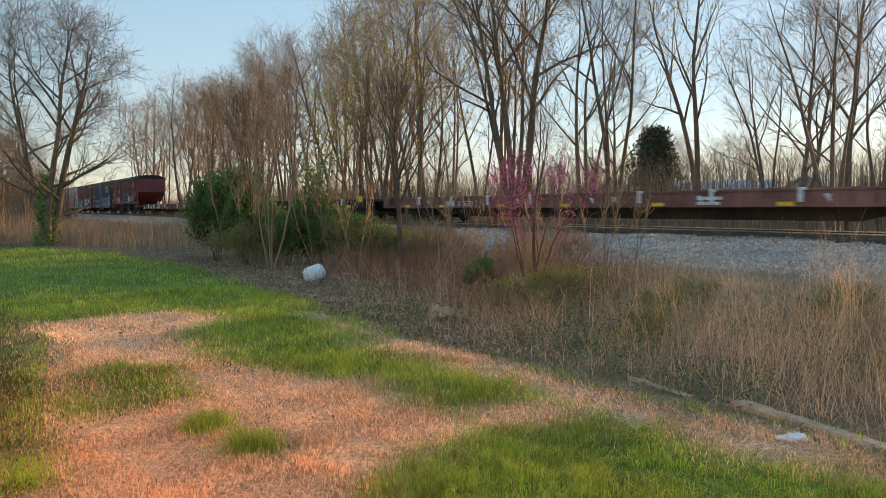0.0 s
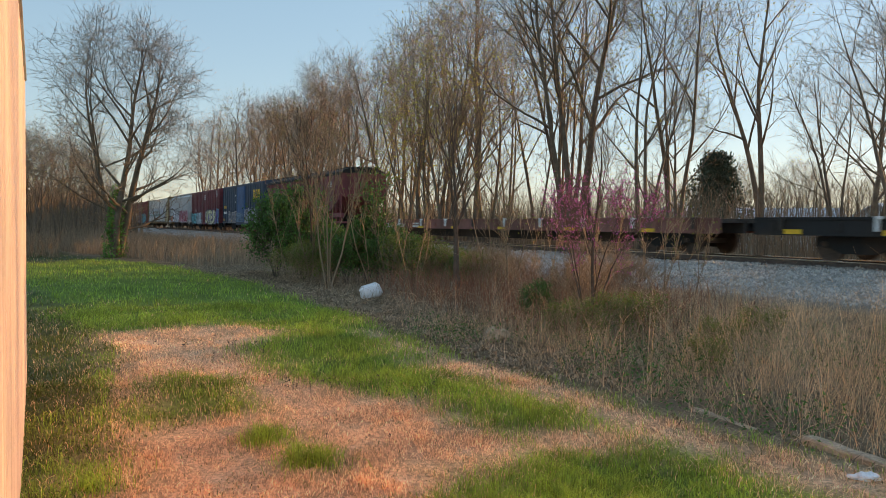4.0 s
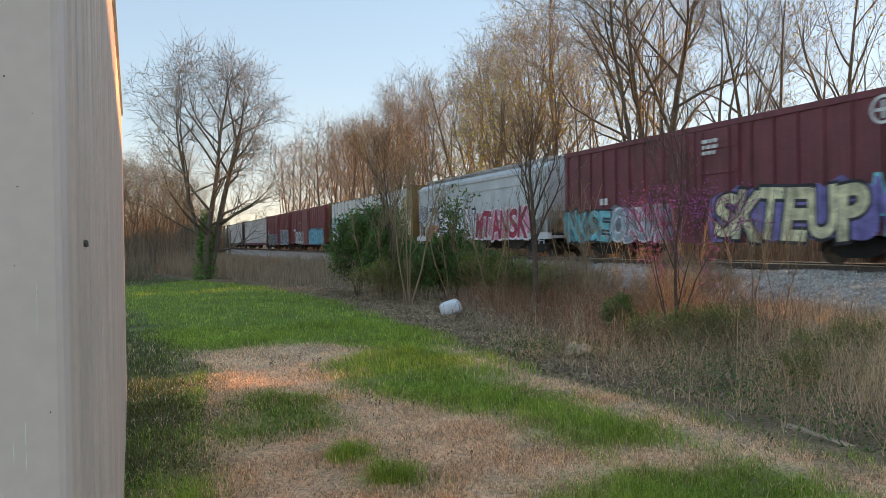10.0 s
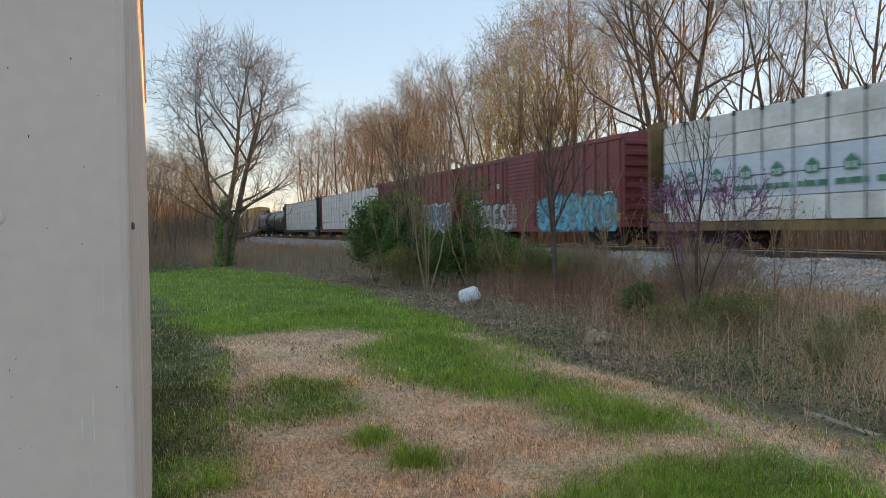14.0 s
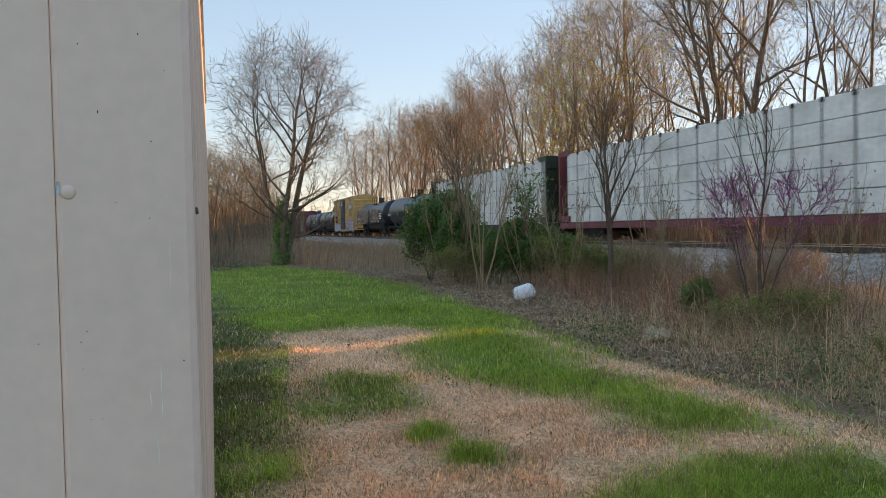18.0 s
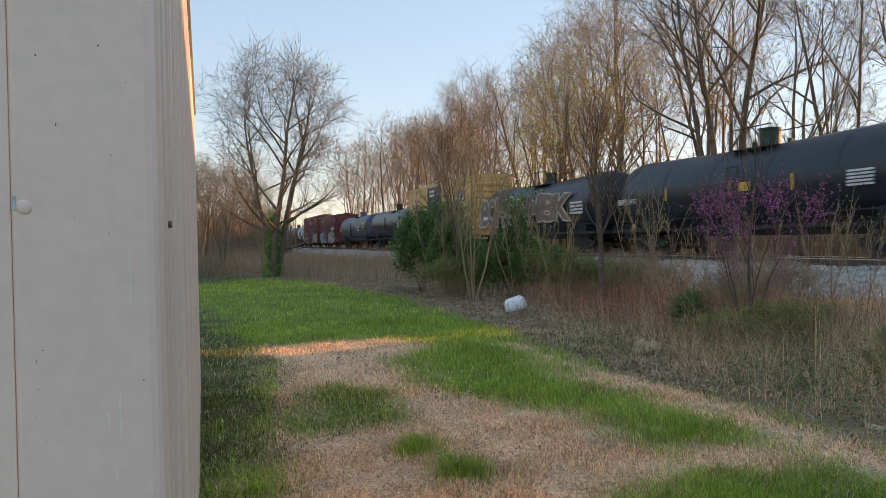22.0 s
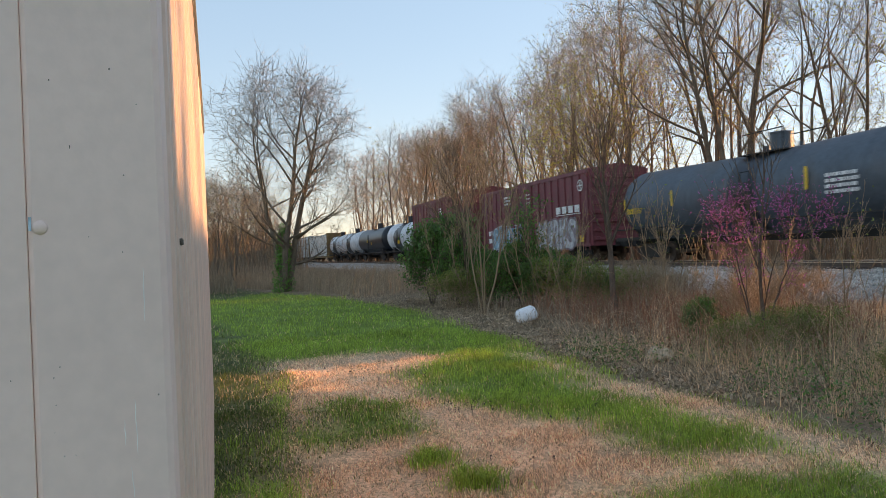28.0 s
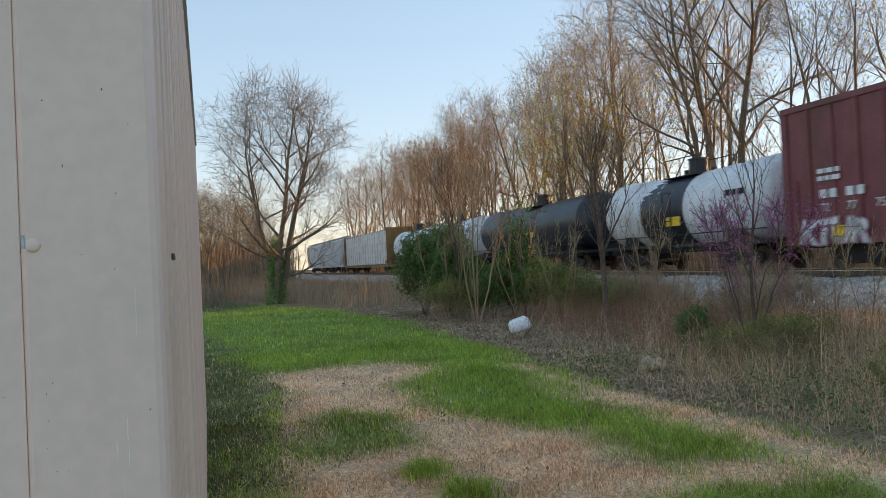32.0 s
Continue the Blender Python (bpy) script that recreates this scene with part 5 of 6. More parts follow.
def centerbeam(S0, S1, frame_mat, label, top=4.35, floor=0.95, bare_front=0.0, printed=False, bulk_mat=None):
    """A centre-beam flat with wrapped lumber stacked in tiers on both sides."""
    L = S1 - S0
    h = L / 2
    car = thing("lumber_car", label, "freight car", "train")
    bm_ = bulk_mat or frame_mat
    part("side_sill", boxes((-h, h, -1.5, 1.5, floor - 0.32, floor - 0.04)), frame_mat, car)
    part("centre_beam", boxes((-h + 0.3, h - 0.3, -0.08, 0.08, floor, top - 0.1)), frame_mat, car)
    for sx in (-1, 1):
        a, b = sorted((sx * h, sx * (h - 0.12)))
        bh = part("bulkhead", boxes((a, b, -1.5, 1.5, floor, top + 0.15)), bm_, car)
        a2, b2 = sorted((sx * h, sx * (h - 1.05)))
        for row in ((a2, b2, -1.5, -1.42, floor, floor + 0.3), (a2, b2, -1.5, -1.44, top - 0.1, top + 0.15), (a, b, -1.53, -1.501, floor, top + 0.15), (a, b, 1.501, 1.53, floor, top + 0.15)):
            part("bulkhead_post", boxes(row), bm_, bh)
        z = floor + 0.4
        rows = []
        while z < top:
            a3, b3 = sorted((sx * h, sx * (h + 0.10)))
            rows.append((a3, b3, -1.45, 1.45, z, z + 0.14))
            z += 0.62
        part("bulkhead_rib", boxes(*rows), bm_, bh)
    # bundles: five tiers along the car
    r = random.Random(int(S0))
    x0, x1 = -h + 0.75, h - 0.75
    cols, tiers = 6, 5
    th = (top - floor) / tiers
    for side in (-1, 1):
        for c in range(cols):
            a = x0 + (x1 - x0) * c / cols + 0.015
            b = x0 + (x1 - x0) * (c + 1) / cols - 0.015
            for t in range(tiers):
                if side == 1 and t < tiers - 1:
                    continue
                y0, y1 = (-1.42 + r.uniform(-0.02, 0.02), -0.1) if side == -1 else (0.1, 1.42)
                bare = side == -1 and bare_front > 0 and c == cols - 1
                gap = 0.02 if bare else 0.008
                zlo = floor + t * th + (gap if t else -0.02)
                bun = part("lumber_pack", boxes((a, b, y0, y1, zlo, floor + (t + 1) * th - gap), bevel=0.02), M["lumber"] if bare else (M["wrap_blue"] if printed and t in (1, 2) else M["wrap"]), car)
                if bare:
                    part("stickers", boxes(*[(a + 0.3 + k * 0.9, a + 0.38 + k * 0.9, y0 - 0.006, y0, zlo, zlo + 0.05) for k in range(3)]), M["black_steel"], bun)
    # hold-down straps and top corners
    n = 18
    for i in range(n + 1):
        x = x0 + (x1 - x0) * i / n
        part("strap", boxes((x - 0.015, x + 0.015, -1.475, -1.465, floor, top), (x - 0.05, x + 0.05, -1.49, -1.40, top - 0.12, top + 0.02)), M["black_steel"], car)
    underframe(car, L, wheel_in=2.6)
    register(car, (S0 + S1) / 2)
    return car


def tank_car(S0, S1, mat, label, rad=1.45, axis=2.45, band=None, band_mat=None, box_mat=None, bottom=None):
    L = S1 - S0
    h = L / 2
    car = thing("tank_car", label, "freight car", "train")
    prof = [(h - 0.35, 0.0), (h - 0.37, 0.35), (h - 0.45, 0.65), (h - 0.6, 0.87), (h - 0.8, 0.97), (h - 1.0, 1.0)]
    prof = prof + [(x, 1.0) for x in np.linspace(h - 1.3, -h + 1.3, 9)] + [(-a, b) for a, b in reversed(prof)]
    bm = bmesh.new()
    seg = 32
    rings = []

    def low_at(x):
        """Both halves of the shell fall a little towards the outlet in the middle."""
        return axis - 0.14 * max(0.0, 1 - abs(x) / (h - 0.8))

    for x, k in prof:
        z = low_at(x)
        if k == 0:
            rings.append([bm.verts.new((x, 0, z))])
        else:
            rings.append([bm.verts.new((x, rad * k * math.cos(a / seg * 2 * math.pi), z + rad * k * math.sin(a / seg * 2 * math.pi))) for a in range(seg)])
    for A, B in zip(rings, rings[1:]):
        for i in range(seg):
            j = (i + 1) % seg
            bm.faces.new([A[0], B[i], B[j]] if len(A) == 1 else ([A[i], A[j], B[0]] if len(B) == 1 else [A[i], A[j], B[j], B[i]]))
    bmesh.ops.recalc_face_normals(bm, faces=bm.faces)
    shell = part("tank_shell", bm, mat, car, smooth=True)
    for x in np.linspace(-h + 1.0, h - 1.0, 6):
        bm = bmesh.new()
        bmesh.ops.create_cone(bm, segments=seg, radius1=rad + 0.012, radius2=rad + 0.012, depth=0.06, matrix=Matrix.Translation((x, 0, low_at(x))) @ Matrix.Rotation(math.pi / 2, 4, 'Y'))
        part("weld_band", bm, mat, shell, smooth=False)
    if band:
        bm = bmesh.new()
        bmesh.ops.create_cone(bm, segments=48, radius1=rad + 0.016, radius2=rad + 0.016, depth=band[1] - band[0], matrix=Matrix.Translation(((band[0] + band[1]) / 2, 0, low_at((band[0] + band[1]) / 2))) @ Matrix.Rotation(math.pi / 2, 4, 'Y'))
        part("painted_band", bm, band_mat, shell, "dark band round the tank", smooth=True)
    # dome, platform, rails
    bm = bmesh.new()
    roof = axis + rad - 0.14
    cyl(bm, (0, 0, roof - 0.1), (0, 0, 1), 0.36, 0.66, 20)
    cyl(bm, (0, 0, roof + 0.56), (0, 0, 1), 0.39, 0.05, 20)
    cyl(bm, (-0.75, 0, roof - 0.1), (0, 0, 1), 0.11, 0.34, 10)
    cyl(bm, (0.8, 0.1, roof - 0.1), (0, 0, 1), 0.09, 0.28, 10)
    part("dome", bm, box_mat or mat, car)
    part("platform", boxes((-1.05, 1.05, -0.85, -0.45, roof - 0.10, roof - 0.06), (-1.05, 1.05, 0.45, 0.85, roof - 0.10, roof - 0.06)), M["black_steel"], car)
    rows = []
    for x in (-1.05, 0, 1.05):
        rows += [(x - 0.018, x + 0.018, y - 0.018, y + 0.018, roof - 0.1, roof + 0.62) for y in (-0.85, 0.85)]
    rows += [(-1.05, 1.05, y - 0.018, y + 0.018, roof + 0.60, roof + 0.635) for y in (-0.85, 0.85)]
    part("handrail", boxes(*rows), M["black_steel"], car)
    ladder(car, -0.25, -rad - 0.08, 0.7, axis + rad * 0.4, M["black_steel"], 0.5)
    part("side_rail", boxes((-h + 0.3, h - 0.3, -1.5, -1.46, 1.38, 1.42), (-h + 0.3, h - 0.3, -1.5, -1.2, 0.95, 1.05)), M["black_steel"], car)
    for sx in (-1, 1):
        a, b = sorted((sx * (h - 0.1), sx * (h - 2.6)))
        part("stub_sill", boxes((a, b, -1.45, 1.45, 0.92, 1.06), (a, b, -0.35, 0.35, 0.72, 1.3)), M["black_steel"], car)
        x = sx * (h - 2.3)
        part("saddle", prism([(x - 0.5, 1.0), (x - 0.35, 1.8), (x + 0.35, 1.8), (x + 0.5, 1.0)], -1.1, 1.1), M["black_steel"], car)
    underframe(car, L)
    register(car, (S0 + S1) / 2)
    return car


flat_a = flatcar(4.7, 32.0, M["rust_red"], "rusty red empty flatcar with white lettering")
flat_b = flatcar(33.1, 60.2, M["black_steel"], "black empty flatcar with yellow reflector plates")
flat_c = flatcar(61.4, 88.6, M["rust_red"], "rusty red empty flatcar with yellow reflector plates")
hop_a = hopper(91.1, 108.8, M["maroon"], "maroon ribbed covered hopper with turquoise graffiti", eave=4.05, sill=1.45)
box_a = boxcar(109.8, 125.7, M["csx_blue"], "dark blue boxcar with a lighter blue ribbed door", door=(-1.7, 1.4), door_mat=M["mid_blue"], door_kind="ribbed")
box_b = boxcar(127.4, 143.3, M["brown_red"], "maroon boxcar with cream and turquoise graffiti", door=(-1.7, 2.15), door_kind="double")
hop_b = hopper(144.4, 161.4, M["grey_hop"], "pale grey covered hopper with red and white graffiti", rounded=True, eave=4.0)
lum_a = centerbeam(162.2, 185.0, M["bulk_yellow"], "yellow centre-beam car with torn printed lumber wrap", bare_front=4.4, printed=True)
box_c = boxcar(186.5, 202.9, M["faded_red"], "faded red boxcar with turquoise graffiti", door=(-2.35, 1.45), door_kind="ribbed", roof_mat=M["roof_metal"])
box_d = boxcar(204.3, 219.4, M["faded_red"], "faded red boxcar with dark graffiti", door=(-1.95, 1.05), door_kind="ribbed")
lum_b = centerbeam(220.4, 243.4, M["brown_red"], "rust-red centre-beam car with white wrapped lumber")
lum_c = centerbeam(244.9, 266.8, M["dark_green"], "dark green centre-beam car with white wrapped lumber")
tank_a = tank_car(267.4, 283.6, M["tank_black"], "black tank car with a green dome cover", box_mat=M["dark_green"])
tank_b = tank_car(284.8, 300.2, M["tank_black"], "black tank car with outlined graffiti letters")
box_e = boxcar(301.8, 317.4, M["yellow"], "tall yellow boxcar with a dark sliding door", eave=5.0, door=(-1.9, 1.35), door_mat=M["blue_door"], ribs=7, grid=True)
tank_c = tank_car(318.7, 334.4, M["tank_black"], "plain black tank car")
tank_d = tank_car(335.8, 353.5, M["tank_grey"], "slate grey tank car with a black band", band=(-1.1, 0.3), band_mat=M["tank_black"])
box_f = boxcar(355.4, 370.5, M["brown_red"], "maroon boxcar with white graffiti", eave=4.4, door=(-3.6, 0.75), door_kind="double")
box_g = boxcar(372.3, 388.7, M["maroon"], "maroon boxcar with white lettering and graffiti", eave=4.9, door=(-2.7, 1.05), door_kind="double")
tank_e = tank_car(389.2, 400.6, M["tank_white"], "white tank car with a black band", band=(-2.0, 0.9), band_mat=M["tank_black"], box_mat=M["tank_black"])
tank_f = tank_car(401.6, 416.8, M["tank_black"], "dark grey tank car")
tank_g = tank_car(417.9, 429.0, M["tank_white"], "white tank car with a black band", band=(-1.4, 1.4), band_mat=M["tank_black"], box_mat=M["tank_black"])
tank_h = tank_car(430.0, 441.0, M["tank_white"], "white tank car with a black band", band=(-1.4, 1.4), band_mat=M["tank_black"], box_mat=M["tank_black"])
lum_d = centerbeam(442.6, 466.5, M["bulk_yellow"], "yellow centre-beam car with dusty wrapped lumber")
hop_c = hopper(467.8, 485.0, M["grey_hop"], "pale grey covered hopper", rounded=True)
hop_d = hopper(486.2, 504.0, M["grey_hop"], "pale grey covered hopper", rounded=True)


def motions():
    """The train passes at a steady speed."""
    for car, s0 in CARS:
        rows = []
        for t in (0.0, 8.0, 16.0, 24.0, 32.0):
            p = sq(s0 - SPEED * t, TRACK_Q, RAIL_Z)
            rows.append((t, pose(p.x, p.y, p.z, 0, 0, math.degrees(THETA) - 90)))
        walk(car, rows)


# ---- lettering, markings and graffiti on the near sides ----
def bars(car, x0, x1, z0, z1, rows, mat, y, seed=0):
    """Writing too small to read: broken lines of short bars."""
    r = random.Random(seed + int(x0 * 100))
    out = []
    h = (z1 - z0) / (rows * 1.6 - 0.6)
    for k in range(rows):
        z = z1 - h - k * h * 1.6
        x = x0
        while x < x1 - h * 0.5:
            w = min(h * r.uniform(0.8, 2.6), x1 - x)
            out.append((x, x + w, z, z + h))
            x += w + h * 0.45
    return plates(car, out, mat, y, "lettering")


def disc(car, x, z, rad, mat, y, name="emblem"):
    bm = bmesh.new()
    ring = [[bm.verts.new((x + k * rad * math.cos(a / 28 * 6.283), y - 0.003, z + k * rad * math.sin(a / 28 * 6.283))) for a in range(28)] for k in (1.0, 0.78)]
    for a in range(28):
        b = (a + 1) % 28
        bm.faces.new((ring[0][a], ring[0][b], ring[1][b], ring[1][a]))
    for w, h in ((0.12, 0.62), (0.62, 0.12)):
        box(bm, x - rad * w, x + rad * w, y - 0.004, y, z - rad * h, z + rad * h)
    return part(name, bm, mat, car, "round white emblem")


def marks():
    W, Y = M["white_mark"], M["yellow_mark"]
    red, cream, turq, violet, dark, pink = (0.45, 0.03, 0.07), (0.72, 0.67, 0.42), (0.12, 0.50, 0.55), (0.20, 0.17, 0.42), (0.03, 0.03, 0.04), (0.75, 0.30, 0.42)
    pale, sky_, orange = (0.68, 0.70, 0.74), (0.25, 0.50, 0.62), (0.62, 0.22, 0.10)
    y = -1.585
    # flatcars
    letter(flat_a, "31 56 53", -7.25, 0.70, 0.30, W, y)
    plates(flat_a, [(-8.02, -7.75, 0.70, 0.92), (-7.68, -7.45, 0.70, 0.92)], W, y, "lettering")
    plates(flat_a, [(a, a + 0.45, 0.67, 0.77) for a in (-11.5, -8.6, -4.6, -1.0, 3.0, 7.0, 11.0)], Y, y, "reflector")
    for a in (-12.4, -9.6, -3.4, 0.4, 1.4, 4.6, 8.2):
        bm = bmesh.new()
        bm.faces.new([bm.verts.new((a, y, 0.95)), bm.verts.new((a + 0.16, y, 0.95)), bm.verts.new((a + 0.16, y, 0.74))])
        part("marking", bm, W, flat_a)
    bars(flat_a, 4.6, 5.4, 0.70, 0.92, 2, W, y)
    letter(flat_b, "890117", -3.95, 0.68, 0.30, W, y)
    plates(flat_b, [(-4.74 + 0.19 * k, -4.61 + 0.19 * k, 0.68, 0.89) for k in range(4)], W, y, "lettering")
    plates(flat_b, [(a, a + 0.5, 0.67, 0.79) for a in (-12.6, -10.0, -7.2, -5.3, -1.68, 1.42, 4.5, 7.5, 10.6)], Y, y, "reflector")
    bars(flat_b, -7.9, -6.4, 0.68, 0.90, 2, W, y)
    bars(flat_b, -0.3, 0.3, 0.70, 0.76, 1, W, y)
    bars(flat_b, 6.0, 7.0, 0.72, 0.84, 1, W, y)
    plates(flat_b, [(12.0, 12.5, 0.95, 1.25)], Y, y, "reflector")
    letter(flat_c, "890 070", -8.1, 0.68, 0.30, W, y)
    plates(flat_c, [(-9.42 + 0.2 * k, -9.28 + 0.2 * k, 0.68, 0.89) for k in range(4)], W, y, "lettering")
    plates(flat_c, [(a, a + 0.6, 0.66, 0.77) for a in (-12.3, -10.4, -5.5, -2.0, 2.0, 6.5, 10.5)], Y, y, "reflector")
    bars(flat_c, -13.0, -12.2, 0.66, 0.92, 1, W, y)
    bars(flat_c, -6.1, -5.4, 0.70, 0.92, 2, W, y)
    # maroon hopper
    y = -1.625
    graffiti(hop_a, 0.3, 3.4, 1.5, 2.5, y, (0.025, 0.05, 0.08), turq, 5, None, "SCLZ")
    graffiti(hop_a, 3.0, 4.2, 1.5, 2.1, y, pale, violet, 6, None, "ME")
    graffiti(hop_a, -4.8, -2.1, 1.5, 2.1, y, (0.5, 0.48, 0.55), dark, 7, None, "SWAUK")
    plates(hop_a, [(5.55, 6.05, 1.95, 2.2), (-7.6, -7.1, 1.6, 1.85)], Y, y, "reflector")
    bars(hop_a, 5.5, 6.1, 1.55, 1.85, 3, W, y)
    bars(hop_a, 4.05, 4.6, 1.5, 1.95, 3, W, y)
    plates(hop_a, [(4.9, 5.15, 1.7, 2.05), (-2.6, -2.4, 2.6, 2.9)], W, y, "marking")
    bars(hop_a, 6.3, 6.9, 3.2, 3.55, 3, W, y)
    # dark blue boxcar: the emblem as plain yellow frames over short bars
    y = -1.62
    cap = M["yellow_mark"]
    z0, z1 = 2.95, 3.75
    for e in (4.55, 5.38, 6.2):
        plates(box_a, [(e, e + 0.17, z0, z1), (e + 0.174, e + 0.436, z1 - 0.19, z1), (e + 0.174, e + 0.436, z0, z0 + 0.19), (e + 0.44, e + 0.61, z0, z1), (e, e + 0.61, z0 - 0.14, z0 - 0.06)], cap, y, "emblem", "plain yellow painted shape")
    plates(box_a, [(-7.1 + 0.33 * k, -6.9 + 0.33 * k, 2.25, 2.52) for k in range(4)], cap, y, "lettering")
    bars(box_a, -7.1, -5.8, 1.7, 1.95, 1, W, y)
    plates(box_a, [(7.1, 7.65, 1.02, 1.28), (-7.4, -7.0, 1.0, 1.25), (-4.0, -3.5, 0.95, 1.15), (2.0, 2.5, 0.95, 1.12)], Y, y, "reflector")
    graffiti(box_a, 1.5, 7.0, 0.85, 2.05, y, (0.20, 0.20, 0.22), (0.46, 0.47, 0.50), 11, (0.30, 0.30, 0.33), "KNOWESO")
    graffiti(box_a, 6.3, 7.8, 1.2, 2.4, y - 0.02, sky_, pale, 12, None, "ON")
    graffiti(box_a, -5.0, -1.9, 0.85, 1.9, y, (0.20, 0.20, 0.23), (0.46, 0.42, 0.38), 13, None, "RATE")
    graffiti(box_a, -1.6, 1.2, 0.95, 1.7, y - 0.06, (0.08, 0.17, 0.27), (0.26, 0.36, 0.44), 14, None, "EZLO")
    bars(box_a, -2.45, -2.0, 3.35, 3.5, 1, W, y)
    bars(box_a, -2.45, -1.95, 2.75, 2.85, 1, W, y)
    # maroon boxcar with cream letters
    graffiti(box_b, 1.2, 6.5, 0.66, 2.2, y - 0.05, cream, dark, 21, violet, "SKTEUP")
    graffiti(box_b, -7.6, -4.6, 0.66, 1.95, y, turq, dark, 22, (0.10, 0.30, 0.34), "NKSE")
    graffiti(box_b, -4.4, -1.2, 0.66, 1.95, y, (0.30, 0.45, 0.50), pale, 23, (0.16, 0.20, 0.24), "OJSW")
    graffiti(box_b, 6.6, 7.8, 0.8, 2.2, y, violet, turq, 24, None, "ME")
    disc(box_b, 6.9, 3.85, 0.36, W, y)
    bars(box_b, 0.62, 1.3, 3.4, 3.88, 3, W, y - 0.06)
    plates(box_b, [(-5.2, -5.0, 2.1, 2.35), (-4.9, -4.7, 2.1, 2.35)], W, y, "lettering")
    # grey hopper
    y = -1.60
    graffiti(hop_b, -4.7, 0.5, 0.85, 2.5, y, (0.80, 0.82, 0.85), dark, 31, (0.62, 0.64, 0.68), "3KAN")
    graffiti(hop_b, 0.7, 6.4, 0.85, 2.35, y, red, (0.80, 0.72, 0.74), 32, pink, "MTANSK")
    graffiti(hop_b, -7.9, -6.5, 2.0, 2.85, y, (0.42, 0.44, 0.46), dark, 33, None, "SND")
    graffiti(hop_b, -6.2, -4.8, 0.9, 1.7, y, orange, (0.55, 0.35, 0.28), 34, orange, "OE")
    plates(hop_b, [(-6.2, -4.95, 2.52, 2.9), (-6.1, -4.95, 1.95, 2.3)], W, y, "marking", "white stencil panel")
    letter(hop_b, "180011", -6.05, 2.0, 0.33, M["black_steel"], y - 0.006, squeeze=0.85)
    plates(hop_b, [(-6.05 + 0.28 * k, -5.85 + 0.28 * k, 2.58, 2.82) for k in range(4)], M["black_steel"], y - 0.006, "lettering")
    plates(hop_b, [(-3.2, -2.7, 1.0, 1.14)], Y, y - 0.02, "reflector")
    # printed lumber wrap
    y = -1.485
    green = material("print_green", (0.05, 0.24, 0.14), 0.6, scale=4, vary=0.15, bump=0)
    for k in range(12):
        x = -10.4 + k * 1.27
        if x > 7.2:
            break
        bm = bmesh.new()
        z = 2.22
        bm.faces.new([bm.verts.new((x + a, y, z + b)) for a, b in ((-0.22, 0.0), (0.22, 0.0), (0.22, 0.26), (0, 0.44), (-0.22, 0.26))])
        em = part("emblem", bm, green, lum_a, "printed green house emblem")
        plates(em, [(x - 0.15, x - 0.05, z + 0.05, z + 0.22), (x + 0.05, x + 0.15, z + 0.05, z + 0.22)], M["wrap_blue"], y - 0.003, "marking")
        bars(lum_a, x - 0.5, x + 0.5, 1.86, 2.02, 1, green, y, seed=k)
    # torn sheet over the leading stack
    bm = bmesh.new()
    pts = [(7.1, 0.97), (6.9, 0.97), (6.9, 4.36), (10.2, 4.36), (9.9, 3.9), (9.2, 3.7), (8.9, 3.1), (8.3, 2.6), (8.1, 2.0), (7.6, 1.6), (7.4, 1.2)]
    n1 = [bm.verts.new((a, -1.478 - 0.03 * math.sin(a * 5 + b * 3), b)) for a, b in pts]
    bm.faces.new(n1)
    ext = bmesh.ops.extrude_face_region(bm, geom=bm.faces[:])
    for v in ext["geom"]:
        if isinstance(v, bmesh.types.BMVert):
            v.co.y += 0.02
    bmesh.ops.triangulate(bm, faces=bm.faces[:])
    part("torn_wrap", bm, M["wrap"], lum_a, "torn white plastic wrap hanging loose")
    # faded red boxcars
    y = -1.62
    graffiti(box_c, 1.5, 7.5, 0.66, 2.2, y, (0.10, 0.45, 0.55), (0.05, 0.14, 0.22), 41, (0.12, 0.46, 0.52), "SEBUKRC")
    graffiti(box_c, -5.4, -1.2, 0.66, 2.1, y - 0.02, (0.48, 0.48, 0.46), dark, 42, (0.32, 0.30, 0.27), "SRESU")
    plates(box_c, [(7.5, 8.0, 1.05, 1.32), (-3.0, -2.6, 1.0, 1.2)], Y, y, "reflector")
    plates(box_c, [(-6.6, -5.8, 2.0, 2.45), (-5.7, -5.1, 2.0, 2.45)], (ink((0.06, 0.05, 0.06))), y, "marking", "black stencil panel")
    bars(box_c, -6.5, -5.2, 2.1, 2.35, 1, W, y - 0.006)
    plates(box_c, [(-3.2, -2.95, 2.85, 3.1), (6.9, 7.5, 1.9, 2.2)], W, y, "marking")
    graffiti(box_d, 2.5, 7.2, 0.66, 2.3, y, (0.15, 0.16, 0.20), (0.55, 0.62, 0.62), 43, (0.12, 0.09, 0.09), "BUKRUG")
    graffiti(box_d, -6.2, -2.2, 0.66, 1.95, y, (0.10, 0.12, 0.13), (0.35, 0.60, 0.52), 44, (0.09, 0.08, 0.08), "SUKRE")
    graffiti(box_d, -1.9, 0.9, 0.8, 1.9, y - 0.05, (0.20, 0.14, 0.22), (0.45, 0.42, 0.50), 45, None, "XNWA")
    plates(box_d, [(7.0, 7.4, 1.0, 1.25), (-6.9, -6.5, 1.0, 1.25)], Y, y, "reflector")
    bars(box_d, -6.9, -5.9, 1.9, 2.5, 2, W, y)
    # tanks: lettering stands just off the shell
    y = -1.49
    letter(tank_a, "34957", -6.75, 2.1, 0.32, W, y, squeeze=0.9)
    plates(tank_a, [(-7.5 + 0.18 * k, -7.38 + 0.18 * k, 2.1, 2.33) for k in range(4)], W, y, "lettering")
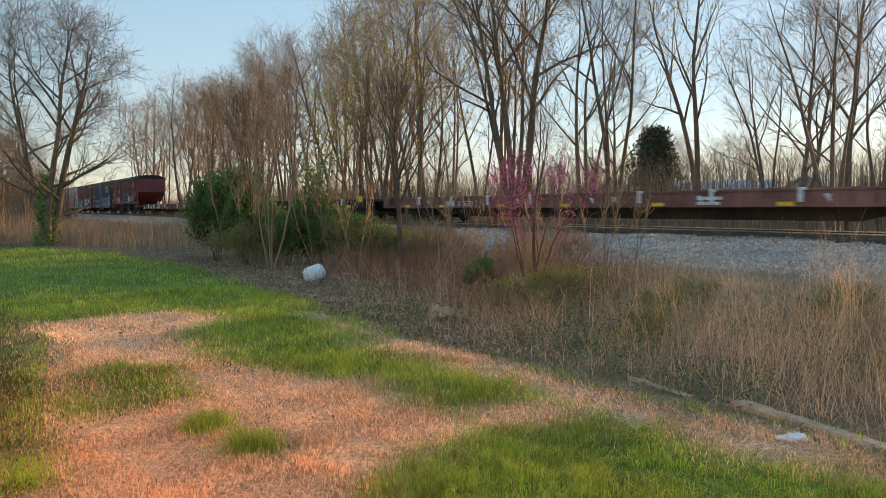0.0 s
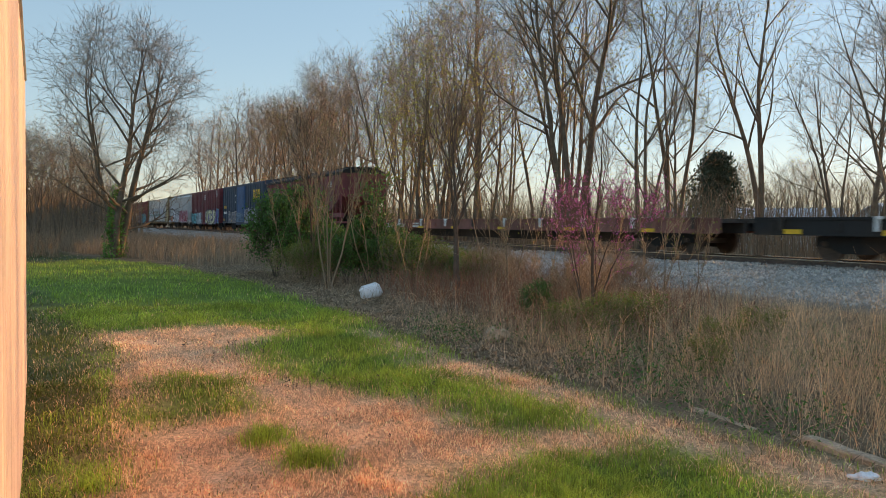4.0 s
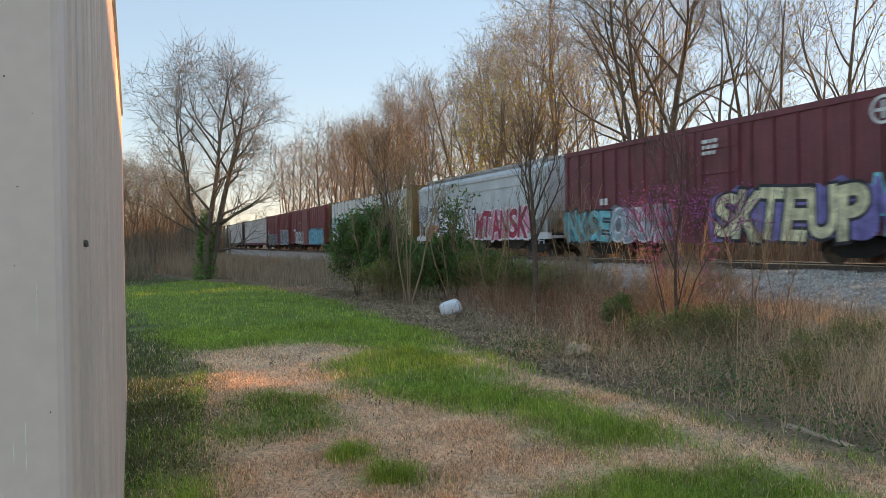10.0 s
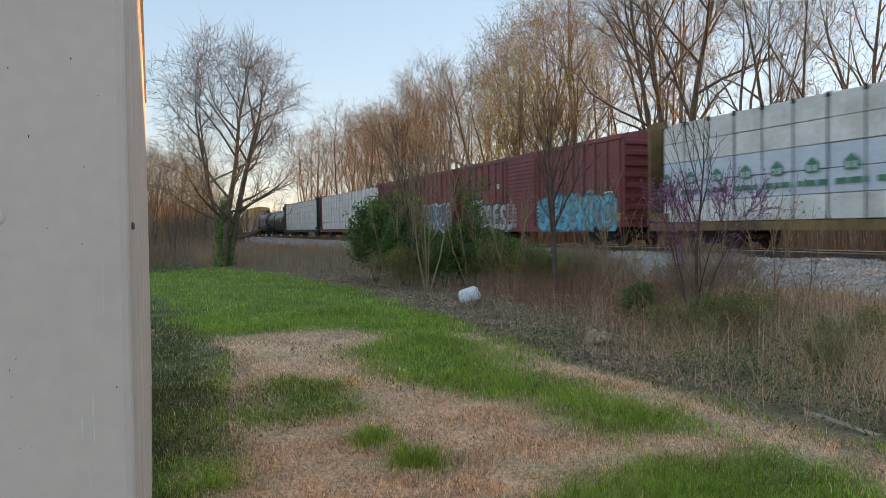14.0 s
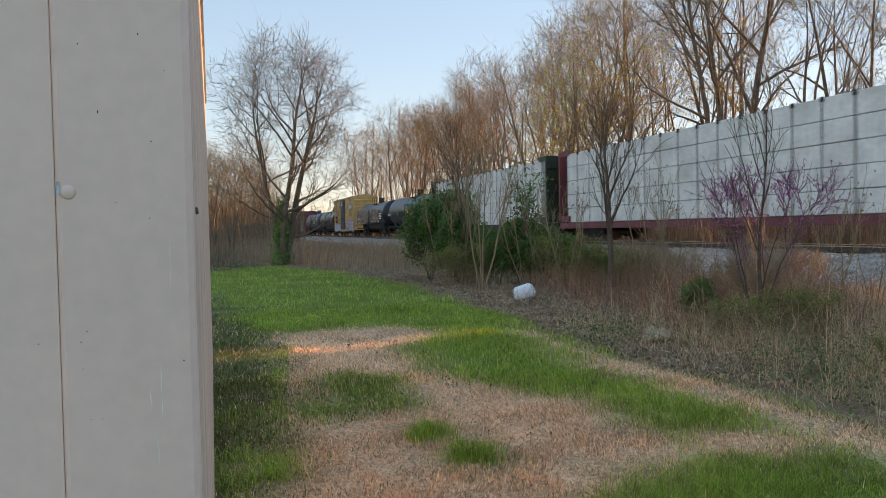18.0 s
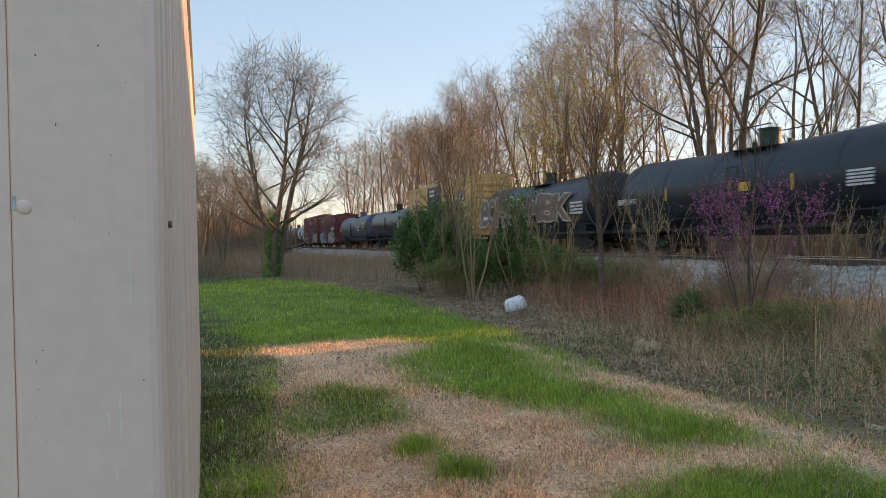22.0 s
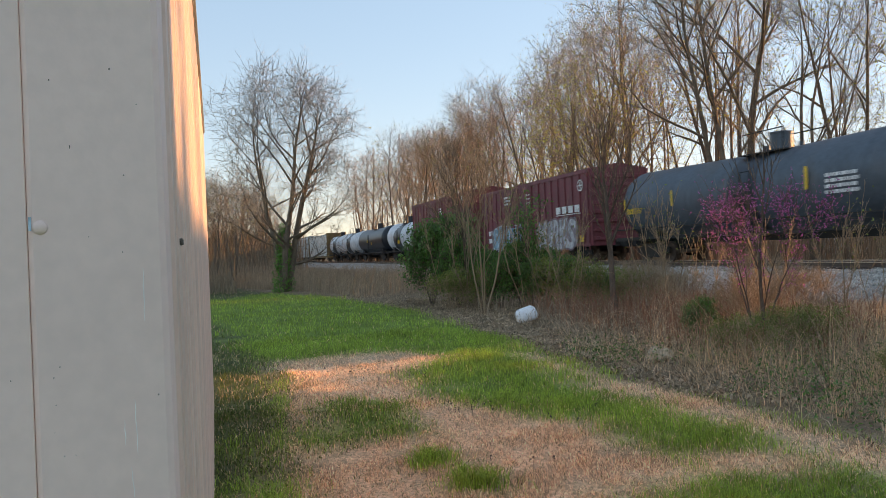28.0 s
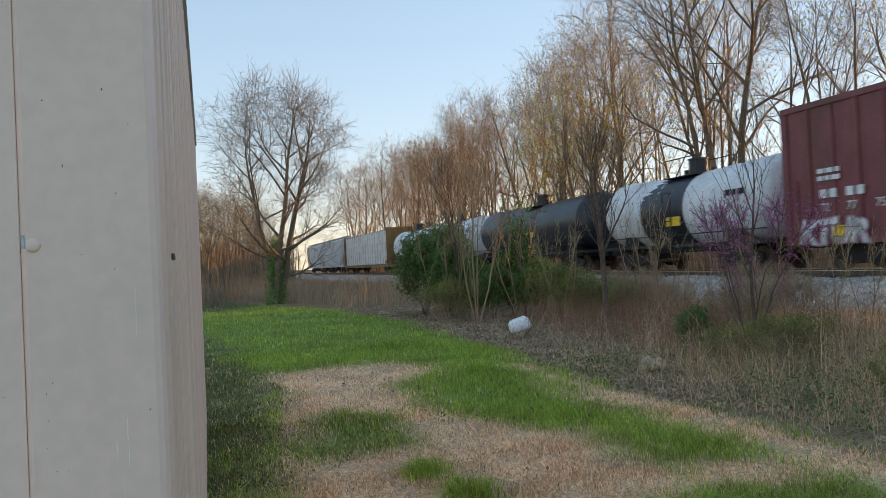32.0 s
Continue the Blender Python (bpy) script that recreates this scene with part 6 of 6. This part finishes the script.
    bars(tank_a, 4.7, 5.6, 2.05, 2.5, 5, W, y)
    plates(tank_a, [(-4.0, -3.92, 2.1, 2.6), (-0.3, -0.22, 2.1, 2.6), (2.6, 2.68, 2.1, 2.6)], Y, y, "reflector")
    plates(tank_a, [(0.2, 0.75, 2.2, 2.5)], Y, y, "marking")
    graffiti(tank_b, -7.4, -2.0, 1.5, 3.2, y - 0.02, (0.24, 0.15, 0.12), (0.46, 0.40, 0.29), 51, None, "BOHS")
    graffiti(tank_b, -1.4, 4.8, 1.6, 3.1, y - 0.02, (0.22, 0.13, 0.10), (0.46, 0.40, 0.29), 52, None, "NMBK")
    letter(tank_b, "20424", -5.9, 1.95, 0.3, W, y - 0.05, squeeze=0.9)
    plates(tank_b, [(-6.75 + 0.19 * k, -6.62 + 0.19 * k, 1.95, 2.17) for k in range(4)], W, y - 0.05, "lettering")
    bars(tank_b, 5.0, 6.3, 1.9, 2.5, 4, W, y)
    plates(tank_b, [(-1.85, -1.75, 1.75, 2.4)], Y, y - 0.05, "reflector")
    plates(tank_d, [(-4.4, -4.3, 2.2, 2.8), (2.6, 2.72, 2.2, 2.9), (-7.9, -7.8, 2.2, 2.7)], Y, y, "reflector")
    letter(tank_d, "957", -6.9, 2.05, 0.32, Y, y, squeeze=0.9)
    plates(tank_d, [(-7.7 + 0.2 * k, -7.56 + 0.2 * k, 2.05, 2.28) for k in range(4)], Y, y, "lettering")
    bars(tank_d, 6.6, 7.6, 2.3, 2.9, 2, Y, y)
    bars(tank_d, 3.4, 4.6, 2.0, 2.6, 4, W, y)
    plates(tank_c, [(5.6, 5.7, 2.2, 2.7), (-4.4, -4.3, 2.2, 2.7)], Y, y, "reflector")
    bars(tank_c, 4.4, 5.2, 2.0, 2.4, 3, W, y)
    bars(tank_e, 3.4, 4.6, 2.6, 2.8, 1, M["black_steel"], y)
    plates(tank_e, [(-0.1, 0.8, 1.75, 2.1)], Y, y - 0.03, "marking")
    plates(tank_f, [(-1.2, -0.7, 2.2, 2.5), (1.2, 1.6, 1.9, 2.2)], Y, y, "marking")
    # yellow boxcar
    y = -1.62
    sign = plates(box_e, [(4.75, 6.9, 3.4, 4.1)], M["blue_door"], y, "marking", "dark sign panel")
    plates(box_e, [(4.95, 5.45, 3.5, 4.0), (5.6, 6.1, 3.5, 4.0), (6.25, 6.7, 3.5, 4.0)], W, y - 0.006, "emblem", "plain white painted block")
    for d, m in ((1, ink((0.05, 0.12, 0.45))), (-1, ink((0.62, 0.10, 0.06)))):
        bm = bmesh.new()
        bm.faces.new([bm.verts.new((-5.15 + d * a, y - 0.002 * d - 0.004, z)) for a, z in ((-0.6, 4.15), (-0.3, 4.15), (0.6, 3.0), (0.3, 3.0))])
        part("emblem", bm, m, box_e, "crossed road emblem")
    letter(box_e, "next", -6.62, 3.62, 0.24, M["black_steel"], y)
    letter(box_e, "load", -6.62, 3.38, 0.24, M["black_steel"], y)
    letter(box_e, "any", -4.32, 3.62, 0.24, M["black_steel"], y)
    letter(box_e, "road", -4.32, 3.38, 0.24, M["black_steel"], y)
    bars(box_e, -6.3, -4.3, 2.35, 2.75, 1, M["black_steel"], y)
    bars(box_e, -6.3, -4.5, 1.8, 2.2, 1, M["black_steel"], y)
    bars(box_e, 4.8, 6.6, 2.6, 3.2, 3, ink((0.30, 0.20, 0.10)), y)
    bars(box_e, -1.2, 0.0, 4.1, 4.6, 2, W, y - 0.06)
    graffiti(box_e, 2.4, 7.6, 0.66, 2.0, y, (0.66, 0.55, 0.62), (0.35, 0.22, 0.36), 61, None, "SEKOMRE")
    graffiti(box_e, -6.9, -2.1, 0.66, 1.7, y, (0.62, 0.72, 0.76), (0.50, 0.35, 0.48), 62, (0.60, 0.62, 0.60), "EIBUN")
    # maroon boxcars
    y = -1.62
    plates(box_f, [(3.85, 4.35, 2.45, 2.8), (4.55, 5.05, 2.45, 2.8), (5.25, 5.75, 2.45, 2.8), (5.95, 6.45, 2.45, 2.8), (3.85, 6.6, 2.36, 2.40), (0.0, 0.5, 3.3, 3.38), (0.0, 0.5, 3.52, 3.6), (0.0, 0.5, 3.74, 3.82)], W, y, "lettering")
    graffiti(box_f, 1.6, 5.9, 0.68, 2.2, y, (0.46, 0.46, 0.47), (0.24, 0.16, 0.17), 71, (0.30, 0.28, 0.29), "MURKS")
    graffiti(box_f, -5.3, -0.9, 0.68, 2.15, y - 0.02, (0.17, 0.32, 0.40), (0.46, 0.52, 0.53), 72, (0.16, 0.13, 0.15), "SEAKRU")
    disc(box_f, 6.6, 3.7, 0.28, W, y)
    bars(box_f, -3.2, -2.2, 3.4, 3.9, 3, W, y - 0.06)
    bars(box_f, -6.2, -5.0, 1.2, 1.95, 2, W, y)
    plates(box_f, [(6.4, 6.8, 1.0, 1.3)], Y, y, "reflector")
    disc(box_g, 6.05, 4.4, 0.27, W, y)
    graffiti(box_g, 2.5, 7.4, 0.70, 2.3, y, (0.45, 0.42, 0.40), (0.16, 0.09, 0.10), 73, (0.28, 0.24, 0.24), "NHOREK")
    graffiti(box_g, -4.2, -1.2, 0.70, 1.7, y - 0.05, (0.45, 0.42, 0.40), (0.26, 0.12, 0.12), 74, None, "EMUR")
    plates(box_g, [(-6.65, -6.4, 2.1, 2.35), (-6.3, -6.05, 2.1, 2.35), (-5.7, -5.45, 2.1, 2.35), (-5.35, -5.1, 2.1, 2.35)], W, y, "lettering")
    letter(box_g, "72", -6.65, 1.72, 0.34, W, y)
    letter(box_g, "77", -5.7, 1.72, 0.34, W, y)
    letter(box_g, "75", -4.75, 1.72, 0.34, W, y)
    bars(box_g, 0.5, 1.3, 3.65, 4.15, 3, W, y - 0.06)
    bars(box_g, -6.7, -5.9, 2.6, 2.95, 2, W, y)
    graffiti(box_g, -7.4, -5.0, 0.75, 1.5, y, (0.62, 0.58, 0.58), (0.45, 0.25, 0.30), 75, None, "KTUR")
    plates(box_g, [(-6.2, -5.8, 1.0, 1.3), (7.0, 7.4, 1.0, 1.3)], Y, y - 0.02, "reflector")


marks()


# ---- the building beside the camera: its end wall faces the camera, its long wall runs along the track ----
# Grey wall: warmth added in the base colour to offset the blue skylight.
M["warmed_grey_paint"] = material("warmed_grey_paint", (0.97, 0.71, 0.63), 0.6, scale=3, vary=0.05, fine=50, fine_vary=0.03, bump=0.05, rand=0.03)
# Tan long-wall siding, its colour held darker because it takes full sun.
M["toned_siding"] = material("toned_siding_paint", (0.86, 0.61, 0.50), 0.55, scale=3, vary=0.06, fine=50, fine_vary=0.04, bump=0.06, rand=0.08)
CORNER_S, CORNER_Q = 0.764, -0.048
building = thing("building", "grey painted shed with vertical board siding", "building", kind="structure")


def board(s0, s1, q0, q1, z0, z1, mat, name="board", bevel=0.004):
    ob = part(name, boxes((s0, s1, -q1, -q0, z0, z1), bevel=bevel), mat, building)
    ob.matrix_basis = Matrix.Rotation(math.pi / 2 + THETA, 4, 'Z')
    return ob


H = 2.9
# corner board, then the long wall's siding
board(CORNER_S, CORNER_S + 0.10, CORNER_Q - 0.1332, CORNER_Q, -0.1, H, M["warmed_grey_paint"], "corner_board", 0.006)
x = CORNER_S + 0.102
k = 0
while x < 8.1:
    w = (0.07, 0.13, 0.05, 0.10)[k % 4]
    board(x, x + w - 0.006, CORNER_Q - 0.03, CORNER_Q - (0.006, 0.009, 0.005, 0.008)[k % 4], -0.1, H, M["toned_siding"], "siding_board", 0.005)
    x += w
    k += 1
board(8.1, 8.2, CORNER_Q - 0.03, CORNER_Q - 0.002, -0.1, H, M["toned_siding"], "corner_board", 0.006)
board(CORNER_S + 0.1, 8.19, CORNER_Q - 0.12, CORNER_Q - 0.032, -0.1, H, M["warmed_grey_paint"], "wall_core", 0)
# end wall boards
q = CORNER_Q - 0.1336
for k in range(8):
    board(CORNER_S + 0.004, CORNER_S + 0.03, q - 0.301, q, -0.1, H, M["warmed_grey_paint"], "end_board", 0.0008)
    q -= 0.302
board(CORNER_S + 0.034, CORNER_S + 0.1, q, CORNER_Q - 0.136, -0.1, H, M["warmed_grey_paint"], "end_wall_core", 0)
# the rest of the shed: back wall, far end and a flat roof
board(CORNER_S + 0.102, 8.098, q - 0.02, q + 0.07, -0.1, H, M["warmed_grey_paint"], "back_wall", 0)
board(8.1, 8.19, q - 0.02, CORNER_Q - 0.122, -0.1, H, M["warmed_grey_paint"], "far_wall", 0)
board(CORNER_S - 0.01, 8.21, q - 0.04, CORNER_Q + 0.01, H + 0.002, H + 0.07, M["roof_metal"], "roof", 0.01)
bm = bmesh.new()
bmesh.ops.create_uvsphere(bm, u_segments=14, v_segments=8, radius=0.0075, matrix=Matrix.Translation((CORNER_S + 0.0, 0.1685, 1.607)) @ Matrix.Diagonal((0.45, 1, 1, 1)))
nail = part("nail_head", bm, M["warmed_grey_paint"], building, "round painted nail head", smooth=True)
nail.matrix_basis = Matrix.Rotation(math.pi / 2 + THETA, 4, 'Z')


# chips and scuffs in the paint: across, height, half width, half height
M["chip"] = material("bare_wood_chip", (0.10, 0.08, 0.06), 0.9, scale=60, vary=0.3, bump=0)
M["tape"] = material("blue_tape", (0.45, 0.62, 0.72), 0.7, scale=80, vary=0.2, bump=0)
for q, z, w, h in ((-0.155, 1.759, 0.8, 1.0), (-0.097, 1.772, 0.8, 1.4), (-0.072, 1.735, 0.6, 0.6), (-0.138, 1.690, 0.6, 2.2), (-0.087, 1.660, 0.9, 0.7), (-0.123, 1.596, 0.7, 0.6), (-0.091, 1.579, 0.7, 0.7), (-0.071, 1.552, 0.7, 0.7), (-0.155, 1.463, 0.9, 0.6), (-0.061, 1.426, 0.8, 1.0), (-0.161, 1.452, 0.4, 1.6), (-0.160, 1.424, 0.4, 0.9), (-0.154, 1.371, 0.6, 0.6), (-0.143, 1.371, 0.5, 0.4), (-0.2015, 1.452, 0.6, 0.8), (-0.162, 1.396, 0.4, 0.6)):
    bm = bmesh.new()
    bmesh.ops.create_icosphere(bm, subdivisions=1, radius=0.001, matrix=Matrix.Translation((CORNER_S + (0.0 if q > -0.1792 else 0.004), -q, z)) @ Matrix.Diagonal((0.4, w, h, 1)))
    chip = part("paint_chip", bm, M["chip"], building)
    chip.matrix_basis = Matrix.Rotation(math.pi / 2 + THETA, 4, 'Z')
M["scrape"] = material("pale_paint_scrape", (0.97, 0.86, 0.80), 0.7, scale=90, vary=0.1, bump=0)
for q0, z0, q1, z1, w in ((-0.0715, 1.5618, -0.0718, 1.5053, 0.0005), (-0.0846, 1.4235, -0.0835, 1.3644, 0.0004), (-0.0954, 1.402, -0.0950, 1.375, 0.0004), (-0.0905, 1.352, -0.0880, 1.318, 0.0004)):
    bm = bmesh.new()
    ring = [(q0 + (q1 - q0) * k / 6 + 0.0004 * math.sin(k * 2.1), z0 + (z1 - z0) * k / 6, w * (0.25 + math.sin(math.pi * (k + 0.5) / 7))) for k in range(7)]
    left = [bm.verts.new((CORNER_S - 0.0006, -q - ww, z)) for q, z, ww in ring]
    right = [bm.verts.new((CORNER_S - 0.0006, -q + ww, z)) for q, z, ww in ring]
    for k in range(6):
        bm.faces.new((left[k], right[k], right[k + 1], left[k + 1]))
    scrape = part("paint_scrape", bm, M["scrape"], building)
    scrape.matrix_basis = Matrix.Rotation(math.pi / 2 + THETA, 4, 'Z')
bm = bmesh.new()
bmesh.ops.create_icosphere(bm, subdivisions=2, radius=0.001, matrix=Matrix.Translation((1.34, -CORNER_Q + 0.006, 1.603)) @ Matrix.Diagonal((30, 4.5, 7, 1)))
for v in bm.verts:
    v.co += Vector((1, 1, 1)) * 0.004 * noise.noise(v.co * 260)
hole = part("knot_hole", bm, M["chip"], building, "small dark hole in the corner board")
hole.matrix_basis = Matrix.Rotation(math.pi / 2 + THETA, 4, 'Z')
tape = board(CORNER_S - 0.0006, CORNER_S + 0.0004, -0.1790, -0.1765, 1.604, 1.618, M["tape"], "tape_scrap", 0)
tagged(tape, "torn scrap of pale blue tape")


# ---- things on the ground ----
M["white_plastic"] = material("white_plastic", (0.94, 0.94, 0.95), 0.45, scale=6, vary=0.06, bump=0.1)
M["timber"] = material("old_timber", (0.50, 0.36, 0.24), 0.85, scale=5, vary=0.25, fine=40, fine_vary=0.25, bump=0.6)
M["root"] = material("dead_root", (0.60, 0.45, 0.31), 0.9, scale=8, vary=0.3, fine=40, fine_vary=0.3, bump=0.8)
M["white_siding"] = material("white_siding", (0.72, 0.73, 0.74), 0.6, scale=1, vary=0.08)
M["white_roof"] = material("white_metal_roof", (0.62, 0.66, 0.72), 0.4, scale=1, vary=0.08)
M["dark_glass"] = material("dark_glass", (0.02, 0.025, 0.03), 0.1, scale=1, vary=0.1)


def crumpled(name, label, category, at, size, mat, seed, rough=0.18, detail=3):
    """A lumpy closed form, flattened where it rests."""
    bm = bmesh.new()
    bmesh.ops.create_icosphere(bm, subdivisions=detail, radius=1)
    for v in bm.verts:
        p = v.co.copy()
        k = 1 + rough * noise.noise(p * 2.3 + Vector((seed, 0, 0))) + rough * 0.5 * noise.noise(p * 6 + Vector((0, seed, 0)))
        v.co = Vector((p.x * size[0] * k, p.y * size[1] * k, max(p.z * k, -0.75) * size[2]))
    me = bpy.data.meshes.new(name)
    bm.to_mesh(me)
    bm.free()
    me.materials.append(mat)
    me.polygons.foreach_set("use_smooth", np.ones(len(me.polygons), dtype=bool))
    ob = new(name, me)
    ob.matrix_basis = at
    return tagged(ob, label, category)


x, y = -2.72, 16.5
bm = boxes((-0.23, 0.23, -0.17, 0.17, -0.15, 0.15), bevel=0.06)
for v in bm.verts:
    v.co.x *= 1 - 0.5 * max(v.co.z, -0.1)
    v.co += Vector((1, 1, 0.6)) * 0.02 * noise.noise(v.co * 9)
jug = part("plastic_jug", bm, M["white_plastic"], None, smooth=True)
jug.matrix_basis = Matrix.Translation((x, y, surface_z(x, y) + 0.17)) @ Matrix.Rotation(0.3, 4, 'Z') @ Matrix.Rotation(-0.3, 4, 'Y')
tagged(jug, "dented white plastic container lying in the brush", "container")
x, y = 0.04, 10.75
crumpled("root_clump", "pale dead root clump at the lawn's edge", "stump", Matrix.Translation((x, y, surface_z(x, y) + 0.07)), (0.15, 0.10, 0.11), M["root"], 7, 1.1)
x, y = 2.42, 4.95
crumpled("crumpled_bag", "crumpled white plastic bag in the grass", "bag", Matrix.Translation((x, y, surface_z(x, y) + 0.015)), (0.09, 0.05, 0.028), M["white_plastic"], 11, 0.7)


def timber(x0, y0, x1, y1, w, h, name, label):
    d = Vector((x1 - x0, y1 - y0, 0))
    L = d.length
    bm = bmesh.new()
    r = random.Random(int(x0 * 100))
    n = 9
    rings = []
    for k in range(n + 1):
        a = -L / 2 + L * k / n
        j = [r.uniform(-0.006, 0.006) for _ in range(8)]
        c = 0.015
        sec = [(-w + c, 0), (w - c, 0), (w, c), (w, h - c), (w - c, h), (-w + c, h), (-w, h - c), (-w, c)]
        rings.append([bm.verts.new((a, p + j[i], q + j[i] * 0.5)) for i, (p, q) in enumerate(sec)])
    for A, B in zip(rings, rings[1:]):
        for i in range(8):
            bm.faces.new((A[i], B[i], B[(i + 1) % 8], A[(i + 1) % 8]))
    bm.faces.new(rings[0])
    bm.faces.new(rings[-1][::-1])
    bmesh.ops.recalc_face_normals(bm, faces=bm.faces)
    me = bpy.data.meshes.new(name)
    bm.to_mesh(me)
    bm.free()
    me.materials.append(M["timber"])
    ob = new(name, me)
    cx, cy = (x0 + x1) / 2, (y0 + y1) / 2
    ob.matrix_basis = Matrix.Translation((cx, cy, surface_z(cx, cy) - 0.045)) @ Matrix.Rotation(math.atan2(d.y, d.x), 4, 'Z')
    return tagged(ob, label, "timber")


timber(1.88, 7.05, 2.18, 6.32, 0.05, 0.05, "plank", "short weathered plank lying in dead grass")
timber(2.42, 5.85, 3.05, 4.35, 0.06, 0.085, "timber", "long weathered square timber at the lawn's edge")
for k, (x0, y0, x1, y1) in enumerate(((1.95, 6.2, 2.75, 5.5), (1.75, 6.75, 2.5, 6.5), (1.7, 6.5, 2.3, 6.05))):
    timber(x0, y0, x1, y1, 0.008, 0.015, "stick", "thin bleached stick on the ground")


def dark_seedheads():
    """Small dark weed heads standing in the dry turf."""
    r = np.random.default_rng(9)
    pts = []
    for cx, cy, n in ((-3.75, 9.5, 26), (-1.75, 7.25, 22), (-1.2, 7.1, 10), (-2.9, 8.6, 8), (-3.1, 9.3, 10), (-0.9, 5.3, 5)):
        pts.append(np.stack([cx + r.normal(0, 0.3, n), cy + r.normal(0, 0.2, n)], -1))
    p = np.concatenate(pts)
    x, y = p[:, 0], p[:, 1]
    z = surface_z(x, y)
    stem = strands(r, x, y, np.full(len(x), 0.07), 0.002, 0.1, 0.1)
    head = leaves_at(r, np.stack([x, y, z + 0.07], -1), 0.011, 6, 0.009)
    tagged(new("weed_heads", mesh_from("weed_heads", *join([stem, head]), M["seedhead"])), "dark purple-brown weed heads in dry turf", "weeds", kind="stuff")


M["seedhead"] = material("seedhead", (0.06, 0.045, 0.035), 0.8, scale=3, vary=0.3, bump=0)
dark_seedheads()


def house(s, q, length, depth, eave, ridge, label, turn=0.0):
    """A plain white house far beyond the track."""
    c = sq(s, q, -0.1)
    ob = thing("house", label, "house", at=Matrix.Translation(c) @ Matrix.Rotation(turn, 4, 'Z'))
    hl, hd = length / 2, depth / 2
    part("wall", prism([(-hd, 0), (hd, 0), (hd, eave), (0, ridge - 0.1), (-hd, eave)], -hl, hl, "x"), M["white_siding"], ob)
    for sy in (-1, 1):
        part("roof", prism([(sy * (hd + 0.35), eave - 0.2), (sy * (hd + 0.35), eave - 0.08), (0, ridge + 0.08), (0, ridge - 0.04)], -hl - 0.3, hl + 0.3, "x"), M["white_roof"], ob)
    for k in range(4):
        x = -hl + length * (k + 0.5) / 4
        wd = part("window", boxes((x - 0.45, x + 0.45, -hd - 0.03, -hd, 1.0, 2.2)), M["dark_glass"], ob)
        part("frame", boxes((x - 0.52, x + 0.52, -hd - 0.05, -hd - 0.031, 0.93, 1.0), (x - 0.52, x + 0.52, -hd - 0.05, -hd - 0.031, 2.2, 2.27), (x - 0.52, x - 0.45, -hd - 0.05, -hd - 0.031, 1.0, 2.2), (x + 0.45, x + 0.52, -hd - 0.05, -hd - 0.031, 1.0, 2.2)), M["white_siding"], wd)


p = Vector((22.5, 66.0, 0))
house(p @ U, p @ N, 11.0, 6.0, 2.4, 3.4, "long low white house with a pale metal roof", turn=radians(-14))
p = Vector((17.4, 74.0, 0))
house(p @ U, p @ N, 5.0, 5.0, 2.4, 4.0, "small grey house with a gabled roof behind trees", turn=radians(60))
p = Vector((30.3, 61.5, 0))
house(p @ U, p @ N, 4.0, 4.6, 2.4, 3.7, "small white house with a gabled roof", turn=radians(40))


motions()
